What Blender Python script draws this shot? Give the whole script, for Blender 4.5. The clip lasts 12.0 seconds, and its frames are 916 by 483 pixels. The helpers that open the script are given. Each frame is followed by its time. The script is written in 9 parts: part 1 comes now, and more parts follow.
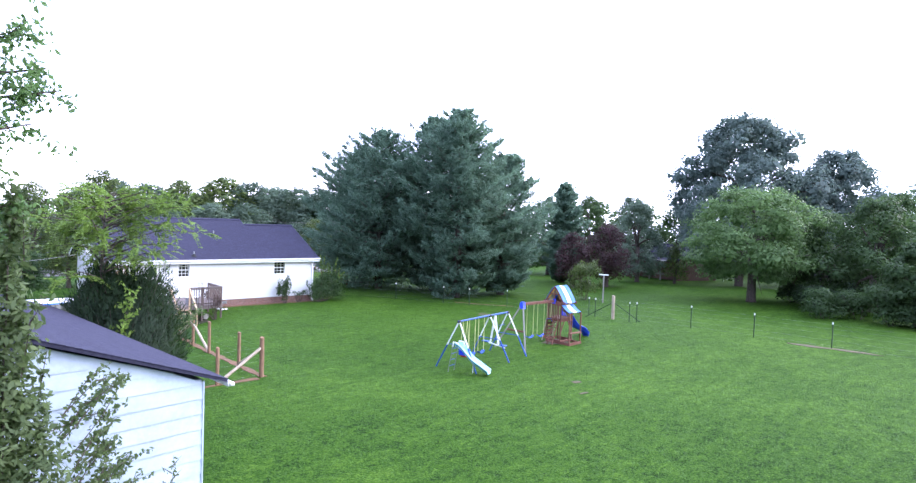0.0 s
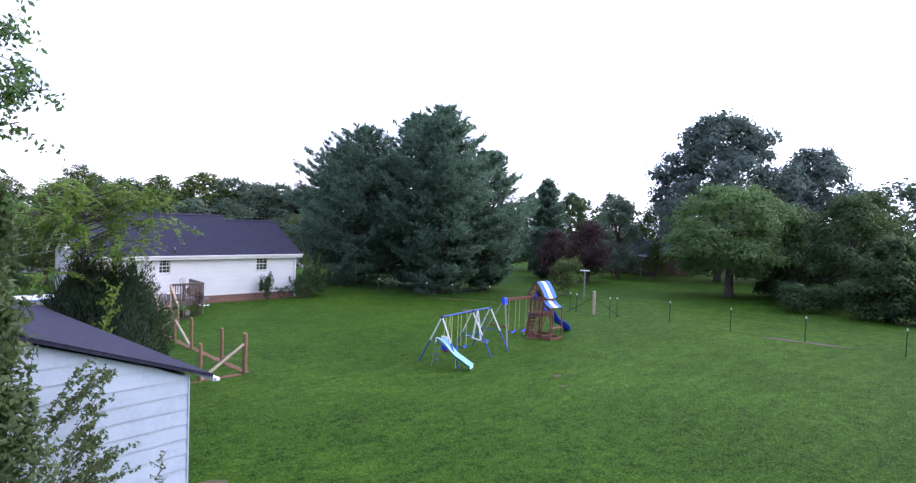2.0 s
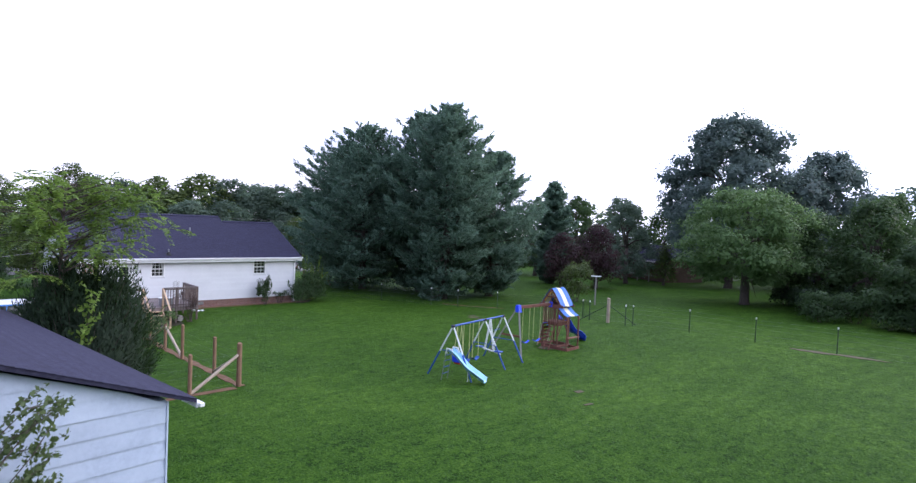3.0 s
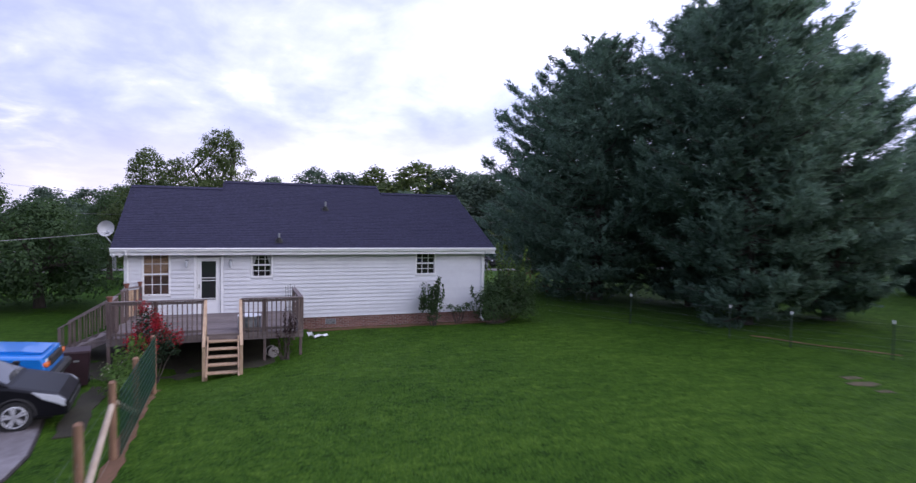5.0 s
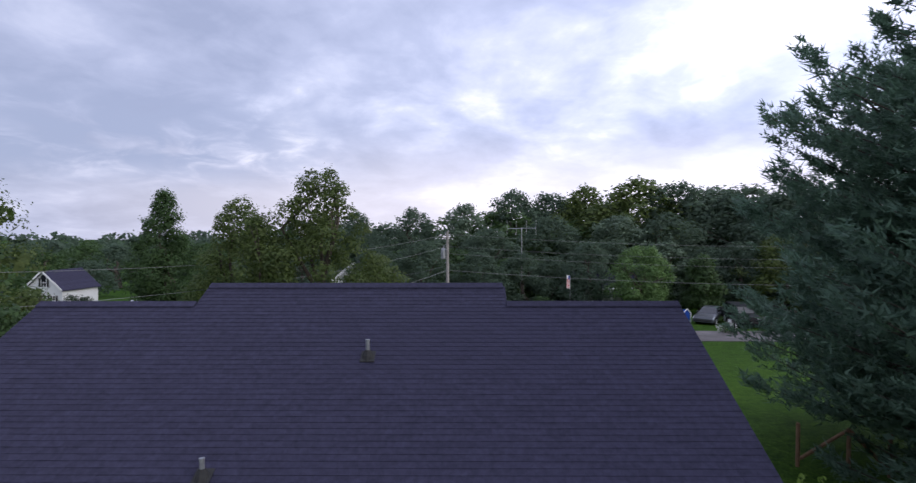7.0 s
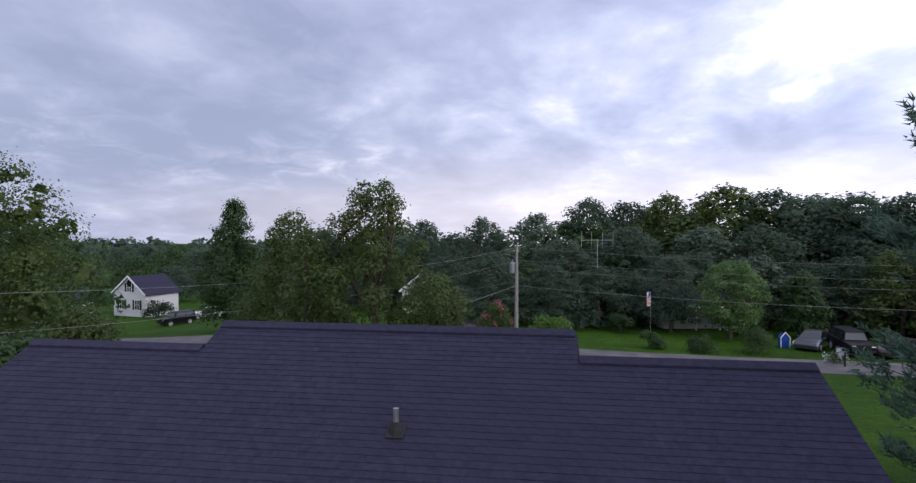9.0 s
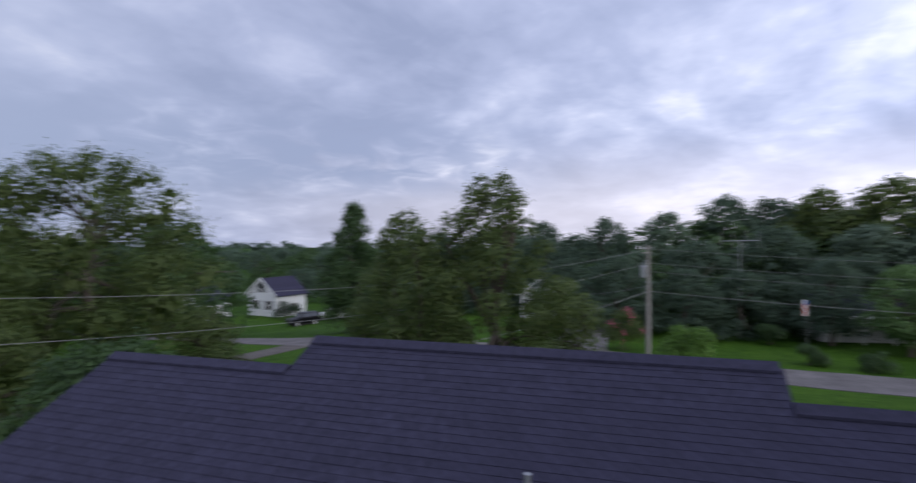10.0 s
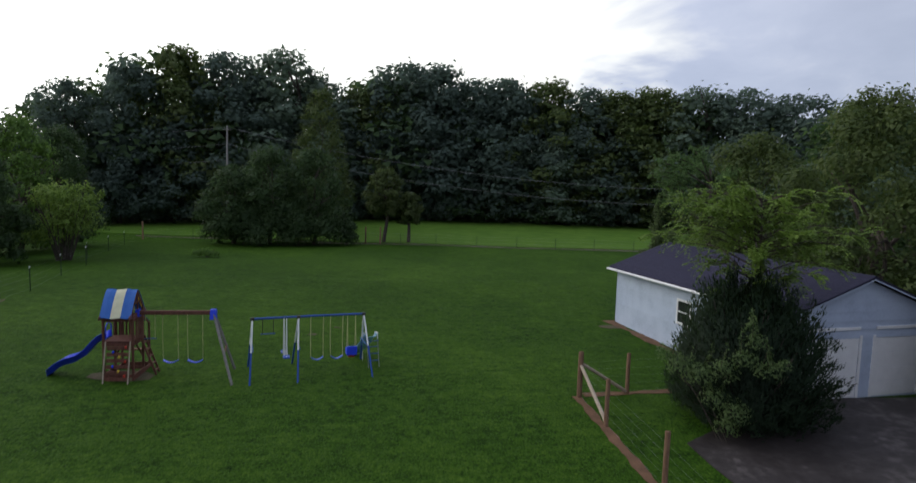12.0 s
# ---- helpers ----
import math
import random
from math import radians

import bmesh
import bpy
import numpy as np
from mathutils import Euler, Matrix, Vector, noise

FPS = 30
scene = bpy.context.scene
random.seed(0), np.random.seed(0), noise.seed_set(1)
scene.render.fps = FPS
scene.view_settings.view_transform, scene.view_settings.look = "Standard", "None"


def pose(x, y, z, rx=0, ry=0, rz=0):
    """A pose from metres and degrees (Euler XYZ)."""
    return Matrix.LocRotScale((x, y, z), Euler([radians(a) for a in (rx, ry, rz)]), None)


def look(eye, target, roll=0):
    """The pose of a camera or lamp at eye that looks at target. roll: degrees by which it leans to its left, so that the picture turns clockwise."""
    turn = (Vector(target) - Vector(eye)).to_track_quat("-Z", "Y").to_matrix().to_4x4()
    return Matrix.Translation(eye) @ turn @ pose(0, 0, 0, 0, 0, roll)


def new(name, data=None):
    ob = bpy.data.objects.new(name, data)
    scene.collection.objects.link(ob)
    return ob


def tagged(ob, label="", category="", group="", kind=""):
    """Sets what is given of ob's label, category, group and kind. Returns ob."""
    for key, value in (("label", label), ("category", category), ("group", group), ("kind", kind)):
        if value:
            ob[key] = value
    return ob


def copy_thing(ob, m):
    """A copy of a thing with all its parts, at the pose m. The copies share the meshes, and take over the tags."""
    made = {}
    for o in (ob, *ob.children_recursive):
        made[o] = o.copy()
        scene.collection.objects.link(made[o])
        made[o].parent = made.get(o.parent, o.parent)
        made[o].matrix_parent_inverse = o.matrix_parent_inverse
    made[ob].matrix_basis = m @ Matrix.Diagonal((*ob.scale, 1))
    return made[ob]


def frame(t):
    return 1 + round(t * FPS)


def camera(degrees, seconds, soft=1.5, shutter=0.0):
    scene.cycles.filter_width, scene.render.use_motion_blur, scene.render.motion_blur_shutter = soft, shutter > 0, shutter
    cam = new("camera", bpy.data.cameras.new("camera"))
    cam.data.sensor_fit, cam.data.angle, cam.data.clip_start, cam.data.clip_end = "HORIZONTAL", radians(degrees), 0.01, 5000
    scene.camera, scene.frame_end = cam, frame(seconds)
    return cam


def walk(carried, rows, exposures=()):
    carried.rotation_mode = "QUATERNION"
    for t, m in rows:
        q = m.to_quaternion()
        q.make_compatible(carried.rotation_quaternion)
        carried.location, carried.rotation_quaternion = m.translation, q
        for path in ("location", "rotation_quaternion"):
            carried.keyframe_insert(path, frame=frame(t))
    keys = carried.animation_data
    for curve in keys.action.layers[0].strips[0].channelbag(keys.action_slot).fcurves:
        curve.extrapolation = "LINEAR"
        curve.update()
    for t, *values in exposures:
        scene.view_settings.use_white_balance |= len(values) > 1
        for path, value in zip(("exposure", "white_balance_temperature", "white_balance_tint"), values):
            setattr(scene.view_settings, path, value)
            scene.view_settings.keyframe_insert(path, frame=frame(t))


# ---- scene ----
cam = camera(74.6, 12.0, 1.35, 0.25)
PATH = [
    (0, (-7.571, -41.058, 6.387), (-6.26, -39.549, 6.317), 2.0),
    (0.5, (-7.671, -41.059, 6.389), (-6.349, -39.56, 6.32), 2.3),
    (1, (-7.744, -41.153, 6.426), (-6.412, -39.664, 6.355), 2.4),
    (1.5, (-7.664, -41.196, 6.385), (-6.327, -39.711, 6.31), 2.1),
    (2, (-7.727, -41.237, 6.416), (-6.374, -39.767, 6.334), 2.1),
    (2.5, (-7.509, -40.904, 6.354), (-6.142, -39.446, 6.276), 2.1),
    (2.7, (-7.309, -40.526, 6.338), (-5.943, -39.066, 6.265), 2.3),
    (4.3, (-0.917, -31.316, 5.427), (0.088, -29.588, 5.341), 2.0),
    (4.5, (0.75, -29.71, 5.236), (1.623, -27.913, 5.143), 1.8),
    (4.9, (2.863, -25.542, 4.827), (3.605, -23.687, 4.73), 1.2),
    (5, (3.432, -23.974, 4.678), (4.143, -22.107, 4.583), 1.2),
    (5.2, (4.501, -21.784, 4.528), (5.137, -19.889, 4.457), 1.8),
    (5.5, (5.647, -18.123, 4.356), (6.177, -16.196, 4.292), 0.5),
    (6, (7.194, -13.193, 4.919), (7.53, -11.222, 4.902), 1.0),
    (6.5, (8.13, -10.392, 6.073), (8.318, -8.401, 6.042), 1.0),
    (7, (9.259, -9.048, 7.42), (9.24, -7.049, 7.347), -0.1),
    (9, (9.478, -6.167, 7.834), (9.217, -4.185, 7.783), 0.2),
    (9.5, (9.185, -4.972, 7.801), (8.892, -2.994, 7.764), 0.2),
    (10, (8.71, -3.55, 7.68), (8.072, -1.655, 7.639), -0.4),
    (10.1, (8.668, -3.43, 7.65), (7.688, -1.687, 7.617), -0.2),
    (10.2, (8.626, -3.31, 7.62), (7.314, -1.801, 7.595), -0.1),
    (10.3, (8.584, -3.19, 7.59), (6.994, -1.977, 7.573), 0.1),
    (10.4, (8.542, -3.07, 7.56), (6.74, -2.203, 7.551), 0.3),
    (10.5, (8.5, -2.95, 7.53), (6.56, -2.464, 7.528), 0.5),
    (10.6, (8.55, -2.85, 7.488), (6.551, -2.775, 7.498), -0.0),
    (10.7, (8.6, -2.75, 7.446), (6.629, -3.089, 7.467), -0.5),
    (10.8, (8.65, -2.65, 7.404), (6.792, -3.389, 7.436), -1.0),
    (10.9, (8.7, -2.55, 7.362), (7.034, -3.656, 7.405), -1.5),
    (11, (8.75, -2.45, 7.32), (7.349, -3.876, 7.375), -2.0),
    (11.1, (8.6, -2.475, 7.27), (7.445, -4.107, 7.329), -1.7),
    (11.2, (8.45, -2.5, 7.22), (7.534, -4.277, 7.283), -1.3),
    (11.4, (8.366, -2.432, 7.122), (7.82, -4.355, 7.166), 0.4),
    (11.5, (8.266, -2.641, 7.08), (7.82, -4.59, 7.106), 0.8),
    (12, (8.067, -2.223, 6.907), (7.779, -4.193, 6.72), 1.7),
]
EXPOSURES = ((0.0, 2.05, 5880, 15), (1.0, 1.66, 6000, 15), (2.0, 1.15, 6120, 15), (2.7, 1.02, 6050, 14), (4.3, 0.60, 6080, 17), (5.0, 0.36, 6080, 20), (5.5, 0.34, 6120, 20), (6.5, 0.22, 6450, 11), (7.2, 0.1, 6500, 10), (9.5, 0.0, 6500, 10), (10.0, -0.08, 6350, 9), (10.5, -0.3, 6050, 7), (11.0, -0.2, 6900, 7), (12.0, -0.28, 6820, 4))
walk(cam, [(t, look(eye, target, roll)) for t, eye, target, roll in PATH], EXPOSURES)

# ---- world and light ----
def node(tree, kind, x=0, y=0, **values):
    n = tree.nodes.new(kind)
    n.location = (x, y)
    for key, value in values.items():
        n.inputs[key.replace("_", " ")].default_value = value
    return n


def math_node(tree, op, a, b=None):
    n = tree.nodes.new("ShaderNodeMath")
    n.operation = op
    for i, v in enumerate((a, b)):
        if v is None:
            continue
        if isinstance(v, (int, float)):
            n.inputs[i].default_value = v
        else:
            tree.links.new(v, n.inputs[i])
    return n.outputs[0]


def ramp(tree, source, stops):
    n = tree.nodes.new("ShaderNodeValToRGB")
    el = n.color_ramp.elements
    while len(el) < len(stops):
        el.new(0.5)
    for e, (p, c) in zip(el, stops):
        e.position, e.color = p, (*c, 1)
    tree.links.new(source, n.inputs[0])
    return n.outputs[0]


def mix_rgb(tree, fac, a, b, mode="MIX"):
    n = tree.nodes.new("ShaderNodeMix")
    n.data_type, n.blend_type = "RGBA", mode
    for i, v in ((0, fac), (6, a), (7, b)):
        if isinstance(v, (int, float)):
            n.inputs[i].default_value = v
        elif isinstance(v, tuple):
            n.inputs[i].default_value = (*v, 1)
        else:
            tree.links.new(v, n.inputs[i])
    return n.outputs[2]


SUN_AZ, SUN_EL = radians(112), radians(24)   # clockwise from +y
world = bpy.data.worlds.new("evening_sky")
scene.world = world
world.use_nodes = True
wt = world.node_tree
wt.nodes.clear()
w_out = wt.nodes.new("ShaderNodeOutputWorld")
sky = wt.nodes.new("ShaderNodeTexSky")
sky.sky_type, sky.sun_disc, sky.sun_elevation, sky.sun_rotation = "NISHITA", False, SUN_EL, SUN_AZ
sky.air_density, sky.dust_density, sky.ozone_density = 1.0, 1.5, 2.0
geo = wt.nodes.new("ShaderNodeTexCoord")
split = wt.nodes.new("ShaderNodeSeparateXYZ")
wt.links.new(geo.outputs["Generated"], split.inputs[0])
up = math_node(wt, "ADD", math_node(wt, "MAXIMUM", split.outputs[2], -0.12), 0.26)
flat = wt.nodes.new("ShaderNodeCombineXYZ")
wt.links.new(math_node(wt, "DIVIDE", split.outputs[0], up), flat.inputs[0])
wt.links.new(math_node(wt, "DIVIDE", split.outputs[1], up), flat.inputs[1])
def sky_noise(stretch, shift, **values):
    m = wt.nodes.new("ShaderNodeMapping")
    m.inputs["Scale"].default_value, m.inputs["Location"].default_value = stretch, shift
    m.inputs["Rotation"].default_value = (0, 0, radians(-8))
    wt.links.new(flat.outputs[0], m.inputs[0])
    n = node(wt, "ShaderNodeTexNoise", **values)
    wt.links.new(m.outputs[0], n.inputs["Vector"])
    return n.outputs[0]


def toward(degrees):
    """How far a direction lies towards a bearing, anticlockwise from +y."""
    k = radians(degrees)
    return math_node(wt, "ADD", math_node(wt, "MULTIPLY", split.outputs[0], -math.sin(k)), math_node(wt, "MULTIPLY", split.outputs[1], math.cos(k)))


def step(value, lo, hi):
    n = wt.nodes.new("ShaderNodeMapRange")
    n.interpolation_type = "SMOOTHSTEP"
    wt.links.new(value, n.inputs[0])
    n.inputs[1].default_value, n.inputs[2].default_value = lo, hi
    return n.outputs[0]


# layered clouds, brighter towards the hidden sun
masses = sky_noise((1.0, 0.80, 1.0), (3.1, 0.4, 0), Scale=2.1, Detail=10.0, Roughness=0.54, Distortion=0.25)
streaks = sky_noise((0.90, 0.85, 1.0), (0.3, 7.2, 0), Scale=5.5, Detail=8.0, Roughness=0.58, Distortion=0.5)
wide = sky_noise((1.0, 1.0, 1.0), (5.0, 2.0, 0), Scale=0.6, Detail=3.0, Roughness=0.5)
glow = math_node(wt, "ADD", math_node(wt, "MULTIPLY", toward(248), 0.5), 0.5)
cover = math_node(wt, "ADD", math_node(wt, "MULTIPLY", masses, 0.56), math_node(wt, "MULTIPLY", streaks, 0.19))
cover = math_node(wt, "ADD", cover, math_node(wt, "MULTIPLY", wide, 0.40))
cover = math_node(wt, "ADD", cover, math_node(wt, "MULTIPLY", math_node(wt, "SUBTRACT", glow, 0.5), 0.13))
cloud = ramp(wt, cover, [(0.43, (0.30, 0.34, 0.505)), (0.53, (0.40, 0.44, 0.625)), (0.595, (0.51, 0.545, 0.73)), (0.65, (0.69, 0.705, 0.85)), (0.74, (0.90, 0.895, 0.95))])
# pale rosy band low over the road side, and the bright clearing over the field
low = math_node(wt, "MULTIPLY", step(split.outputs[2], 0.17, 0.01), math_node(wt, "MULTIPLY", step(toward(-15), 0.45, 1.0), 0.55))
cloud = mix_rgb(wt, low, cloud, (0.80, 0.73, 0.79))
bank = math_node(wt, "MULTIPLY", math_node(wt, "MULTIPLY", step(split.outputs[2], 0.24, 0.13), step(split.outputs[2], 0.035, 0.10)), math_node(wt, "MULTIPLY", step(toward(50), 0.70, 0.93), step(streaks, 0.72, 0.40)))
cloud = mix_rgb(wt, bank, cloud, (0.31, 0.355, 0.525))
smooth_grey = mix_rgb(wt, step(split.outputs[2], 0.02, 0.42), (0.345, 0.40, 0.565), (0.50, 0.54, 0.72))
cloud = mix_rgb(wt, math_node(wt, "MULTIPLY", step(toward(112), 0.15, 0.85), 0.68), cloud, smooth_grey)
clear = step(math_node(wt, "ADD", toward(214), math_node(wt, "MULTIPLY", math_node(wt, "SUBTRACT", masses, 0.5), 0.5)), 0.44, 0.58)
cloud = mix_rgb(wt, math_node(wt, "MULTIPLY", clear, step(split.outputs[2], 0.62, 0.34)), cloud, (0.86, 0.86, 0.89))
sunny = math_node(wt, "ADD", 0.72, math_node(wt, "MULTIPLY", math_node(wt, "POWER", glow, 1.6), 1.0))
lit = wt.nodes.new("ShaderNodeVectorMath")
lit.operation = "SCALE"
wt.links.new(cloud, lit.inputs[0])
wt.links.new(sunny, lit.inputs["Scale"])
b_sky = wt.nodes.new("ShaderNodeBackground")
b_sky.inputs["Strength"].default_value = 0.08
wt.links.new(sky.outputs[0], b_sky.inputs[0])
b_cloud = wt.nodes.new("ShaderNodeBackground")
b_cloud.inputs["Strength"].default_value = 1.65
wt.links.new(lit.outputs[0], b_cloud.inputs[0])
w_mix = wt.nodes.new("ShaderNodeMixShader")
w_mix.inputs[0].default_value = 0.93
wt.links.new(b_sky.outputs[0], w_mix.inputs[1])
wt.links.new(b_cloud.outputs[0], w_mix.inputs[2])
wt.links.new(w_mix.outputs[0], w_out.inputs[0])

sun = new("sun", bpy.data.lights.new("sun", "SUN"))
sun.data.energy, sun.data.angle, sun.data.color = 0.6, radians(25), (1.0, 0.93, 0.85)
sun.matrix_world = look((0, 0, 0), (-math.sin(SUN_AZ) * math.cos(SUN_EL), -math.cos(SUN_AZ) * math.cos(SUN_EL), -math.sin(SUN_EL)))


# ---- materials ----
def material(name, stops, scale=4.0, rough=0.7, bump=0.15, bump_scale=40.0, metal=0.0, stretch=(1, 1, 1), spread=0.0, island=False, spec=0.4, detail=6.0, depth=0.01, coat=0.0):
    """stops: colours from dark to light, laid out by two scales of noise; spread: change from piece to piece."""
    m = bpy.data.materials.new(name)
    m.use_nodes = True
    t = m.node_tree
    b = t.nodes["Principled BSDF"]
    b.inputs["Roughness"].default_value, b.inputs["Metallic"].default_value = rough, metal
    b.inputs["Specular IOR Level"].default_value = spec
    b.inputs["Coat Weight"].default_value = coat
    tc = t.nodes.new("ShaderNodeTexCoord")
    mp = t.nodes.new("ShaderNodeMapping")
    mp.inputs["Scale"].default_value = stretch
    t.links.new(tc.outputs["Object"], mp.inputs[0])
    n1 = node(t, "ShaderNodeTexNoise", Scale=scale, Detail=detail, Roughness=0.6)
    n2 = node(t, "ShaderNodeTexNoise", Scale=scale * 9, Detail=4.0, Roughness=0.6)
    for n in (n1, n2):
        t.links.new(mp.outputs[0], n.inputs["Vector"])
    v = math_node(t, "ADD", math_node(t, "MULTIPLY", n1.outputs[0], 0.65), math_node(t, "MULTIPLY", n2.outputs[0], 0.35))
    k = len(stops)
    col = ramp(t, v, [(0.32 + 0.36 * i / max(1, k - 1), c) for i, c in enumerate(stops)])
    if spread:
        if island:
            r = t.nodes.new("ShaderNodeNewGeometry").outputs["Random Per Island"]
        else:
            r = t.nodes.new("ShaderNodeObjectInfo").outputs["Random"]
        hsv = t.nodes.new("ShaderNodeHueSaturation")
        t.links.new(col, hsv.inputs["Color"])
        t.links.new(math_node(t, "ADD", 1 - spread, math_node(t, "MULTIPLY", r, 2 * spread)), hsv.inputs["Value"])
        col = hsv.outputs[0]
    t.links.new(col, b.inputs["Base Color"])
    if bump:
        n3 = node(t, "ShaderNodeTexNoise", Scale=bump_scale, Detail=5.0)
        t.links.new(mp.outputs[0], n3.inputs["Vector"])
        bp = node(t, "ShaderNodeBump", Strength=bump, Distance=depth)
        t.links.new(n3.outputs[0], bp.inputs["Height"])
        t.links.new(bp.outputs[0], b.inputs["Normal"])
    return m


def leaf_material(name, dark, light, gloss=0.25, thin=0.5):
    dark, light = tuple(1.2 * c for c in dark), tuple(1.2 * c for c in light)
    m = bpy.data.materials.new(name)
    m.use_nodes = True
    t = m.node_tree
    b = t.nodes["Principled BSDF"]
    r = t.nodes.new("ShaderNodeNewGeometry").outputs["Random Per Island"]
    tc = t.nodes.new("ShaderNodeTexCoord")
    n1 = node(t, "ShaderNodeTexNoise", Scale=0.55, Detail=3.0)
    t.links.new(tc.outputs["Object"], n1.inputs["Vector"])
    v = math_node(t, "ADD", math_node(t, "MULTIPLY", r, 0.45), math_node(t, "MULTIPLY", n1.outputs[0], 0.6))
    col = ramp(t, v, [(0.15, dark), (0.85, light)])
    t.links.new(col, b.inputs["Base Color"])
    b.inputs["Roughness"].default_value, b.inputs["Specular IOR Level"].default_value = 0.55, gloss
    tr = t.nodes.new("ShaderNodeBsdfTranslucent")
    t.links.new(mix_rgb(t, 0.12, col, (0.12, 0.2, 0.02)), tr.inputs[0])
    mx = t.nodes.new("ShaderNodeMixShader")
    mx.inputs[0].default_value = thin
    t.links.new(b.outputs[0], mx.inputs[1])
    t.links.new(tr.outputs[0], mx.inputs[2])
    t.links.new(mx.outputs[0], t.nodes["Material Output"].inputs[0])
    return m


def glass_material(name, tint=(0.02, 0.022, 0.025), rough=0.03):
    m = bpy.data.materials.new(name)
    m.use_nodes = True
    b = m.node_tree.nodes["Principled BSDF"]
    b.inputs["Base Color"].default_value = (*tint, 1)
    b.inputs["Roughness"].default_value, b.inputs["Specular IOR Level"].default_value = rough, 0.6
    b.inputs["Coat Weight"].default_value = 0.3
    return m


SIDING = material("white_vinyl_siding", [(0.57, 0.575, 0.595), (0.61, 0.615, 0.635), (0.65, 0.655, 0.67)], 0.8, 0.45, 0.05, 60, spread=0.03)
TRIM = material("white_trim", [(0.72, 0.72, 0.72), (0.82, 0.82, 0.82)], 3, 0.4, 0.04, 60)
SHED_PAINT = material("shed_paint", [(0.345, 0.40, 0.515), (0.43, 0.495, 0.615), (0.48, 0.545, 0.66)], 1.3, 0.6, 0.15, 30, spread=0.04)
SHINGLE = material("charcoal_shingle", [(0.0195, 0.019, 0.035), (0.0295, 0.0285, 0.053), (0.042, 0.041, 0.072)], 9, 0.92, 0.6, 160, spread=0.09, spec=0.2)
SHINGLE_REST = material("charcoal_shingle_field", [(0.0195, 0.019, 0.035), (0.0295, 0.0285, 0.053), (0.042, 0.041, 0.072)], 9, 0.92, 0.6, 160, spread=0.09, island=True, spec=0.2)
BRICK = material("red_brick", [(0.11, 0.052, 0.04), (0.18, 0.085, 0.068), (0.25, 0.13, 0.105)], 14, 0.85, 0.4, 120, spread=0.25)
MORTAR = material("mortar", [(0.28, 0.25, 0.23), (0.38, 0.35, 0.33)], 10, 0.95, 0.3, 90)
DECK = material("weathered_deck", [(0.085, 0.066, 0.064), (0.16, 0.13, 0.125), (0.23, 0.195, 0.18)], 2.2, 0.85, 0.35, 30, stretch=(1, 7, 7), spread=0.16)
DECK_UP = material("weathered_rail", [(0.072, 0.048, 0.042), (0.128, 0.094, 0.084), (0.19, 0.146, 0.128)], 2.2, 0.85, 0.35, 30, stretch=(7, 7, 1), spread=0.16)
OLD_BOARD = material("blackened_old_boards", [(0.020, 0.017, 0.016), (0.045, 0.039, 0.036), (0.07, 0.06, 0.055)], 2.2, 0.9, 0.35, 30, stretch=(7, 7, 1), spread=0.2)
FRESH = material("fresh_lumber", [(0.26, 0.165, 0.10), (0.40, 0.28, 0.18), (0.50, 0.37, 0.26)], 2.5, 0.75, 0.25, 40, stretch=(7, 2, 2), spread=0.1)
POST = material("fence_post_wood", [(0.12, 0.068, 0.042), (0.22, 0.125, 0.078), (0.30, 0.18, 0.115)], 3, 0.85, 0.4, 40, stretch=(6, 6, 1), spread=0.14)
BRACE = material("pale_brace_wood", [(0.30, 0.23, 0.17), (0.46, 0.38, 0.30)], 3, 0.8, 0.3, 40, spread=0.1)
CEDAR = material("stained_cedar", [(0.075, 0.027, 0.020), (0.15, 0.058, 0.042), (0.21, 0.092, 0.066)], 3, 0.75, 0.3, 40, stretch=(4, 4, 1), spread=0.12)
BARK = material("bark", [(0.035, 0.028, 0.022), (0.075, 0.06, 0.05), (0.12, 0.10, 0.085)], 6, 0.95, 0.8, 30, stretch=(3, 3, 0.7), depth=0.03)
POLE = material("pole_wood", [(0.16, 0.15, 0.14), (0.30, 0.285, 0.27)], 3, 0.9, 0.4, 40, stretch=(6, 6, 0.6))
DARK_ASPHALT = material("damp_dark_asphalt", [(0.040, 0.034, 0.030), (0.075, 0.064, 0.058), (0.125, 0.108, 0.10)], 0.7, 0.8, 0.4, 120, detail=9)
DRIVE = material("patchy_driveway", [(0.012, 0.009, 0.008), (0.020, 0.015, 0.014), (0.040, 0.033, 0.032), (0.12, 0.105, 0.10)], 0.45, 0.7, 0.4, 90, detail=8)
ASPHALT = material("worn_asphalt", [(0.055, 0.049, 0.049), (0.105, 0.096, 0.099), (0.165, 0.152, 0.157)], 0.5, 0.9, 0.4, 120, detail=9)
PAD = material("stained_concrete", [(0.10, 0.085, 0.085), (0.17, 0.155, 0.16), (0.25, 0.235, 0.245)], 0.9, 0.85, 0.3, 90, detail=9)
CONCRETE = material("pale_concrete", [(0.26, 0.25, 0.25), (0.40, 0.39, 0.39)], 0.6, 0.9, 0.3, 90, detail=9)
# Real dark soil by the drive; under the deck it also paints shade.
SOIL_AND_SHADE = material("soil_and_deck_shade", [(0.016, 0.014, 0.009), (0.032, 0.028, 0.016), (0.040, 0.045, 0.018)], 1.6, 0.95, 0.6, 40)
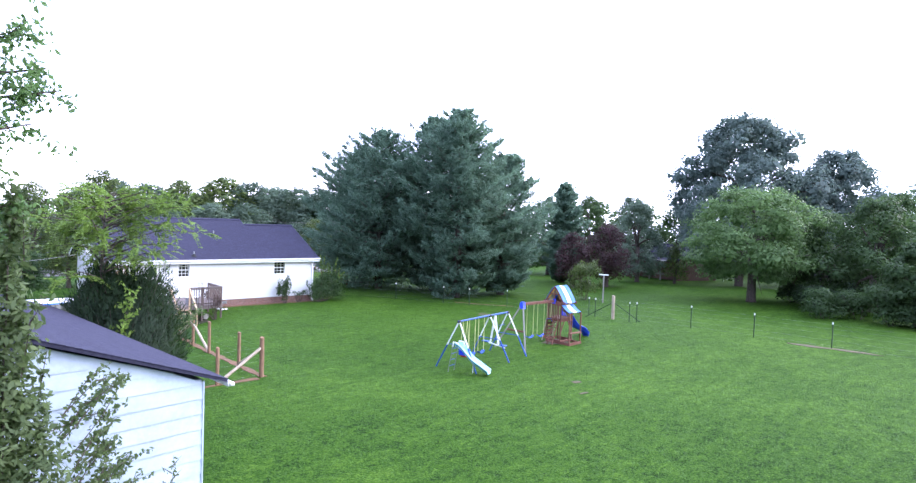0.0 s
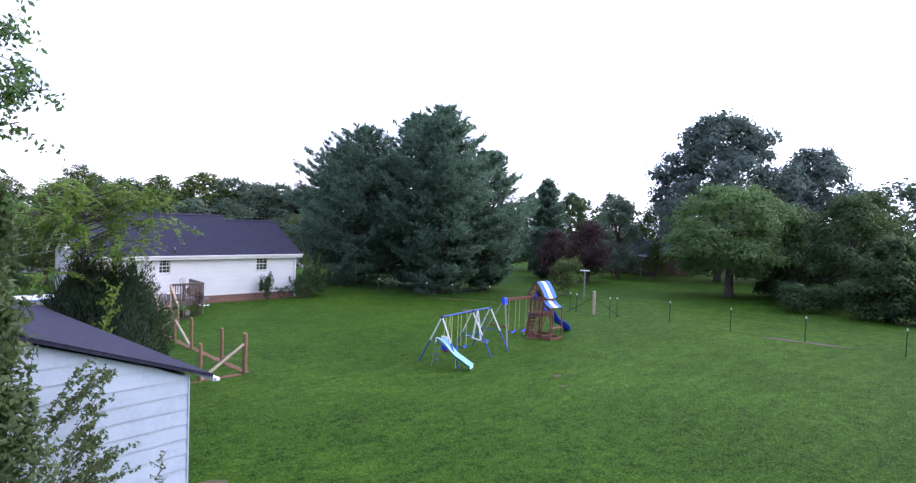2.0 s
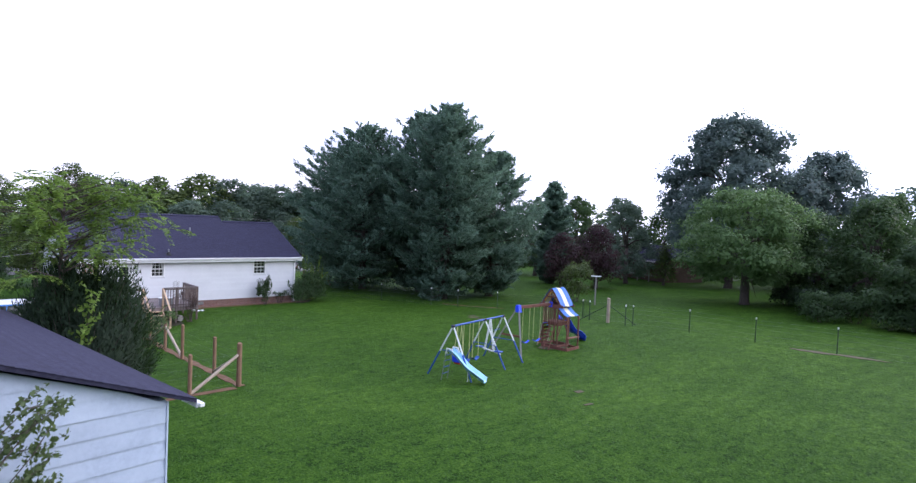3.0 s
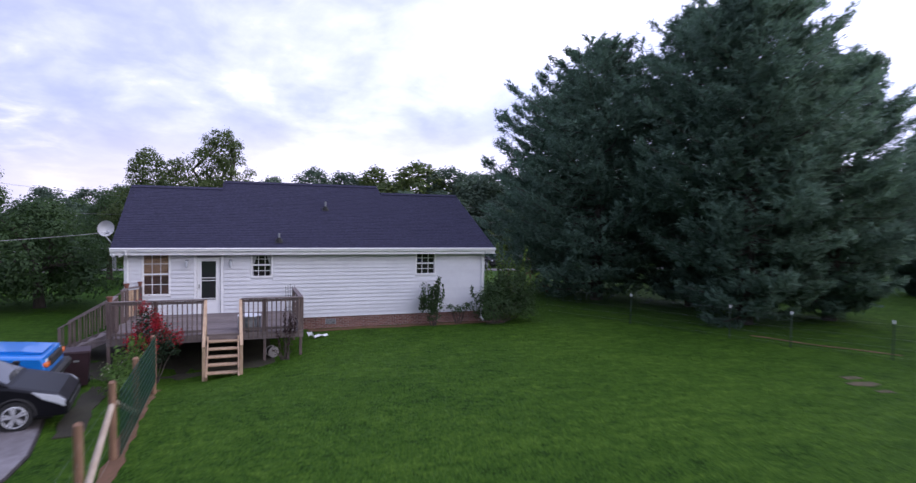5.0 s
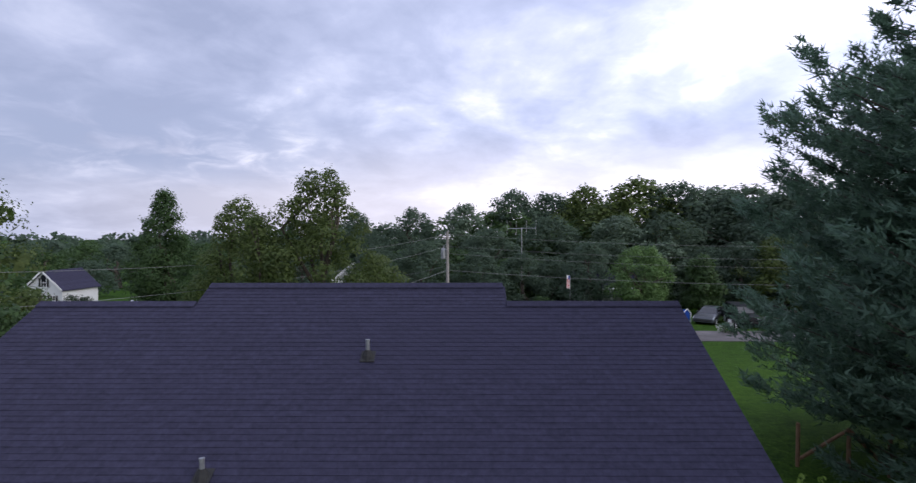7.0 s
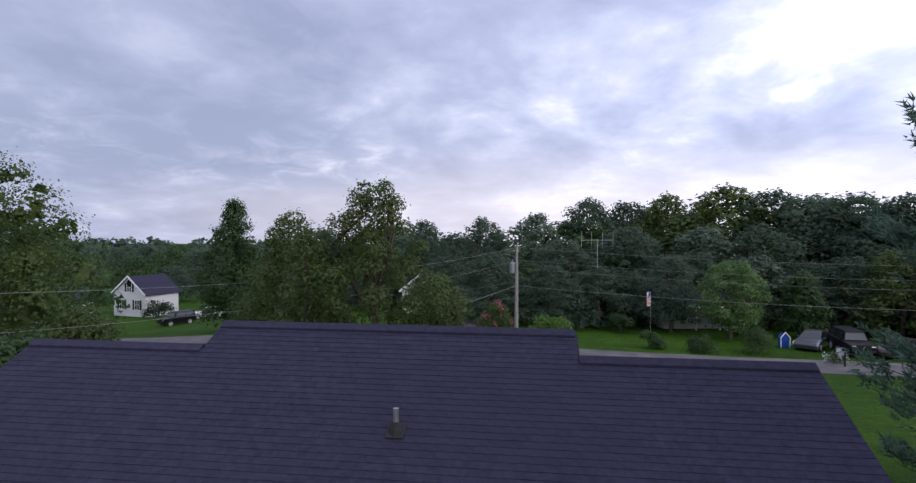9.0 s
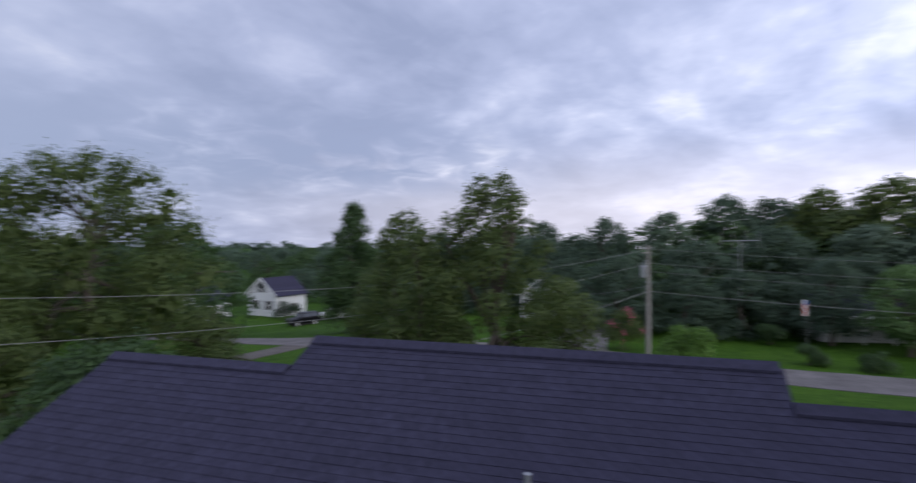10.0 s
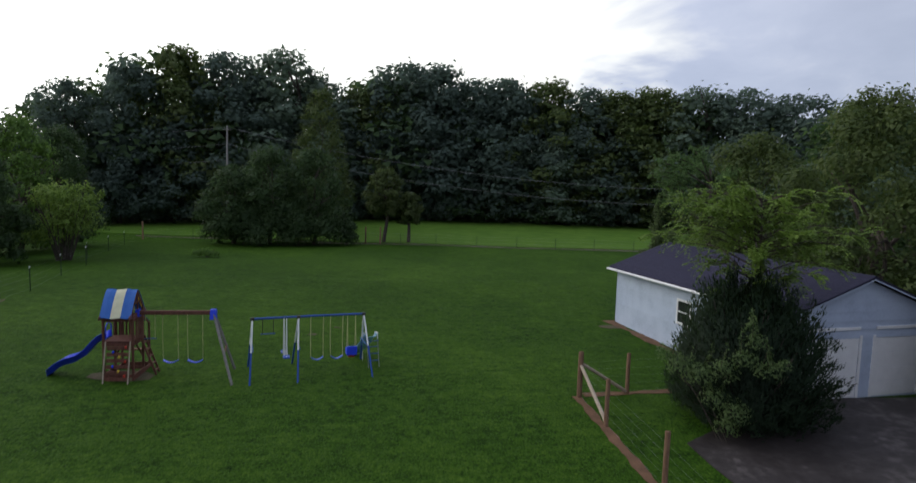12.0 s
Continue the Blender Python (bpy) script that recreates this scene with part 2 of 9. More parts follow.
GRAVEL = material("pale_gravel", [(0.075, 0.070, 0.040), (0.125, 0.11, 0.075), (0.18, 0.155, 0.11)], 0.8, 0.95, 0.6, 40)
WORN = material("worn_earth_and_grass", [(0.034, 0.052, 0.014), (0.075, 0.062, 0.032), (0.125, 0.085, 0.052)], 7.0, 0.95, 0.6, 40)
DIRT = material("bare_red_dirt", [(0.085, 0.044, 0.023), (0.18, 0.095, 0.052)], 2.5, 0.95, 0.6, 40)
BLUE = material("blue_paint", [(0.012, 0.05, 0.27), (0.018, 0.08, 0.38)], 4, 0.4, 0.05, 50)
BLUE_PLASTIC = material("blue_plastic", [(0.020, 0.050, 0.68), (0.030, 0.075, 0.82)], 3, 0.35, 0.05, 40)
SKY_PLASTIC = material("light_blue_plastic", [(0.25, 0.52, 0.74), (0.38, 0.65, 0.82)], 3, 0.35, 0.05, 40)
WHITE_PAINT = material("white_enamel", [(0.62, 0.64, 0.66), (0.78, 0.79, 0.80)], 4, 0.4, 0.05, 50)
YELLOW = material("yellow_plastic", [(0.55, 0.36, 0.03), (0.68, 0.47, 0.06)], 3, 0.5, 0.05, 40)
TARP_BLUE = material("blue_canvas", [(0.02, 0.10, 0.40), (0.035, 0.16, 0.50)], 3, 0.6, 0.1, 80)
TARP_PALE = material("pale_canvas", [(0.55, 0.54, 0.36), (0.70, 0.68, 0.47)], 3, 0.6, 0.1, 80)
CHAIN = material("plastic_coated_chain", [(0.40, 0.40, 0.16), (0.58, 0.57, 0.30)], 9, 0.6, 0.1, 60)
RUBBER = material("black_rubber", [(0.012, 0.012, 0.013), (0.03, 0.03, 0.03)], 8, 0.8, 0.2, 60)
GREY_METAL = material("galvanised_metal", [(0.24, 0.25, 0.27), (0.42, 0.43, 0.45)], 6, 0.45, 0.1, 50, metal=0.7)
ALLOY = material("silver_alloy", [(0.50, 0.51, 0.53), (0.62, 0.63, 0.65)], 8, 0.35, 0.05, 40, metal=0.3)
DARK_METAL = material("dark_metal", [(0.025, 0.025, 0.025), (0.06, 0.06, 0.06)], 6, 0.55, 0.1, 50, metal=0.5)
GREEN_STAKE = material("green_steel", [(0.010, 0.022, 0.014), (0.02, 0.045, 0.028)], 6, 0.6, 0.1, 50)
GREEN_MESH = material("green_plastic_mesh", [(0.005, 0.03, 0.016), (0.009, 0.05, 0.026)], 6, 0.6, 0.1, 50)
GLASS = glass_material("dark_window_glass")
CURTAIN = material("warm_blind", [(0.30, 0.19, 0.12), (0.42, 0.28, 0.19)], 2, 0.9, 0.2, 60)
LACE = material("white_curtain", [(0.45, 0.45, 0.47), (0.62, 0.62, 0.63)], 6, 0.9, 0.3, 60)
DARK_ROOM = material("dark_room", [(0.012, 0.012, 0.013), (0.022, 0.021, 0.02)], 2, 0.9, 0.0)
STUCCO = material("tan_siding", [(0.40, 0.27, 0.13), (0.52, 0.36, 0.19), (0.58, 0.42, 0.23)], 1.2, 0.8, 0.2, 50)
TAN_ROOF = material("brown_shingle", [(0.16, 0.085, 0.07), (0.25, 0.14, 0.115), (0.32, 0.19, 0.16)], 5, 0.9, 0.5, 90, spread=0.2, island=True)
BROWN_DOOR = material("brown_door", [(0.09, 0.05, 0.04), (0.14, 0.08, 0.06)], 3, 0.6, 0.1, 50)
RED_PLASTIC = material("red_plastic", [(0.45, 0.035, 0.02), (0.58, 0.06, 0.035)], 3, 0.4, 0.05, 40)
DISH_GREY = material("grey_dish_paint", [(0.42, 0.43, 0.46), (0.50, 0.51, 0.54)], 4, 0.5, 0.05, 40)
CAR_BLUE = material("blue_car_paint", [(0.01, 0.15, 0.50), (0.012, 0.17, 0.55)], 1, 0.3, 0.0, coat=0.4)
CAR_BLACK = material("black_car_paint", [(0.006, 0.006, 0.008), (0.009, 0.009, 0.011)], 1, 0.35, 0.0, coat=0.0, spec=0.12)
CAR_WHITE = material("white_car_paint", [(0.70, 0.71, 0.73), (0.76, 0.77, 0.78)], 1, 0.3, 0.0, coat=0.4)
CAR_GREY = material("grey_car_paint", [(0.05, 0.055, 0.065), (0.06, 0.065, 0.075)], 1, 0.3, 0.0, coat=0.4)
CAR_RED = material("dark_red_car_paint", [(0.045, 0.008, 0.009), (0.055, 0.010, 0.011)], 1, 0.3, 0.0, coat=0.4)
LAMP_CLEAR = glass_material("headlight_glass", (0.55, 0.57, 0.60), 0.1)
LAMP_AMBER = glass_material("amber_glass", (0.60, 0.13, 0.02), 0.15)
BIN = material("dark_bin_plastic", [(0.022, 0.010, 0.013), (0.04, 0.018, 0.024)], 3, 0.5, 0.1, 40)
CERAMIC = material("terracotta", [(0.16, 0.06, 0.04), (0.24, 0.10, 0.07)], 5, 0.7, 0.2, 40)
PINE = leaf_material("pine_needles", (0.034, 0.070, 0.050), (0.140, 0.222, 0.156), 0.2, 0.5)
OAK = leaf_material("oak_leaves", (0.025, 0.050, 0.020), (0.062, 0.108, 0.038))
# Distance haze put into the leaf colour: darks lifted, contrast kept low.
HAZED_OAK = leaf_material("hazed_wood_leaves", (0.062, 0.092, 0.070), (0.092, 0.130, 0.094), 0.05, 0.6)
# Field edge: same painted haze, a step paler and bluer.
HAZED_FIELD_OAK = leaf_material("hazed_field_oak_leaves", (0.072, 0.105, 0.090), (0.108, 0.148, 0.122), 0.05, 0.6)
ROUND = leaf_material("soft_green_leaves", (0.040, 0.085, 0.026), (0.140, 0.225, 0.080))
# Blue-grey haze painted into the tall trees' leaf colour.
PALE = leaf_material("haze_paled_leaves", (0.062, 0.094, 0.088), (0.130, 0.174, 0.156), 0.2, 0.5)
# Leaves lightened and blued in place of air haze.
HAZY = leaf_material("haze_tinted_leaves", (0.065, 0.098, 0.072), (0.135, 0.185, 0.130), 0.15, 0.5)
GREEN = leaf_material("fresh_green_leaves", (0.045, 0.095, 0.02), (0.13, 0.23, 0.045))
LIME = leaf_material("lime_locust_leaves", (0.082, 0.148, 0.026), (0.205, 0.295, 0.060))
OLIVE = leaf_material("olive_pear_leaves", (0.034, 0.060, 0.016), (0.100, 0.130, 0.040))
PEAR = leaf_material("grey_olive_leaves", (0.040, 0.066, 0.026), (0.120, 0.160, 0.062))
CREEPER = leaf_material("pale_creeper_leaves", (0.048, 0.088, 0.032), (0.145, 0.205, 0.078))
DARK_LEAF = leaf_material("dark_evergreen_leaves", (0.008, 0.018, 0.010), (0.024, 0.045, 0.021), 0.2, 0.45)
MAROON = leaf_material("maroon_leaves", (0.024, 0.012, 0.016), (0.062, 0.028, 0.036))
RED_FLOWER = leaf_material("red_blossom", (0.16, 0.008, 0.014), (0.36, 0.018, 0.03), 0.2, 0.2)
PINK_FLOWER = leaf_material("pink_blossom", (0.36, 0.06, 0.13), (0.55, 0.14, 0.22), 0.2, 0.3)


SWATH = 63


def grass_material():
    m = bpy.data.materials.new("mown_grass")
    m.use_nodes = True
    t = m.node_tree
    b = t.nodes["Principled BSDF"]
    b.inputs["Roughness"].default_value, b.inputs["Specular IOR Level"].default_value = 0.85, 0.07
    tc = t.nodes.new("ShaderNodeTexCoord").outputs["Object"]
    out = []
    for s, d in ((0.09, 4), (0.9, 5), (4.2, 6), (17.0, 5)):
        n = node(t, "ShaderNodeTexNoise", Scale=s, Detail=float(d), Roughness=0.6)
        t.links.new(tc, n.inputs["Vector"])
        out.append(n.outputs[0])
    # short swaths left by the mower
    turn_, long_ = t.nodes.new("ShaderNodeMapping"), node(t, "ShaderNodeTexNoise", Scale=3.2, Detail=5.0, Roughness=0.65)
    turn_.inputs["Rotation"].default_value, turn_.inputs["Scale"].default_value = (0, 0, radians(SWATH)), (0.3, 1.0, 1.0)
    t.links.new(tc, turn_.inputs["Vector"])
    t.links.new(turn_.outputs[0], long_.inputs["Vector"])
    v = math_node(t, "ADD", math_node(t, "MULTIPLY", out[0], 0.13), math_node(t, "MULTIPLY", out[1], 0.09))
    v = math_node(t, "ADD", v, math_node(t, "MULTIPLY", long_.outputs[0], 0.14))
    v = math_node(t, "ADD", v, math_node(t, "ADD", math_node(t, "MULTIPLY", out[2], 0.19), math_node(t, "MULTIPLY", out[3], 0.36)))
    col = ramp(t, v, [(0.365, (0.0045, 0.017, 0.0012)), (0.42, (0.019, 0.052, 0.0038)), (0.475, (0.036, 0.084, 0.0068)), (0.545, (0.078, 0.140, 0.016))])
    t.links.new(col, b.inputs["Base Color"])
    h = math_node(t, "ADD", math_node(t, "MULTIPLY", out[2], 0.6), out[3])
    bp = node(t, "ShaderNodeBump", Strength=0.8, Distance=0.06)
    t.links.new(h, bp.inputs["Height"])
    t.links.new(bp.outputs[0], b.inputs["Normal"])
    return m


GRASS = grass_material()
BLADE = leaf_material("grass_blades", (0.016, 0.049, 0.004), (0.048, 0.104, 0.010), 0.06, 0.05)

HAY = material("hay_field_grass", [(0.048, 0.112, 0.010), (0.074, 0.150, 0.016), (0.105, 0.190, 0.025)], 0.5, 0.85, 0.5, 20, spec=0.15)


# ---- mesh helpers ----
class Shape:
    """Collects corners and faces of one mesh."""

    def __init__(self):
        self.v, self.f = [], []

    def add(self, verts, faces):
        k = len(self.v)
        self.v += [tuple(p) for p in verts]
        self.f += [tuple(i + k for i in q) for q in faces]
        return self

    def box(self, x0, x1, y0, y1, z0, z1, c=0.0, m=None):
        """A box, its edges cut off by c, turned by the matrix m."""
        if c <= 0:
            p = [(x, y, z) for z in (z0, z1) for y in (y0, y1) for x in (x0, x1)]
            q = [(0, 2, 3, 1), (4, 5, 7, 6), (0, 1, 5, 4), (2, 6, 7, 3), (0, 4, 6, 2), (1, 3, 7, 5)]
        else:
            p, q = [], []
            lo, hi = (x0, y0, z0), (x1, y1, z1)
            idx = {}
            for s in range(8):
                sg = [(s >> a) & 1 for a in range(3)]
                for a in range(3):
                    co = []
                    for b in range(3):
                        e = hi[b] if sg[b] else lo[b]
                        if b != a:
                            e += -c if sg[b] else c
                        co.append(e)
                    idx[s, a] = len(p)
                    p.append(co)
            for a in range(3):
                b, d = (a + 1) % 3, (a + 2) % 3
                for side in (0, 1):
                    ring = [(side << a) | (i << b) | (j << d) for i, j in ((0, 0), (1, 0), (1, 1), (0, 1))]
                    f = [idx[s, a] for s in ring]
                    q.append(tuple(f if side else f[::-1]))
                for i in (0, 1):
                    for j in (0, 1):
                        s0 = (i << b) | (j << d)
                        s1 = s0 | (1 << a)
                        f = [idx[s0, b], idx[s1, b], idx[s1, d], idx[s0, d]]
                        q.append(tuple(f if i == j else f[::-1]))
            for s in range(8):
                f = [idx[s, 0], idx[s, 1], idx[s, 2]]
                odd = bin(s).count("1") % 2
                q.append(tuple(f if odd else f[::-1]))
        if m is not None:
            p = [tuple(m @ Vector(v)) for v in p]
        return self.add(p, q)

    def beam(self, a, b, w, h, c=0.0):
        """A straight board from a to b, w wide and h high."""
        a, b = Vector(a), Vector(b)
        m = Matrix.Translation(a) @ (b - a).to_track_quat("X", "Z").to_matrix().to_4x4()
        return self.box(0, (b - a).length, -w / 2, w / 2, -h / 2, h / 2, c, m)

    def tube(self, points, radii, n=8, caps=True):
        """A round bar through the points."""
        pts = [Vector(p) for p in points]
        if isinstance(radii, (int, float)):
            radii = [radii] * len(pts)
        verts, faces = [], []
        side = None
        for i, p in enumerate(pts):
            d = (pts[min(i + 1, len(pts) - 1)] - pts[max(i - 1, 0)]).normalized()
            if side is None:
                side = d.orthogonal().normalized()
            side = (side - d * side.dot(d)).normalized()
            other = d.cross(side)
            for k in range(n):
                a = 2 * math.pi * k / n
                verts.append(p + radii[i] * (math.cos(a) * side + math.sin(a) * other))
        for i in range(len(pts) - 1):
            for k in range(n):
                j = (k + 1) % n
                faces.append((i * n + k, i * n + j, (i + 1) * n + j, (i + 1) * n + k))
        if caps:
            faces.append(tuple(range(n))[::-1])
            faces.append(tuple((len(pts) - 1) * n + k for k in range(n)))
        return self.add(verts, faces)

    def prism(self, outline, axis, lo, hi):
        """An outline (pairs) drawn out along an axis from lo to hi."""
        n = len(outline)

        def place(u, v, w):
            return {"x": (w, u, v), "y": (u, w, v), "z": (u, v, w)}[axis]
        p = [place(u, v, lo) for u, v in outline] + [place(u, v, hi) for u, v in outline]
        q = [tuple(range(n))[::-1], tuple(range(n, 2 * n))]
        q += [(i, (i + 1) % n, n + (i + 1) % n, n + i) for i in range(n)]
        return self.add(p, q)

    def sheet(self, rows, thick=0.0):
        """A grid of points as a surface, with a thickness downwards."""
        h, w = len(rows), len(rows[0])
        p = [q for r in rows for q in r]
        f = [(i * w + j, i * w + j + 1, (i + 1) * w + j + 1, (i + 1) * w + j) for i in range(h - 1) for j in range(w - 1)]
        if thick:
            k = len(p)
            p = p + [(x, y, z - thick) for x, y, z in p]
            f += [tuple(k + i for i in q[::-1]) for q in f]
            rim = [j for j in range(w)] + [i * w + w - 1 for i in range(1, h)] + [(h - 1) * w + j for j in range(w - 2, -1, -1)] + [i * w for i in range(h - 2, 0, -1)]
            f += [(a, k + a, k + b, b) for a, b in zip(rim, rim[1:] + rim[:1])]
        return self.add(p, f)

    def mesh(self, name, mat, smooth=False):
        me = bpy.data.meshes.new(name)
        me.from_pydata(self.v, [], self.f)
        me.materials.append(mat)
        if smooth:
            me.polygons.foreach_set("use_smooth", [True] * len(me.polygons))
        me.update()
        bm = bmesh.new()
        bm.from_mesh(me)
        bmesh.ops.recalc_face_normals(bm, faces=bm.faces)
        bm.to_mesh(me)
        bm.free()
        return me


def part(name, shape, mat, parent=None, label="", smooth=False, at=None):
    """One mesh under a thing or part. shape: a Shape or a finished mesh."""
    me = shape if isinstance(shape, bpy.types.Mesh) else shape.mesh(name, mat, smooth)
    ob = new(name, me)
    ob.parent = parent
    if at is not None:
        ob.matrix_basis = at
    return tagged(ob, label)


def thing(name, label, category, group="", at=(0, 0, 0), turn=0.0, kind=""):
    """An empty at the base of a thing."""
    ob = new(name)
    ob.matrix_basis = pose(*at, 0, 0, turn)
    ob.empty_display_size = 0.2
    return tagged(ob, label, category, group, kind)


def quad_mesh(name, verts, mat, sides=4, normals=None, soft=0.7):
    """A mesh of loose faces from an array of corners, four (or three) to a face; normals: soft shading, one to a face."""
    n = len(verts)
    if normals is not None:
        f = np.asarray(verts, float).reshape(-1, sides, 3)
        g = unit(np.cross(f[:, 1] - f[:, 0], f[:, 2] - f[:, 0]))
        turn = (g * normals).sum(1) < 0
        f[turn] = f[turn][:, ::-1]
        g[turn] *= -1
        verts = f.reshape(-1, 3)
        shade = np.repeat(unit(normals * soft + g * (1 - soft)), sides, 0)
    me = bpy.data.meshes.new(name)
    me.vertices.add(n)
    me.vertices.foreach_set("co", np.asarray(verts, np.float32).ravel())
    me.loops.add(n)
    me.loops.foreach_set("vertex_index", np.arange(n, dtype=np.int32))
    me.polygons.add(n // sides)
    me.polygons.foreach_set("loop_start", np.arange(0, n, sides, dtype=np.int32))
    me.polygons.foreach_set("loop_total", np.full(n // sides, sides, np.int32))
    me.materials.append(mat)
    me.update(calc_edges=True)
    if normals is not None:
        at = me.attributes.new("custom_normal", "FLOAT_VECTOR", "POINT")
        at.data.foreach_set("vector", np.asarray(shade, np.float32).ravel())
        me.update()
    return me


def unit(a):
    return a / np.maximum(np.linalg.norm(a, axis=-1, keepdims=True), 1e-6)


def leaf_quads(rng, centres, out, size, narrow=0.55, droop=0.2, face=0.0):
    """Bent rhombic leaves at the centres, turned at random and partly outwards."""
    n = len(centres)
    if face:
        up_face = unit(out + face * rng.normal(size=(n, 3)) + (0, 0, 0.35))
        axis = unit(np.cross(up_face, rng.normal(size=(n, 3))))
        other = np.cross(up_face, axis)
    else:
        axis = unit(rng.normal(size=(n, 3)) + 0.7 * out + (0, 0, -droop))
        other = unit(np.cross(axis, rng.normal(size=(n, 3))))
    s = size * rng.uniform(0.65, 1.3, (n, 1))
    v = np.stack([centres - axis * s * 0.5, centres + other * s * 0.5 * narrow, centres + axis * s * 0.5, centres - other * s * 0.5 * narrow], 1)
    return v.reshape(-1, 3)


def crown_points(rng, lobes, n, shell=0.35, loose=0.10):
    """Points spread over lobes (rows of x, y, z, rx, ry, rz), mostly near their skins; and the ways outwards."""
    weight = lobes[:, 3] * lobes[:, 4]
    pick = rng.choice(len(lobes), n, p=weight / weight.sum())
    d = unit(rng.normal(size=(n, 3)))
    d[:, 2] = np.where(d[:, 2] < -0.5, -d[:, 2], d[:, 2])
    r = 1 - shell * rng.random((n, 1)) ** 1.5 + loose * rng.normal(size=(n, 1))
    return lobes[pick, :3] + d * r * lobes[pick, 3:6], d


def limbs(shape, rng, base, trunk_h, lobes, r0, count=9):
    """A tapered, bent trunk and limbs to some of the lobes."""
    base = Vector(base)
    top = base + Vector((rng.normal() * 0.04 * trunk_h, rng.normal() * 0.04 * trunk_h, trunk_h))
    mid = base.lerp(top, 0.5) + Vector((rng.normal(), rng.normal(), 0)) * 0.03 * trunk_h
    shape.tube([base + Vector((0, 0, -0.3)), base + Vector((0, 0, 0.15)), mid, top], [r0 * 1.5, r0 * 1.1, r0 * 0.85, r0 * 0.7], 9)
    order = rng.permutation(len(lobes))[:count]
    for i in order:
        c = Vector(lobes[i, :3])
        start = mid.lerp(top, rng.uniform(0.3, 1.0))
        bend = start.lerp(c, 0.5) + Vector((rng.normal() * 0.1, rng.normal() * 0.1, 0.1)) * (c - start).length
        shape.tube([start, bend, c], [r0 * 0.5, r0 * 0.3, r0 * 0.08], 6)
        for _ in range(2):
            e = c + Vector(rng.normal(size=3)) * lobes[i, 3] * 0.6
            shape.tube([bend, bend.lerp(e, 0.5) + Vector((0, 0, 0.1)), e], [r0 * 0.22, r0 * 0.12, r0 * 0.03], 5)


def broad_tree(name, label, at, height, radius, mat, seed, leaves=9000, leaf=0.22, trunk=0.28, low=0.25, lobes=34, puff=(0.26, 0.44), group="", sprigs=0.03, category="tree", squash=1.0, narrow=0.6, stems=1, bare=9, sides=4, core=False, spire=0.0, flat=1.0):
    """A leafy tree: trunk with limbs, and a crown of many leaves on uneven clumps."""
    rng = np.random.default_rng(seed)
    ob = thing(name, label, category, group, at)
    h0 = height * low
    ch = (height - h0) / 2
    c = []
    for i in range(lobes):
        u = (i + rng.random()) / lobes
        a = i * 2.4 + rng.normal() * 0.5
        if low < 0.12:
            wide = (0.80 + 0.20 * math.sin(math.pi * min(1.0, u * 1.3))) * math.sqrt(max(0.05, 1 - u ** 2.6))
        else:
            wide = math.sin(math.pi * (0.16 + 0.78 * u)) ** 0.7
        wide *= 1 - spire * u ** 1.4
        k = radius * (1.02 - 0.425 * (puff[0] + puff[1])) * wide * math.sqrt(rng.uniform(0.15, 1.0))
        r = radius * rng.uniform(*puff) * (1.1 - (0.3 + 0.4 * spire) * u)
        c.append([math.cos(a) * k, math.sin(a) * k * squash, h0 + r * 0.5 + u * (2 * ch - r * 1.2), r, r, r * rng.uniform(0.65, 0.95) * flat])
    c = np.array(c)
    top = c[:, 2] + c[:, 5]
    c[:, 2] += (height - top.max()) * np.clip((c[:, 2] - h0) / (2 * ch), 0, 1)
    wood = Shape()
    for s in range(stems):
        off = (0, 0, 0) if stems == 1 else (rng.normal() * 0.15 * radius, rng.normal() * 0.15 * radius, 0)
        limbs(wood, rng, off, h0 + ch * 0.9, c, trunk / math.sqrt(stems), bare // stems + 1)
    part("trunk", wood, BARK, ob, smooth=True)
    p, d = crown_points(rng, c, leaves, 0.42 if core else 0.35, 0.07 if sides == 3 else 0.14 if core else 0.10)
    k = int(leaves * sprigs)
    p[:k] += d[:k] * radius * rng.uniform(0.0, 0.10, (k, 1))
    v = leaf_quads(rng, p, d, leaf, narrow, face=0.40)
    if sides == 3:
        v = v.reshape(-1, 4, 3)[:, (0, 1, 3)].reshape(-1, 3)
    part("crown", quad_mesh("crown", v, mat, sides, unit(d + (0, 0, 0.3)), 0.85 if sides == 3 else 0.7), mat, ob)
    if core:
        part("inner_foliage", leaf_core(rng, c, mat, 14 if sides == 3 else 46 if radius > 7 else 34 if lobes < 60 else 22), mat, ob)
    return ob


def leaf_core(rng, lobes, mat, each=14):
    """Larger leaves in the shade of the clumps, which close the gaps between the outer ones."""
    k = np.repeat(np.arange(len(lobes)), each)
    d = unit(rng.normal(size=(len(k), 3)))
    p = lobes[k, :3] + d * lobes[k, 3:6] * rng.uniform(0.15, 0.74, (len(k), 1))
    p[:, 2] = np.maximum(p[:, 2], 0.05)
    size = lobes[k, 3:4] * 0.38
    v = leaf_quads(rng, p, d, 1.0, 0.8, face=0.8).reshape(-1, 4, 3)
    v = p[:, None] + (v - p[:, None]) * size[:, None]
    v[:, :, 2] = np.maximum(v[:, :, 2], 0.01)
    return quad_mesh("inner_foliage", v.reshape(-1, 3), mat, 4, unit(d + (0, 0, 0.3)))


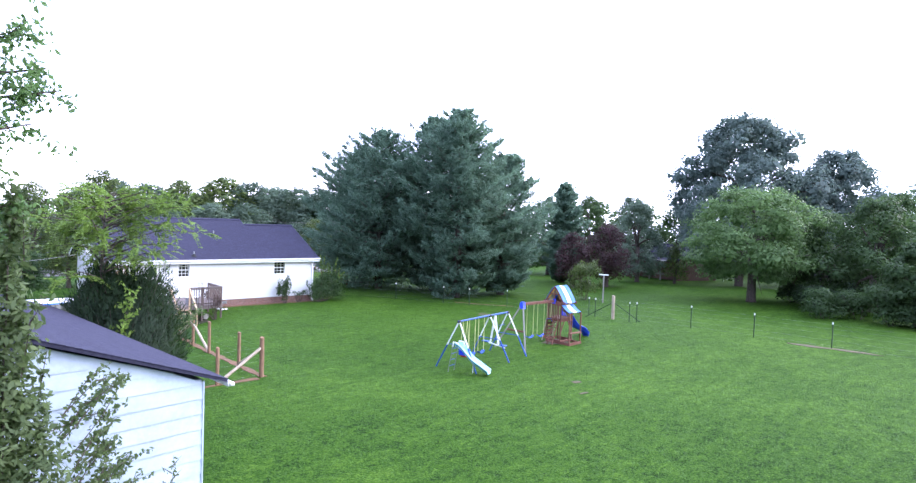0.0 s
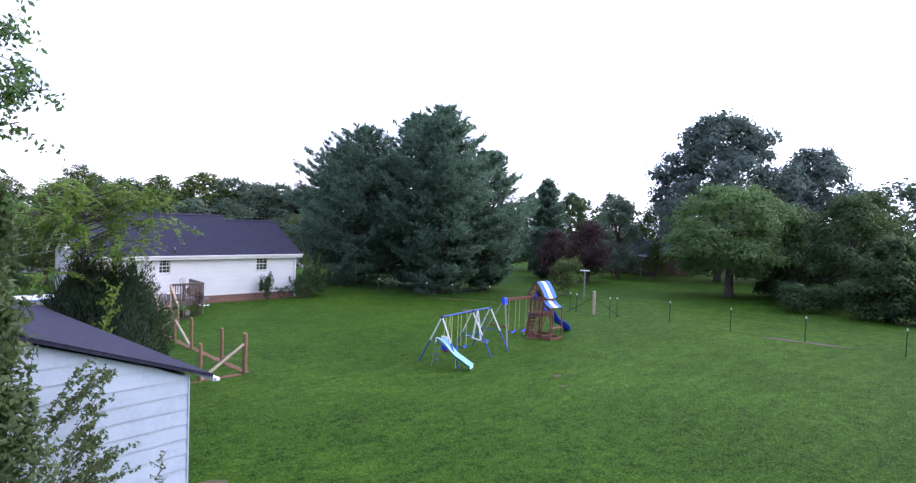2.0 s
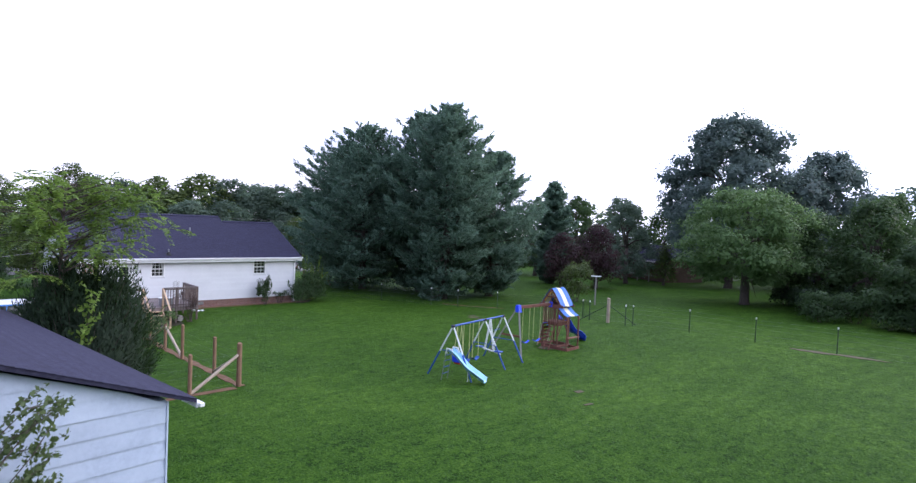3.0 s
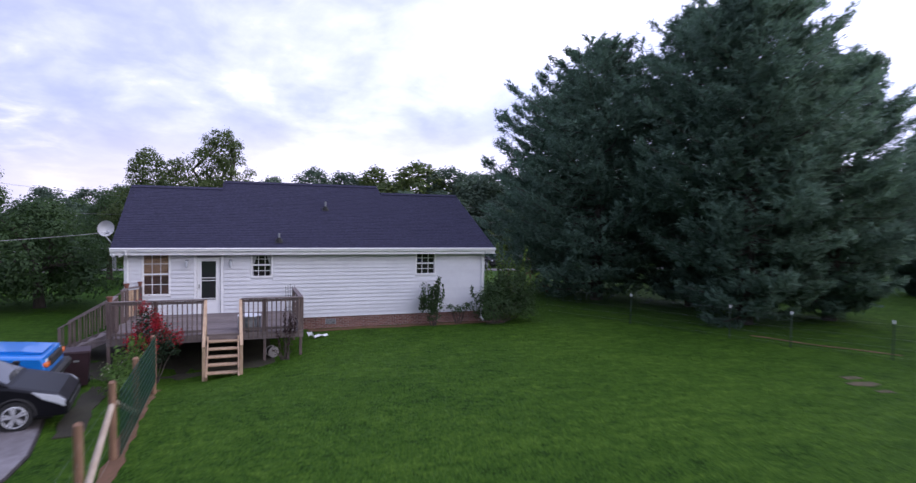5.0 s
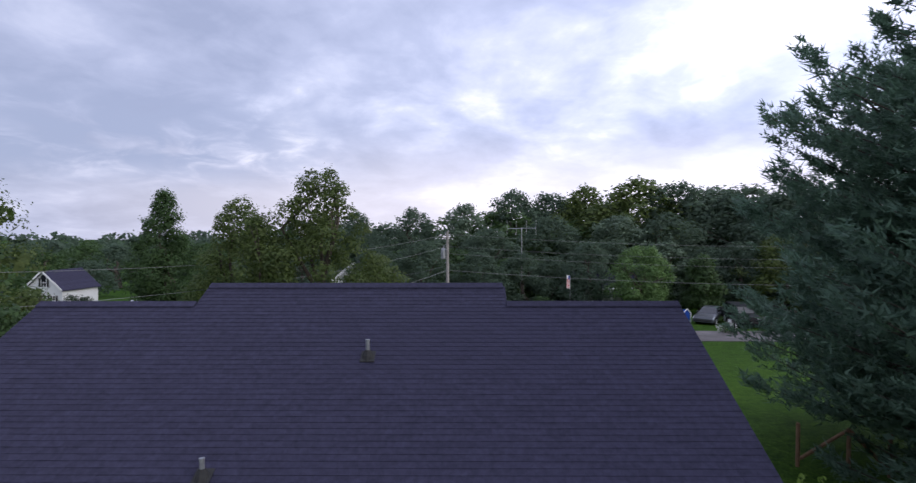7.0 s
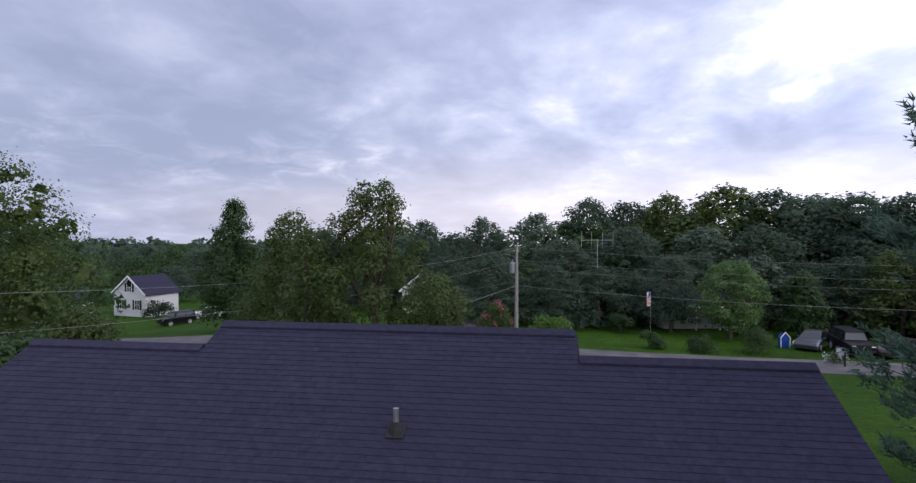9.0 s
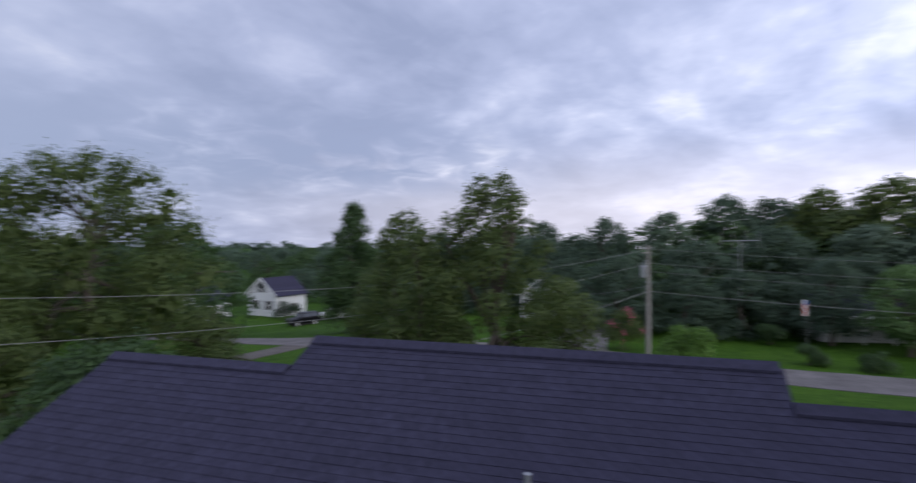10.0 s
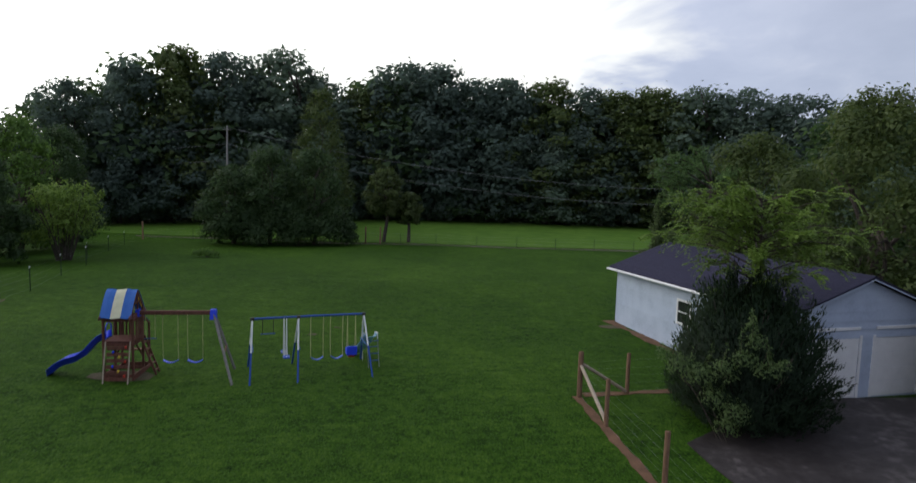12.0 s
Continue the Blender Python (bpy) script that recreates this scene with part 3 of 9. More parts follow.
def pine_tree(name, label, at, height, radius, seed, group="", start=0.4, brushes=26, fine=12, skirt=0.52):
    """A white pine: tiers of long boughs with upturned tips, each carrying twigs that end in brushes of needles."""
    rng = np.random.default_rng(seed)
    ob = thing(name, label, "tree", group, at)
    wood = Shape()
    wood.tube([(0, 0, -0.3), (0.05, 0, height * 0.4), (0, 0.06, height * 0.8), (0, 0, height)], [0.34, 0.25, 0.11, 0.02], 9)
    cen, way, nor, inner = [], [], [], []
    z = start
    while z < height - 0.25:
        f = (z - start) / (height - start)
        reach = radius * min(1.0, skirt + f * 1.7, 1.09 - max(0.0, (f - 0.27) / 0.73) ** 2.1)
        n = rng.integers(6, 9)
        a0 = rng.uniform(0, 7)
        for i in range(n):
            a = a0 + 2 * math.pi * i / n + rng.normal() * 0.25
            length = reach * rng.uniform(0.58, 1.10)
            d = np.array([math.cos(a), math.sin(a), 0])
            rise = rng.uniform(-0.04, 0.22) + 0.30 * f - 0.08 * (1 - f)
            side = np.array([-d[1], d[0], 0])
            p0 = np.array([0, 0, z + rng.normal() * 0.16])

            def bend(s):
                s = np.asarray(s)[..., None]
                return p0 + d * length * s + np.array([0, 0, 1.0]) * length * (rise * s - 0.20 * s * (1 - s) + 0.13 * s ** 3)
            wood.tube([bend(0.0), bend(0.5), bend(0.98)], [0.05 * (1 - f) + 0.02, 0.03, 0.008], 4, False)
            m = max(9, int(brushes * length / radius * 2.5))
            s = rng.uniform(0.22, 1.0, m) ** 0.75
            s[:3] = (1.0, 0.97, 0.94)
            fan = rng.normal(size=m) * 0.19 * length * (0.22 + np.sin(np.pi * np.minimum(s, 0.96)))
            q = bend(s) + side * fan[:, None] - d * (np.abs(fan) * 0.30)[:, None]
            q[:, 2] += rng.normal(size=m) * 0.10 - np.abs(fan) * 0.06
            cen.append(q)
            way.append(unit(d * 0.75 + side * (np.sign(fan) * np.minimum(1.0, np.abs(fan) * 1.5))[:, None] + np.array([0, 0, 0.55]) + rng.normal(size=(m, 3)) * 0.22))
            nor.append(np.repeat(unit(d * 0.5 + (0, 0, 0.8))[None], m, 0))
            q = bend(rng.uniform(0.08, 0.78, 8)) + rng.normal(size=(8, 3)) * (0.25, 0.25, 0.10)
            inner.append(leaf_quads(rng, q, np.repeat(d[None], 8, 0), 0.48, 0.45, face=0.8))
        z += rng.uniform(0.40, 0.62) * (1.0 if f < 0.75 else 0.7)
    cen, way, nor = np.concatenate(cen), np.concatenate(way), np.concatenate(nor)
    k = fine
    c, w, nn = np.repeat(cen, k, 0), np.repeat(way, k, 0), np.repeat(nor, k, 0)
    long_ = np.repeat(rng.uniform(0.75, 1.3, (len(cen), 1)), k, 0)
    u = rng.uniform(-0.32, 0.12, (len(c), 1)) * long_
    needle = unit(w * 0.8 + rng.normal(size=c.shape) * (0.62, 0.62, 0.50))
    size = rng.uniform(0.17, 0.30, (len(c), 1)) * long_
    across = unit(np.cross(needle, nn + rng.normal(size=w.shape) * 0.6)) * 0.034
    c = c + w * u + rng.normal(size=c.shape) * 0.045
    v = np.stack([c - across, c + across, c + needle * size], 1).reshape(-1, 3)
    part("trunk", wood, BARK, ob, smooth=True)
    part("crown", quad_mesh("needles", v, PINE, 3, unit(nn + needle * 0.5)), PINE, ob)
    part("inner_foliage", quad_mesh("inner_foliage", np.concatenate(inner), PINE), PINE, ob)
    return ob


# ---- ground ----
def smooth_step(a, b, x):
    t = np.clip((x - a) / (b - a), 0, 1)
    return t * t * (3 - 2 * t)


def ground_z(x, y):
    """Height of the ground: nearly level to the field behind, it falls to the road in front."""
    x, y = np.asarray(x, float), np.asarray(y, float)
    z = 0.0175 * np.clip(-y, 0, 40) - 0.0185 * np.clip(-y - 40, 0, 30) + 0.026 * np.clip(-y - 70, 0, 60)
    z = z - 0.047 * np.clip(y - 12, 0, 75) - 0.046 * np.clip(y - 87, 0, 2500)
    z = z - 0.025 * np.clip(-8 - x, 0, 16) * (1 - smooth_step(10, 40, -y))
    z = z - 0.10 * np.clip(-14 - x, 0, 26) * smooth_step(28, 62, y)
    z = z - 0.42 * smooth_step(20, 36, y) * smooth_step(4, 18, x)
    z = z - 0.60 * np.exp(-(((x - 1.6) / 3.2) ** 2 + ((y + 4.2) / 3.0) ** 2))
    z = z + 0.02 * np.clip(x - 6, 0, 14) * smooth_step(6, 18, -y) * (1 - smooth_step(34, 60, -y))
    z = z + 0.05 * np.sin(x * 0.31 + 1.3) * np.cos(y * 0.27) * smooth_step(2, 9, np.abs(y) + np.abs(x - 7) * 0.3)
    return z


def gz(x, y):
    return float(ground_z(x, y))


def axis_steps(lo, hi, step, far):
    a = list(np.arange(lo, hi + 0.01, step))
    d = step
    while a[-1] < far:
        d *= 1.35
        a.append(a[-1] + d)
    d = step
    while a[0] > -far:
        d *= 1.35
        a.insert(0, a[0] - d)
    return np.array(a)


gx, gy = axis_steps(-40, 60, 1.0, 3000), axis_steps(-80, 60, 1.0, 3000)
GX, GY = np.meshgrid(gx, gy)
GZ = ground_z(GX, GY)
nx = len(gx)
gme = bpy.data.meshes.new("ground")
gme.from_pydata(np.stack([GX, GY, GZ], -1).reshape(-1, 3).tolist(), [], [(j * nx + i, j * nx + i + 1, (j + 1) * nx + i + 1, (j + 1) * nx + i) for j in range(len(gy) - 1) for i in range(nx - 1)])
gme.materials.append(GRASS)
gme.polygons.foreach_set("use_smooth", [True] * len(gme.polygons))
tagged(new("ground", gme), "green mown lawn sloping gently to the road", "ground", kind="structure")


def draped(name, outline_rows, mat, label, category, lift=0.03, kind="structure"):
    """A paved or bare patch that lies on the ground. Rows of points (x, y)."""
    rows = [[(x, y, gz(x, y) + lift) for x, y in r] for r in outline_rows]
    s = Shape().sheet(rows, 0.12)
    return tagged(part(name, s, mat, smooth=False), label, category, kind=kind)


def strip(path, widths, n=14, wobble=0.0, seed=1):
    """Rows across a path of points, each of its width, with an uneven rim."""
    phase = [random.Random(seed + k).uniform(0, 6.28) for k in (0, 100)]
    rows = []
    for i, (x, y) in enumerate(path):
        x0, y0 = path[max(i - 1, 0)]
        x1, y1 = path[min(i + 1, len(path) - 1)]
        k = math.hypot(x1 - x0, y1 - y0)
        sx, sy = (y1 - y0) / k, -(x1 - x0) / k
        w = widths if isinstance(widths, (int, float)) else widths[i]
        a, b = (w / 2 + wobble * (0.6 * math.sin(0.9 * i + p) + 0.4 * math.sin(2.1 * i + 2 * p)) for p in phase)
        rows.append([(x + sx * (-a + (a + b) * j / n), y + sy * (-a + (a + b) * j / n)) for j in range(n + 1)])
    return rows


def along(a, b, step=1.0):
    n = max(1, int(math.hypot(b[0] - a[0], b[1] - a[1]) / step))
    return [(a[0] + (b[0] - a[0]) * i / n, a[1] + (b[1] - a[1]) * i / n) for i in range(n + 1)]


draped("road", strip(along((-80, 46), (90, 32), 2.0), 5.6, 6, 0.12, 3), ASPHALT, "worn grey asphalt road between lawns", "road", 0.035)
drive_rows = []
for y, xr, xl in ((-19.3, -3.9, -11.0), (-18.2, -2.9, -11.2), (-17.2, -1.5, -11.4), (-16.5, -0.30, -11.3), (-15.4, -0.28, -11.0), (-14.4, -0.34, -10.6), (-13.4, -0.20, -10.2), (-12.4, 0.05, -9.8), (-11.4, 0.10, -9.5), (-10.4, -0.02, -9.3), (-9.2, -0.20, -9.2), (-8.0, -0.55, -9.1), (-6.8, -0.9, -9.0), (-5.6, -1.2, -8.8), (-4.4, -1.6, -8.5), (-3.2, -2.4, -8.0)):
    drive_rows.append([(xr + (xl - xr) * k / 12, y) for k in range(13)])
draped("driveway", drive_rows, DRIVE, "stained damp driveway with pale worn patches", "driveway", 0.03)

draped("footing_dirt", strip(along((6.3, -0.34), (14.6, -0.34), 0.35), 0.42, 3, 0.10, 25), DIRT, "bare reddish dirt along the brick footing", "dirt", 0.012)
draped("concrete_pad", [[(xr - 0.05 - 3.2 * k / 8, y) for k in range(9)] for y, xr in ((-13.2, -0.15), (-12.4, 0.05), (-11.4, 0.10), (-10.4, -0.02), (-9.2, -0.20), (-8.3, -0.45))], PAD, "pale worn concrete pad under the parked cars", "driveway", 0.045)
draped("bare_verge", strip(along((0.45, -10.5), (0.15, -5.2), 0.35), 0.5, 4, 0.06, 24), SOIL_AND_SHADE, "bare dark dirt beside the driveway", "dirt", 0.02)

# ---- white house ----
HOUSE_L, HOUSE_R, DEPTH = 0.0, 13.75, 8.7
EAVE_Z, SLOPE = 3.24, 0.468
house = thing("house", "single-storey white house with vinyl siding and charcoal shingle roof", "house")
OPENINGS = [(0.56, 1.40, 1.50, 2.98), (2.27, 3.18, 0.72, 2.90), (4.24, 4.95, 2.10, 2.98), (10.72, 11.53, 2.10, 2.98)]
WALL_LOW, WALL_TOP = 0.46, 3.16


def rear_wall():
    s = Shape()
    xs = sorted({HOUSE_L, HOUSE_R} | {v for o in OPENINGS for v in o[:2]})
    for a, b in zip(xs, xs[1:]):
        cuts = sorted((o[2], o[3]) for o in OPENINGS if o[0] <= a and o[1] >= b)
        z = WALL_LOW
        for lo, hi in cuts:
            s.box(a, b, 0.0, 0.14, z, lo)
            z = hi
        s.box(a, b, 0.0, 0.14, z, WALL_TOP)
    return s


part("wall", rear_wall(), SIDING, house)
for x0, x1 in ((HOUSE_L, HOUSE_L + 0.14), (HOUSE_R - 0.14, HOUSE_R)):
    s = Shape().prism([(0.14, WALL_LOW), (DEPTH, WALL_LOW), (DEPTH, WALL_TOP), (DEPTH / 2, WALL_TOP + SLOPE * DEPTH / 2), (0.14, WALL_TOP)], "x", x0, x1)
    part("wall", s, SIDING, house)
part("wall", Shape().box(HOUSE_L + 0.14, HOUSE_R - 0.14, DEPTH - 0.14, DEPTH, WALL_LOW, WALL_TOP), SIDING, house)
part("floor", Shape().box(HOUSE_L + 0.15, HOUSE_R - 0.15, 0.15, DEPTH - 0.15, 0.40, 0.52), DARK_ROOM, house)

# roof: one slab a slope; the middle stretch climbs to a higher ridge
RIDGE_Y, TOP_Y = 4.52, 5.24
def roof_z(y):
    return EAVE_Z + SLOPE * (y + 0.4)


MID0, MID1 = 3.20, 10.20
ROOF_L, ROOF_R = -0.42, 14.12
s = Shape()
for a, b, ry in ((ROOF_L, MID0, RIDGE_Y), (MID0, MID1, TOP_Y), (MID1, ROOF_R, RIDGE_Y)):
    back = 2 * ry + 0.4
    o = [(-0.4, EAVE_Z - 0.10), (ry, roof_z(ry) - 0.10), (back, EAVE_Z - 0.10), (back, EAVE_Z - 0.03), (ry, roof_z(ry) - 0.03), (-0.4, EAVE_Z - 0.03)]
    s.prism(o, "x", a, b)
part("roof", s, SHINGLE_REST, house)
for a, b, ry in ((ROOF_L, MID0, RIDGE_Y), (MID0, MID1, TOP_Y), (MID1, ROOF_R, RIDGE_Y)):
    z = roof_z(ry)
    cap = Shape().prism([(ry - 0.17, z - 0.055), (ry, z + 0.035), (ry + 0.17, z - 0.055), (ry + 0.17, z - 0.09), (ry, z - 0.01), (ry - 0.17, z - 0.09)], "x", a + 0.02, b - 0.02)
    part("ridge_cap", cap, SHINGLE, house, "charcoal ridge cap")
for x in (MID0, MID1):
    y0, y1 = RIDGE_Y, TOP_Y
    part("ridge_wall", Shape().prism([(y0, roof_z(y0) - 0.05), (y1, roof_z(y1) - 0.06), (2 * y1 - y0, roof_z(y0) - 0.05)], "x", x - 0.04 if x == MID0 else x, x if x == MID0 else x + 0.04), SHINGLE, house)
part("fascia", Shape().box(ROOF_L, ROOF_R, -0.40, -0.37, EAVE_Z - 0.28, EAVE_Z - 0.10, 0.004), TRIM, house, "white eave board")
part("soffit", Shape().box(ROOF_L + 0.02, ROOF_R - 0.02, -0.37, -0.002, EAVE_Z - 0.27, EAVE_Z - 0.25), TRIM, house)
gut = Shape().prism([(-0.40, EAVE_Z - 0.02), (-0.52, EAVE_Z - 0.02), (-0.53, EAVE_Z - 0.05), (-0.50, EAVE_Z - 0.09), (-0.49, EAVE_Z - 0.14), (-0.40, EAVE_Z - 0.14), (-0.40, EAVE_Z - 0.13), (-0.48, EAVE_Z - 0.13), (-0.50, EAVE_Z - 0.04), (-0.40, EAVE_Z - 0.04)], "x", ROOF_L + 0.005, ROOF_R - 0.005)
part("gutter", gut, TRIM, house, "white metal gutter")
for x in (HOUSE_L + 0.06, HOUSE_R - 0.08):
    s = Shape().tube([(x, -0.46, EAVE_Z - 0.12), (x, -0.44, EAVE_Z - 0.24), (x, -0.09, EAVE_Z - 0.42), (x, -0.075, EAVE_Z - 0.52), (x, -0.075, 0.25), (x, -0.10, 0.18), (x, -0.32, 0.10)], 0.042, 8)
    part("downspout", s, TRIM, house, "white metal downspout")
for x0, x1 in ((ROOF_L - 0.003, ROOF_L + 0.03), (ROOF_R - 0.03, ROOF_R + 0.003)):
    for sgn in (1, -1):
        y0, y1 = (-0.39, RIDGE_Y) if sgn == 1 else (2 * RIDGE_Y + 0.39, RIDGE_Y)
        za, zb = EAVE_Z - 0.10, roof_z(RIDGE_Y) - 0.10
        part("rake_board", Shape().prism([(y0, za), (y1, zb), (y1, zb - 0.17), (y0, za - 0.17)], "x", x0, x1), TRIM, house)
for x in (HOUSE_L, HOUSE_R):
    sgn = -1 if x == HOUSE_L else 1
    part("corner_post", Shape().box(x - 0.045 if sgn < 0 else x - 0.06, x + 0.06 if sgn < 0 else x + 0.045, -0.045, 0.06, WALL_LOW, WALL_TOP - 0.09, 0.006), TRIM, house)


def house_window(x0, x1, z0, z1, cols, rows):
    w = part("window", Shape().box(x0, x1, 0.075, 0.085, z0, z1), GLASS, house, "white-framed double-hung window with white grilles")
    fr = Shape()
    for a, b, c, d in ((x0 - 0.05, x1 + 0.05, z1 - 0.02, z1 + 0.045), (x0 - 0.05, x1 + 0.05, z0 - 0.05, z0 + 0.02), (x0 - 0.05, x0 + 0.02, z0 + 0.02, z1 - 0.02), (x1 - 0.02, x1 + 0.05, z0 + 0.02, z1 - 0.02)):
        fr.box(a, b, -0.032, 0.07, c, d, 0.004)
    part("window_frame", fr, TRIM, w)
    zm = (z0 + z1) / 2
    part("sash_rail", Shape().box(x0 + 0.02, x1 - 0.02, 0.035, 0.07, zm - 0.028, zm + 0.028, 0.004), TRIM, w)
    for half in ((z0 + 0.02, zm - 0.028), (zm + 0.028, z1 - 0.02)):
        for i in range(1, cols):
            x = x0 + (x1 - x0) * i / cols
            part("muntin", Shape().box(x - 0.011, x + 0.011, 0.06, 0.074, half[0], half[1]), TRIM, w)
        for i in range(1, rows):
            z = half[0] + (half[1] - half[0]) * i / rows
            part("muntin", Shape().box(x0 + 0.02, x1 - 0.02, 0.058, 0.072, z - 0.011, z + 0.011), TRIM, w)
    return w


WINDOW_GLASS = bpy.data.materials.new("clear_pane")
WINDOW_GLASS.use_nodes = True
_t = WINDOW_GLASS.node_tree
_g = node(_t, "ShaderNodeBsdfGlossy", Roughness=0.02)
_c = _t.nodes.new("ShaderNodeBsdfTransparent")
_f = node(_t, "ShaderNodeFresnel", IOR=1.45)
_m = _t.nodes.new("ShaderNodeMixShader")
_t.links.new(_f.outputs[0], _m.inputs[0])
_t.links.new(_c.outputs[0], _m.inputs[1])
_t.links.new(_g.outputs[0], _m.inputs[2])
_t.links.new(_m.outputs[0], _t.nodes["Material Output"].inputs[0])
for o, cols, rows, kind in ((OPENINGS[0], 3, 2, "blind"), (OPENINGS[2], 3, 2, "lace"), (OPENINGS[3], 3, 2, "dark")):
    w = house_window(o[0], o[1], o[2], o[3], cols, rows)
    w.data.materials[0] = WINDOW_GLASS
    w.visible_shadow = False
    x0, x1, z0, z1 = o
    if kind == "blind":
        zm = (z0 + z1) / 2
        part("blind", Shape().box(x0, x1, 0.11, 0.12, zm - 0.08, z1), CURTAIN, w, "drawn tan blind")
        part("blind", Shape().box(x0, x1, 0.125, 0.135, z0, zm - 0.08), BROWN_DOOR, w)
    elif kind == "lace":
        for sx in (0, 1):
            xa = x0 if sx == 0 else x1
            d = 1 if sx == 0 else -1
            o2 = [(xa, z1), (xa + d * 0.22, z1), (xa + d * 0.14, z1 - 0.2), (xa + d * 0.05, z0 + 0.35), (xa + d * 0.07, z0), (xa, z0)]
            part("curtain", Shape().prism(o2, "y", 0.11, 0.12), LACE, w, "white tied-back curtain")
        part("curtain_top", Shape().box(x0, x1, 0.10, 0.108, z1 - 0.10, z1), LACE, w)
    part("room_back", Shape().box(x0 - 0.1, x1 + 0.1, 0.35, 0.37, z0 - 0.1, z1 + 0.1), DARK_ROOM, w)
part("interior_lamp", Shape().tube([(1.27, 0.10, 2.80), (1.27, 0.10, 2.87)], [0.035, 0.05], 8), CURTAIN, house)

# back door
d0, d1, dz0, dz1 = OPENINGS[1]
door = part("door", Shape().box(d0 + 0.06, d1 - 0.06, 0.03, 0.07, dz0, dz1 - 0.06, 0.004), TRIM, house, "white storm door with dark glass")
fr = Shape()
for a, b, c, d in ((d0 - 0.05, d0 + 0.05, dz0, dz1), (d1 - 0.05, d1 + 0.05, dz0, dz1), (d0 - 0.05, d1 + 0.05, dz1, dz1 + 0.06)):
    fr.box(a, b, -0.034, 0.08, c, d, 0.005)
part("door_frame", fr, TRIM, door)
part("door_glass", Shape().box(d0 + 0.21, d1 - 0.21, 0.012, 0.034, dz0 + 0.55, dz1 - 0.20), GLASS, door, "dark glass panel")
zc = (dz0 + 0.55 + dz1 - 0.20) / 2
for z in (zc, zc + 0.10, dz0 + 0.60):
    part("crossbar", Shape().box(d0 + 0.21, d1 - 0.21, 0.002, 0.02, z - 0.012, z + 0.012), TRIM, door)
fr = Shape()
for a, b, c, d in ((d0 + 0.17, d0 + 0.215, dz0 + 0.51, dz1 - 0.16), (d1 - 0.215, d1 - 0.17, dz0 + 0.51, dz1 - 0.16), (d0 + 0.215, d1 - 0.215, dz0 + 0.51, dz0 + 0.55), (d0 + 0.215, d1 - 0.215, dz1 - 0.20, dz1 - 0.16)):
    fr.box(a, b, 0.014, 0.03, c, d, 0.004)
part("glass_frame", fr, TRIM, door)
part("door_handle", Shape().tube([(d0 + 0.13, 0.03, dz0 + 1.0), (d0 + 0.13, -0.03, dz0 + 1.0), (d0 + 0.13, -0.035, dz0 + 1.12), (d0 + 0.13, 0.03, dz0 + 1.12)], 0.012, 6), DARK_METAL, door, "dark metal handle")

# carriage lamps beside the door
for x in (1.99, 3.48):
    lamp = thing("wall_lamp", "small grey metal wall lantern on siding", "lamp", "door lanterns", (x, -0.03, 2.62))
    part("backplate", Shape().box(-0.05, 0.05, -0.015, 0.03, -0.02, 0.14, 0.008), GREY_METAL, lamp)
    part("arm", Shape().tube([(0, -0.01, 0.10), (0, -0.08, 0.14), (0, -0.11, 0.10)], 0.012, 6), GREY_METAL, lamp)
    part("lantern", Shape().tube([(0, -0.11, -0.16), (0, -0.11, -0.10), (0, -0.11, 0.04), (0, -0.11, 0.07), (0, -0.11, 0.11)], [0.03, 0.05, 0.065, 0.075, 0.01], 8), LAMP_CLEAR, lamp, "clear glass lantern")

# plumbing vents
for x, y, tall in ((7.36, 2.74, 0.36), (5.22, 0.05, 0.32)):
    v = thing("roof_vent", "grey pipe vent with dark flashing on roof", "vent", "roof vents", (x, y, roof_z(y) - 0.02))
    part("pipe", Shape().tube([(0, 0, -0.1), (0, 0, tall)], 0.042, 12).tube([(0, 0, tall - 0.02), (0, 0, tall + 0.005)], [0.046, 0.046], 12), GREY_METAL, v)
    part("flashing", Shape().tube([(0, 0, -0.04), (0, 0, 0.06), (0, 0, 0.16)], [0.14, 0.11, 0.056], 8), RUBBER, v, "dark rubber flashing")
    part("flashing_plate", Shape().beam((0, -0.15, 0.025 - 0.15 * SLOPE), (0, 0.15, 0.025 + 0.15 * SLOPE), 0.28, 0.015), RUBBER, v, "black flashing plate")

# satellite dish on the gable
dish = thing("satellite_dish", "pale grey satellite dish on a gable mast", "satellite dish", "", (-0.72, 0.45, 3.60))
rows = []
for i in range(7):
    r = 0.29 * i / 6
    rows.append([(r * math.cos(a) * 0.95, -0.15 * (r / 0.29) ** 2, r * math.sin(a)) for a in [2 * math.pi * k / 20 for k in range(21)]])
tilt = Matrix.Translation((0, 0, 0.30)) @ pose(0, 0, 0, 12, 0, 28).to_3x3().to_4x4()
s = Shape().add([tuple(tilt @ Vector((x, y, z))) for r in rows for x, y, z in r], [(i * 21 + j, i * 21 + j + 1, (i + 1) * 21 + j + 1, (i + 1) * 21 + j) for i in range(6) for j in range(20)])
s.add([tuple(tilt @ Vector((x, y + 0.012, z))) for r in rows for x, y, z in r], [(i * 21 + j, (i + 1) * 21 + j, (i + 1) * 21 + j + 1, i * 21 + j + 1) for i in range(6) for j in range(20)])
part("reflector", s, DISH_GREY, dish, smooth=True)
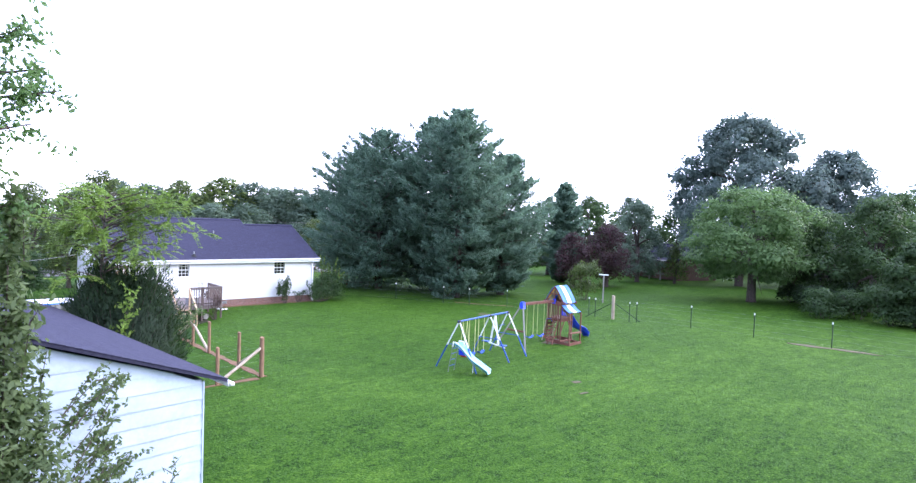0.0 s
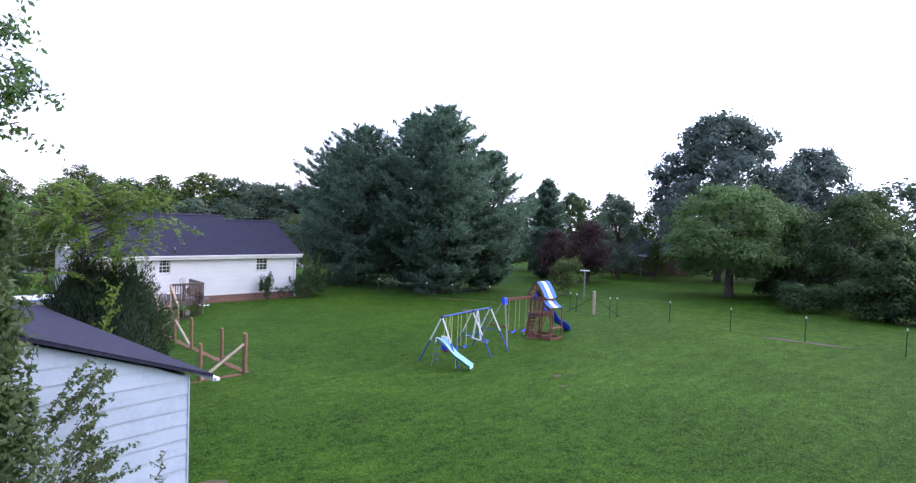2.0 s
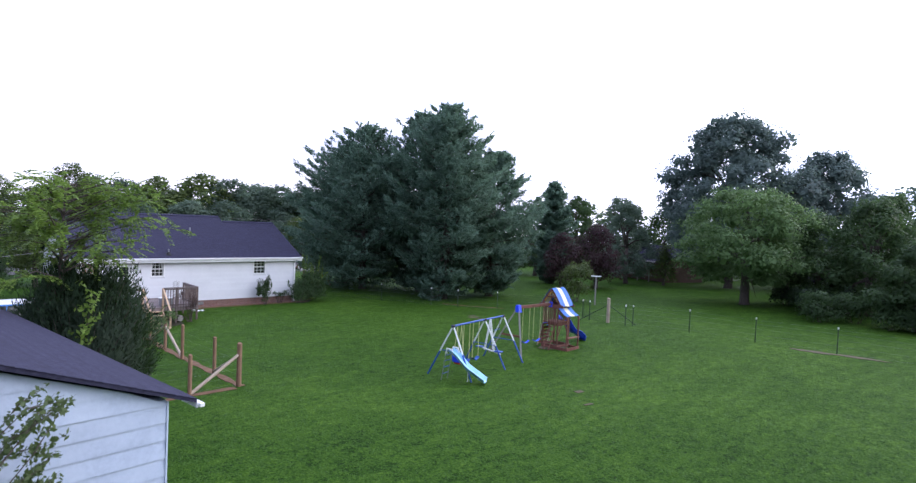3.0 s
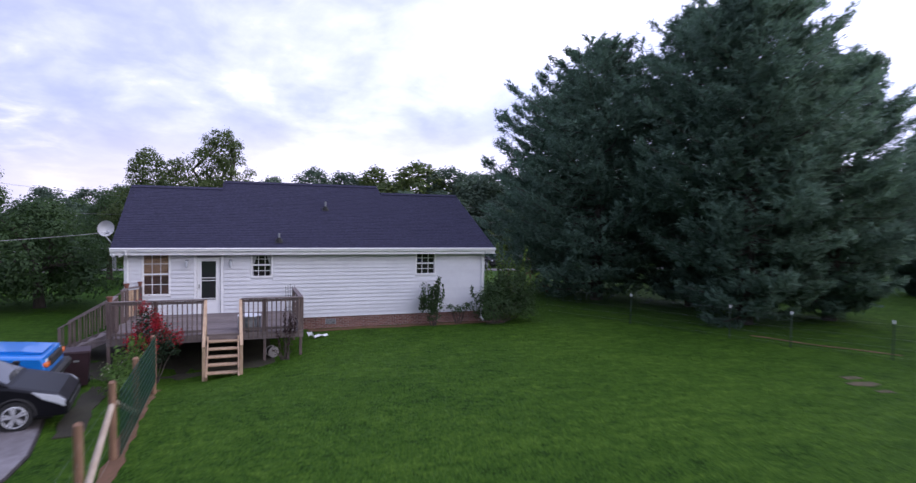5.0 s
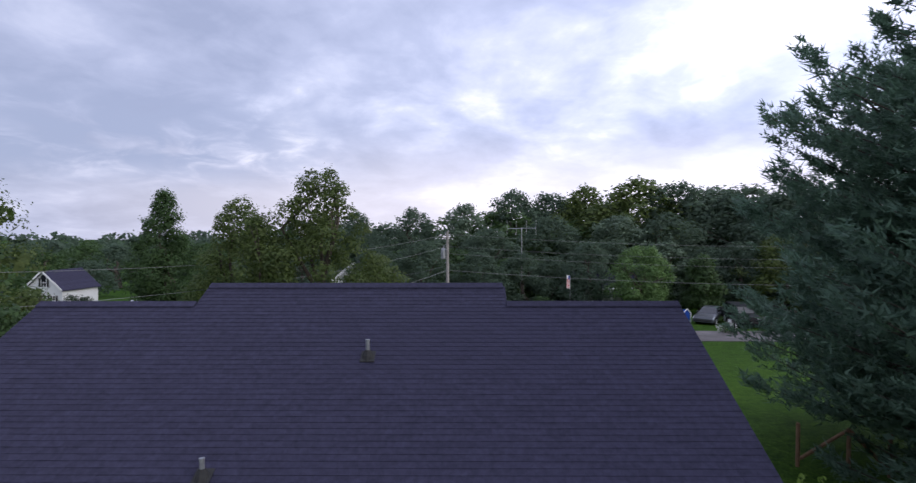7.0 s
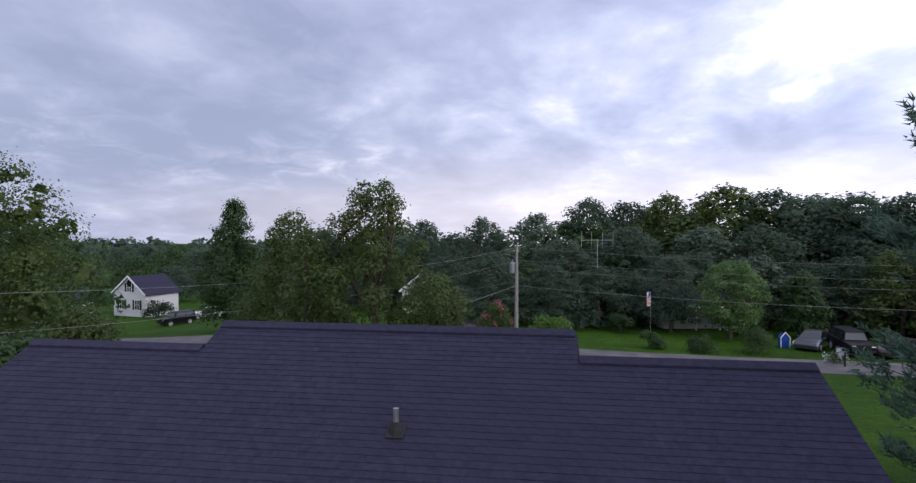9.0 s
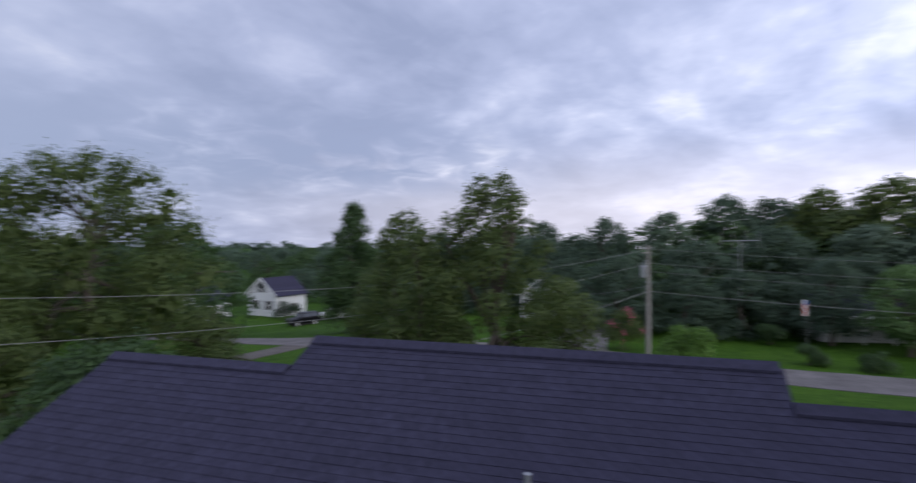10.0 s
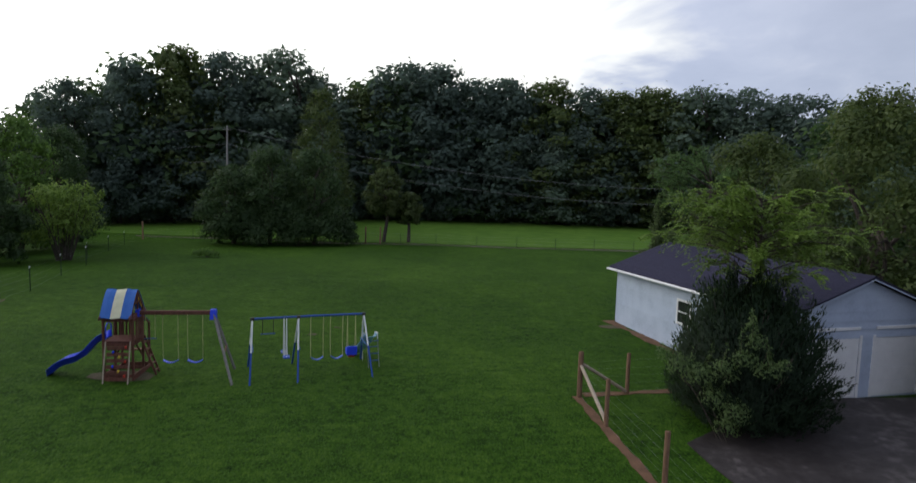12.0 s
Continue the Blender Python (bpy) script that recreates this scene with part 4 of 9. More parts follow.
part("mast", Shape().tube([(0.60, 0.02, -0.45), (0.25, 0.02, -0.30), (0.02, 0.03, 0.0), (0, 0.04, 0.30)], 0.025, 8), GREY_METAL, dish)
part("feed_arm", Shape().tube([tilt @ Vector((0, 0.0, -0.27)), tilt @ Vector((0, -0.36, -0.10))], 0.014, 6), GREY_METAL, dish)
part("feed_horn", Shape().tube([tilt @ Vector((0, -0.38, -0.11)), tilt @ Vector((0, -0.31, -0.07))], 0.04, 8), GREY_METAL, dish)

# ---- garage shed ----
SHED = (-3.79, -29.62)          # rear corner on the lawn side
SHED_TURN, SHED_LEN, SHED_W = 7.2, 10.7, 5.5
SHED_EAVE, SHED_SLOPE = 2.80, 0.365
shed_z = 0.46
shed = thing("garage", "pale weathered lap-sided garage with dark shingle roof", "garage", "", (SHED[0], SHED[1], shed_z), SHED_TURN)
# local frame: x runs from the lawn side (0) to the far side (-W), y from the rear wall (0) to the front (LEN)
W, L, E = SHED_W, SHED_LEN, SHED_EAVE
apex = E + SHED_SLOPE * W / 2
wall_in = Shape().box(-0.12, -0.02, 0.02, L - 0.02, -0.4, E)
part("wall", wall_in, SHED_PAINT, shed)
part("wall", Shape().box(-W + 0.02, -W + 0.12, 0.02, L - 0.02, -0.4, E), SHED_PAINT, shed)
for y0, y1 in ((0.02, 0.12), (L - 0.12, L - 0.02)):
    part("wall", Shape().prism([(-W + 0.12, -0.4), (-0.12, -0.4), (-0.12, E), (-W / 2, apex - 0.04), (-W + 0.12, E)], "y", y0, y1), SHED_PAINT, shed)
# lap boards
COURSE = 0.285
n = int((apex + 0.1) / COURSE) + 1


def lap(a0, a1, z0, z1, along_x, pos, sgn, zt0=None, zt1=None):
    """One lap board, thicker at its foot; ends may lean with the roof."""
    s = Shape()
    b0, b1 = (a0, a1) if zt0 is None else (zt0, zt1)
    t0, t1 = 0.026, 0.006
    p = []
    for a, z, t in ((a0, z0, t0), (a1, z0, t0), (b1, z1, t1), (b0, z1, t1)):
        p.append((a, pos + sgn * t, z) if along_x else (pos + sgn * t, a, z))
    for a, z in ((a0, z0), (a1, z0), (b1, z1), (b0, z1)):
        p.append((a, pos, z) if along_x else (pos, a, z))
    s.add(p, [(0, 1, 2, 3), (7, 6, 5, 4), (0, 4, 5, 1), (1, 5, 6, 2), (2, 6, 7, 3), (3, 7, 4, 0)])
    return s


for i in range(n):
    z0, z1 = -0.12 + i * COURSE, -0.12 + (i + 1) * COURSE
    for pos, sgn in ((0.02, -1), (L - 0.02, 1)):
        def half(z):
            return W / 2 if z <= E else max(0.0, W / 2 - (z - E) / SHED_SLOPE)
        h0, h1 = half(z0), half(min(z1, apex - 0.05))
        if z0 > apex - 0.12:
            continue
        c = -W / 2
        if sgn > 0 and z0 < 1.84:
            for a, b in ((-W, -W + 0.30), (-3.28, -2.62), (-0.35, 0.0)):
                part("lap_board", lap(a, b, z0, min(z1, 1.88), True, pos, sgn), SHED_PAINT, shed)
        else:
            part("lap_board", lap(c - h0, c + h0, z0, min(z1, apex - 0.05), True, pos, sgn, c - h1, c + h1), SHED_PAINT, shed)
    if z1 <= E + 0.15:
        if 1.1 < z1 and z0 < 2.1:
            spans = ((0.02, 4.75), (5.65, L - 0.02))
        else:
            spans = ((0.02, L - 0.02),)
        for a, b in spans:
            part("lap_board", lap(a, b, z0, min(z1, E), False, -0.02, 1), SHED_PAINT, shed)
for x, y in ((0.0, 0.0), (0.0, L), (-W, 0.0), (-W, L)):
    part("corner_trim", Shape().box(x - 0.02, x + 0.012, y - 0.012, y + 0.02, -0.3, E - 0.02, 0.004), SHED_PAINT, shed)
win = part("window", Shape().box(-0.019, -0.004, 4.8, 5.6, 1.15, 2.05), GLASS, shed, "small dark window with white frame")
fr = Shape()
for a, b, c, d in ((4.73, 5.67, 2.03, 2.11), (4.73, 5.67, 1.08, 1.17), (4.73, 4.81, 1.17, 2.03), (5.59, 5.67, 1.17, 2.03), (4.81, 5.59, 1.58, 1.62)):
    fr.box(-0.02, 0.03, a, b, c, d, 0.004)
part("window_frame", fr, TRIM, win)
OV, OE = 0.26, 0.40
s = Shape()
zl = E - SHED_SLOPE * OE + 0.05
s.prism([(OE, zl), (-W / 2, apex + 0.05), (-W - OE, zl), (-W - OE, zl + 0.06), (-W / 2, apex + 0.12), (OE, zl + 0.06)], "y", -0.14, L + OV)
part("roof", s, SHINGLE_REST, shed)
for k in range(27):
    for sx in (1, -1):
        u0, u1 = k / 27, (k + 1.12) / 27
        xa, xb = (OE - u0 * (W / 2 + OE), OE - min(1.0, u1) * (W / 2 + OE))
        za, zb = (zl + 0.062 + u0 * (apex + 0.06 - zl), zl + 0.062 + min(1.0, u1) * (apex + 0.06 - zl))
        if sx < 0:
            xa, xb = -W - xa, -W - xb
        part("shingle_course", Shape().prism([(xa, za), (xb, zb), (xb, zb + 0.002), (xa, za + 0.013)], "y", -0.15, L + OV + 0.01), SHINGLE, shed)
ridge = Shape().prism([(-W / 2 - 0.16, apex + 0.085), (-W / 2, apex + 0.15), (-W / 2 + 0.16, apex + 0.085)], "y", -0.14, L + OV)
part("ridge_cap", ridge, SHINGLE, shed)
for x in (OE, -W - OE):
    a, b = (x, x + 0.025) if x > 0 else (x - 0.025, x)
    part("fascia", Shape().box(a, b, -0.14, L + OV, zl - 0.085, zl + 0.005, 0.004), TRIM, shed, "white eave board")
for y0, y1 in ((L + OV - 0.03, L + OV),):
    for sx in (1, -1):
        e = OE if sx > 0 else -W - OE
        part("rake_board", Shape().prism([(e, zl), (-W / 2, apex + 0.045), (-W / 2, apex + 0.005), (e, zl - 0.04)], "y", y0, y1), SHED_PAINT, shed)
part("gutter", Shape().box(OE + 0.025, OE + 0.11, -0.20, L + OV, zl - 0.075, zl - 0.005, 0.012), TRIM, shed, "white gutter")
for x0, x1 in ((-5.2, -3.28), (-2.62, -0.35)):
    gd = part("garage_door", Shape().box(x0, x1, L - 0.06, L - 0.02, -0.12, 1.88), TRIM, shed, "white panelled overhead door")
    for k in range(4):
        z0 = -0.10 + k * 0.49
        part("door_panel", Shape().box(x0 + 0.01, x1 - 0.01, L - 0.022, L - 0.008, z0 + 0.005, z0 + 0.478, 0.004), TRIM, gd)
    for a, b in ((x0 - 0.10, x0), (x1, x1 + 0.10)):
        part("door_casing", Shape().box(a, b, L - 0.04, L + 0.03, -0.12, 1.96, 0.006), TRIM, gd)
    part("door_casing", Shape().box(x0, x1, L - 0.04, L + 0.03, 2.15, 2.25, 0.006), TRIM, gd)


# ---- deck ----
DX0, DX1, DY0, DZ = 0.05, 5.70, -4.00, 0.76
deck = thing("deck", "weathered grey wooden deck with railing and steps", "deck")
k = 0
y = DY0
while y < -0.10:
    part("floor_board", Shape().box(DX0, DX1, y, y + 0.135, DZ - 0.035, DZ + (0.002 if k % 2 else 0.0), 0.004), DECK, deck)
    y += 0.142
    k += 1
for a, b, c, d in ((DX0, DX1, DY0 + 0.002, DY0 + 0.042), (DX0, DX1, -0.12, -0.08)):
    part("rim_joist", Shape().box(a, b, c, d, DZ - 0.23, DZ - 0.037, 0.004), DECK, deck)
for x in (DX0 + 0.02, 1.0, 2.3, 3.45, 4.5, DX1 - 0.06):
    part("joist", Shape().box(x, x + 0.04, DY0 + 0.045, -0.125, DZ - 0.22, DZ - 0.037), DECK, deck)


def deck_post(x, y, top=1.82, low=None):
    z0 = gz(x, y) - 0.1 if low is None else low
    part("post", Shape().box(x - 0.045, x + 0.045, y - 0.045, y + 0.045, z0, top, 0.006), DECK_UP, deck)


def railing(a, b, top=1.82, floor=DZ):
    """A handrail with two stringers and upright balusters."""
    a, b = Vector(a), Vector(b)
    n = max(2, round((b - a).length / 0.135))
    part("handrail", Shape().beam((a.x, a.y, top + 0.015), (b.x, b.y, top + 0.015), 0.14, 0.036, 0.006), DECK, deck)
    part("rail", Shape().beam((a.x, a.y, top - 0.06), (b.x, b.y, top - 0.06), 0.036, 0.085, 0.005), DECK, deck)
    part("rail", Shape().beam((a.x, a.y, floor + 0.10), (b.x, b.y, floor + 0.10), 0.036, 0.085, 0.005), DECK, deck)
    side = (b - a).normalized().cross(Vector((0, 0, 1))) * 0.072
    for i in range(n):
        p = a.lerp(b, (i + 0.5) / n) + side
        part("baluster", Shape().box(p.x - 0.018, p.x + 0.018, p.y - 0.018, p.y + 0.018, floor - 0.19, top - 0.01, 0.004), DECK_UP, deck)


FY = DY0 + 0.05
for x, y in ((DX0 + 0.06, FY), (1.35, FY), (2.72, FY), (3.80, FY), (4.5, FY), (5.62, FY), (5.62, -1.65), (DX0 + 0.06, -1.40), (DX0 + 0.06, -0.65), (0.50, -0.14)):
    deck_post(x, y)
railing((DX0 + 0.06, FY, 0), (2.72, FY, 0))
railing((3.80, FY, 0), (5.62, FY, 0))
railing((5.62, FY, 0), (5.62, -1.65, 0))
railing((DX0 + 0.06, FY, 0), (DX0 + 0.06, -2.66, 0))
railing((DX0 + 0.06, -1.40, 0), (DX0 + 0.06, -0.65, 0))
# front steps
SX0, SX1 = 2.82, 3.70
zg = gz(2.87, -5.5)
rise = (DZ - zg) / 6
for i in range(5):
    z = DZ - rise * (i + 1)
    y0 = DY0 - 0.26 * (i + 1) + 0.005
    part("tread", Shape().box(SX0 - 0.02, SX1 + 0.02, y0 - 0.02, y0 + 0.135, z - 0.038, z, 0.006), FRESH, deck)
    part("tread", Shape().box(SX0 - 0.02, SX1 + 0.02, y0 + 0.142, y0 + 0.26, z - 0.038, z - 0.001, 0.006), FRESH, deck)
for x in (SX0, SX1):
    a, b = (x, DY0 + 0.02, DZ - 0.16), (x, DY0 - 1.42, zg + 0.02)
    part("stringer", Shape().beam(a, b, 0.04, 0.24, 0.004), FRESH, deck)
    xo = x - 0.07 if x == SX0 else x + 0.07
    part("newel", Shape().box(xo - 0.045, xo + 0.045, DY0 - 1.36, DY0 - 1.27, zg - 0.1, zg + 0.98, 0.006), FRESH, deck, "fresh pale timber post")
    part("stair_rail", Shape().beam((xo, DY0 + 0.06, 1.82), (xo, DY0 - 1.42, zg + 0.98), 0.09, 0.04, 0.006), FRESH, deck, "fresh pale timber handrail")
    part("post", Shape().box(xo - 0.045, xo + 0.045, DY0 + 0.0, DY0 + 0.085, DZ - 0.2, 1.81, 0.006), FRESH, deck)
# side steps towards the driveway
zs = gz(-1.9, -2.1)
for i in range(5):
    z = DZ - (DZ - zs) / 6 * (i + 1)
    x1 = DX0 - 0.28 * i
    part("tread", Shape().box(x1 - 0.29, x1, -2.62, -1.45, z - 0.038, z, 0.006), DECK, deck)
for y in (-2.66, -1.40):
    part("stringer", Shape().beam((DX0, y, DZ - 0.16), (DX0 - 1.5, y, zs + 0.05), 0.04, 0.24, 0.004), DECK, deck)
    part("post", Shape().box(DX0 - 1.50, DX0 - 1.41, y - 0.045, y + 0.045, zs - 0.1, zs + 0.95, 0.006), DECK_UP, deck)
    part("stair_rail", Shape().beam((DX0 + 0.05, y, 1.80), (DX0 - 1.5, y, zs + 0.95), 0.12, 0.04, 0.006), DECK, deck)
    for i in range(9):
        x = DX0 - 0.12 - i * 0.155
        zt = 1.78 + (zs + 0.95 - 1.80) * (DX0 - x) / 1.5
        part("baluster", Shape().box(x - 0.018, x + 0.018, y - 0.018, y + 0.018, zt - 0.80, zt, 0.004), DECK_UP, deck)
corner_a, corner_b = Vector((DX0 + 0.06, -0.65, 0)), Vector((0.50, -0.14, 0))
for i in range(6):
    p, q = corner_a.lerp(corner_b, i / 6 + 0.012), corner_a.lerp(corner_b, (i + 1) / 6 - 0.012)
    part("privacy_board", Shape().beam((p.x, p.y, 1.29), (q.x, q.y, 1.29), 0.022, 0.92, 0.004), FRESH if i in (1, 2, 4) else DECK_UP, deck)
part("handrail", Shape().beam((corner_a.x, corner_a.y, 1.835), (corner_b.x, corner_b.y, 1.835), 0.14, 0.036, 0.006), DECK, deck)


def flower_pot(x, y, z, r=0.085):
    ob = thing("flower_pot", "small terracotta flower pot on the deck rail", "flower pot", "rail pots", (x, y, z))
    part("pot", Shape().tube([(0, 0, 0), (0, 0, 0.11), (0, 0, 0.11), (0, 0, 0.15)], [r * 0.7, r * 0.95, r * 1.12, r * 1.12], 14), CERAMIC, ob, smooth=False)
    part("soil", Shape().tube([(0, 0, 0.151), (0, 0, 0.156)], [r * 0.95, r * 0.9], 12), DIRT, ob)


flower_pot(DX0 + 0.10, FY + 0.02, 1.855)
flower_pot(DX0 + 0.08, -0.68, 1.853)
flower_pot(0.48, -0.17, 1.853, 0.07)

tub = thing("round_tub", "round ribbed pale metal tub on the deck", "tub", "", (4.05, -3.5, DZ))
part("tub_wall", Shape().tube([(0, 0, 0.02), (0, 0, 0.12), (0, 0, 0.14), (0, 0, 0.30), (0, 0, 0.32), (0, 0, 0.44), (0, 0, 0.46), (0, 0, 0.46)], [0.34, 0.35, 0.36, 0.36, 0.35, 0.36, 0.375, 0.33], 24), GREY_METAL, tub)
part("tub_lid", Shape().tube([(0, 0, 0.462), (0, 0, 0.485)], [0.35, 0.33], 24), WHITE_PAINT, tub, "pale plastic lid")
part("rim", Shape().tube([(0.36 * math.cos(a), 0.36 * math.sin(a), 0.465) for a in [2 * math.pi * i / 24 for i in range(25)]], 0.016, 6, False), WHITE_PAINT, tub)
for i in range(4):
    a = 0.8 + i * math.pi / 2
    part("foot", Shape().box(0.26 * math.cos(a) - 0.03, 0.26 * math.cos(a) + 0.03, 0.26 * math.sin(a) - 0.03, 0.26 * math.sin(a) + 0.03, 0.0, 0.03), RUBBER, tub)
reel = thing("hose_reel", "round pale hose drum under the deck edge", "hose reel", "", (4.75, -3.7, gz(4.75, -3.7)), 20)
part("drum", Shape().tube([(0, -0.10, 0.20), (0, 0.10, 0.20)], 0.15, 18), DARK_METAL, reel)
for y in (-0.12, 0.10):
    part("flange", Shape().tube([(0, y, 0.20), (0, y + 0.02, 0.20)], 0.18, 20), POLE, reel)
trellis = thing("garden_trellis", "thin bent grey metal trellis against the siding", "trellis", "", (5.62, -0.30, gz(5.6, -0.3)))
for i in range(5):
    x = -0.14 + i * 0.07
    part("wire", Shape().tube([(x * 0.5, 0, -0.1), (x, 0.02, 1.0), (x * 1.2, 0.05, 1.75 + 0.05 * (i % 3))], 0.009, 5), DARK_METAL, trellis)
for z in (0.5, 0.95, 1.4):
    part("wire", Shape().tube([(-0.18, 0.0, z), (0.18, 0.04, z + 0.02)], 0.008, 5), DARK_METAL, trellis)
part("wire", Shape().tube([(-0.1, -0.02, 1.35), (-0.42, -0.12, 1.12)], 0.012, 5), GREY_METAL, trellis)

bag = thing("plastic_scrap", "crumpled white plastic scrap on the grass", "litter", "", (6.55, -1.75, gz(6.75, -1.75) + 0.02), 25)
part("sheet", Shape().sheet([[(-0.28 + 0.15 * i, -0.10 + 0.06 * j, 0.02 + 0.035 * ((i * 7 + j * 5) % 3)) for i in range(5)] for j in range(4)], 0.008), WHITE_PAINT, bag)
part("torn_edge", Shape().sheet([[(-0.40 + 0.07 * i, 0.10 + 0.08 * j, 0.05 + 0.07 * ((i + j) % 3)) for i in range(4)] for j in range(3)], 0.008), WHITE_PAINT, bag)

wheelie = thing("rubbish_bin", "dark maroon wheeled rubbish bin beside the deck", "bin", "", (-0.45, -5.1, gz(-0.45, -5.1)), 8)
part("body", Shape().add([(-0.25, -0.27, 0.06), (0.25, -0.27, 0.06), (0.25, 0.27, 0.06), (-0.25, 0.27, 0.06), (-0.31, -0.33, 0.95), (0.31, -0.33, 0.95), (0.31, 0.33, 0.95), (-0.31, 0.33, 0.95)], [(3, 2, 1, 0), (4, 5, 6, 7), (0, 1, 5, 4), (1, 2, 6, 5), (2, 3, 7, 6), (3, 0, 4, 7)]), BIN, wheelie)
part("lid", Shape().prism([(-0.35, 0.95), (-0.34, 1.01), (0.1, 1.06), (0.36, 1.0), (0.37, 0.95)], "x", -0.33, 0.33), BIN, wheelie)
part("grip", Shape().tube([(-0.24, 0.36, 0.95), (-0.24, 0.42, 0.97), (0.24, 0.42, 0.97), (0.24, 0.36, 0.95)], 0.018, 6), BIN, wheelie)
for x in (-0.27, 0.24):
    part("wheel", Shape().tube([(x, 0.27, 0.11), (x + 0.04, 0.27, 0.11)], 0.11, 14), RUBBER, wheelie)
part("badge", Shape().box(-0.07, 0.07, -0.325, -0.30, 0.72, 0.77), GREY_METAL, wheelie)

# Deck's shade is painted by this dark sheet, beside bare soil near the steps.
draped("bare_soil", [[(-1.7 + 0.5 * i, -0.15 - 0.72 * j - (0.25 * math.sin(i * 1.7) if j == 6 else 0)) for i in range(14)] for j in range(7)], SOIL_AND_SHADE, "dark sheet under the deck, bare soil with painted shade", "soil", 0.012)
chime = thing("wind_chime", "thin metal wind chime hanging from the eave", "wind chime", "", (-0.30, -0.30, 2.45))
part("disc", Shape().tube([(0, 0, 0.52), (0, 0, 0.54)], 0.07, 12), BRACE, chime)
part("cord", Shape().tube([(0, 0, 0.54), (0, 0, 0.66)], 0.004, 4), DARK_METAL, chime)
for k in range(5):
    a = k * 1.257
    part("chime_tube", Shape().tube([(0.05 * math.cos(a), 0.05 * math.sin(a), 0.06 * (k % 3)), (0.05 * math.cos(a), 0.05 * math.sin(a), 0.52)], 0.011, 6), GREY_METAL, chime)
flood = thing("flood_light", "pair of small white flood lamps under the eave", "flood light", "", (-0.22, -0.28, 3.02))
part("mount", Shape().tube([(0, 0, 0), (0, 0, 0.06)], 0.05, 10), TRIM, flood)
for s in (-1, 1):
    part("lamp_head", Shape().tube([(s * 0.03, -0.01, -0.01), (s * 0.08, -0.06, -0.04), (s * 0.12, -0.12, -0.07)], [0.025, 0.04, 0.062], 10), TRIM, flood)

# ---- play tower with wooden swing beam ----
TX, TY = 15.72, -22.1
tz = gz(TX, TY)
tower = thing("play_tower", "red-stained wooden play tower with striped canvas roof and swings", "playset", "", (TX, TY, tz))
R = 0.62
tower.scale = (0.68, 0.68, 0.92)
for sx in (-1, 1):
    for sy in (-1, 1):
        part("post", Shape().box(sx * R - 0.045, sx * R + 0.045, sy * R - 0.045, sy * R + 0.045, -0.1, 2.35, 0.006), CEDAR, tower)
for i in range(9):
    y = -R + 0.02 + i * 0.138
    part("platform_board", Shape().box(-R - 0.03, R + 0.03, y, y + 0.13, 1.30, 1.33, 0.004), CEDAR, tower)
for s in (-1, 1):
    for z in (1.22, 2.05, 0.14):
        part("crosspiece", Shape().box(-R - 0.05, R + 0.05, s * (R + 0.048) - 0.02, s * (R + 0.048) + 0.02, z - 0.05, z + 0.05, 0.005), CEDAR, tower)
        part("crosspiece", Shape().box(s * (R + 0.048) - 0.02, s * (R + 0.048) + 0.02, -R - 0.02, R + 0.02, z - 0.05, z + 0.05, 0.005), CEDAR, tower)
for i in range(8):
    x = -R + 0.11 + i * 0.15
    part("slat", Shape().box(x, x + 0.085, -R - 0.088, -R - 0.07, 1.20, 2.10, 0.003), CEDAR, tower)
for i in range(7):
    y = -R + 0.11 + i * 0.15
    part("slat", Shape().box(-R - 0.088, -R - 0.07, y, y + 0.085, 1.20, 2.10, 0.003), CEDAR, tower)
for s in (-1, 1):
    part("platform_beam", Shape().box(-R - 0.06, R + 0.06, s * 0.30 - 0.03, s * 0.30 + 0.03, 1.18, 1.30, 0.005), CEDAR, tower)
    part("knee_brace", Shape().beam((s * R, -R, 0.55), (s * (R - 0.45), -R, 1.20), 0.04, 0.07, 0.005), CEDAR, tower)
    part("sandbox_board", Shape().box(s * (R + 0.03) - 0.02, s * (R + 0.03) + 0.02, -R - 0.86, R + 0.05, -0.05, 0.13, 0.005), CEDAR, tower)
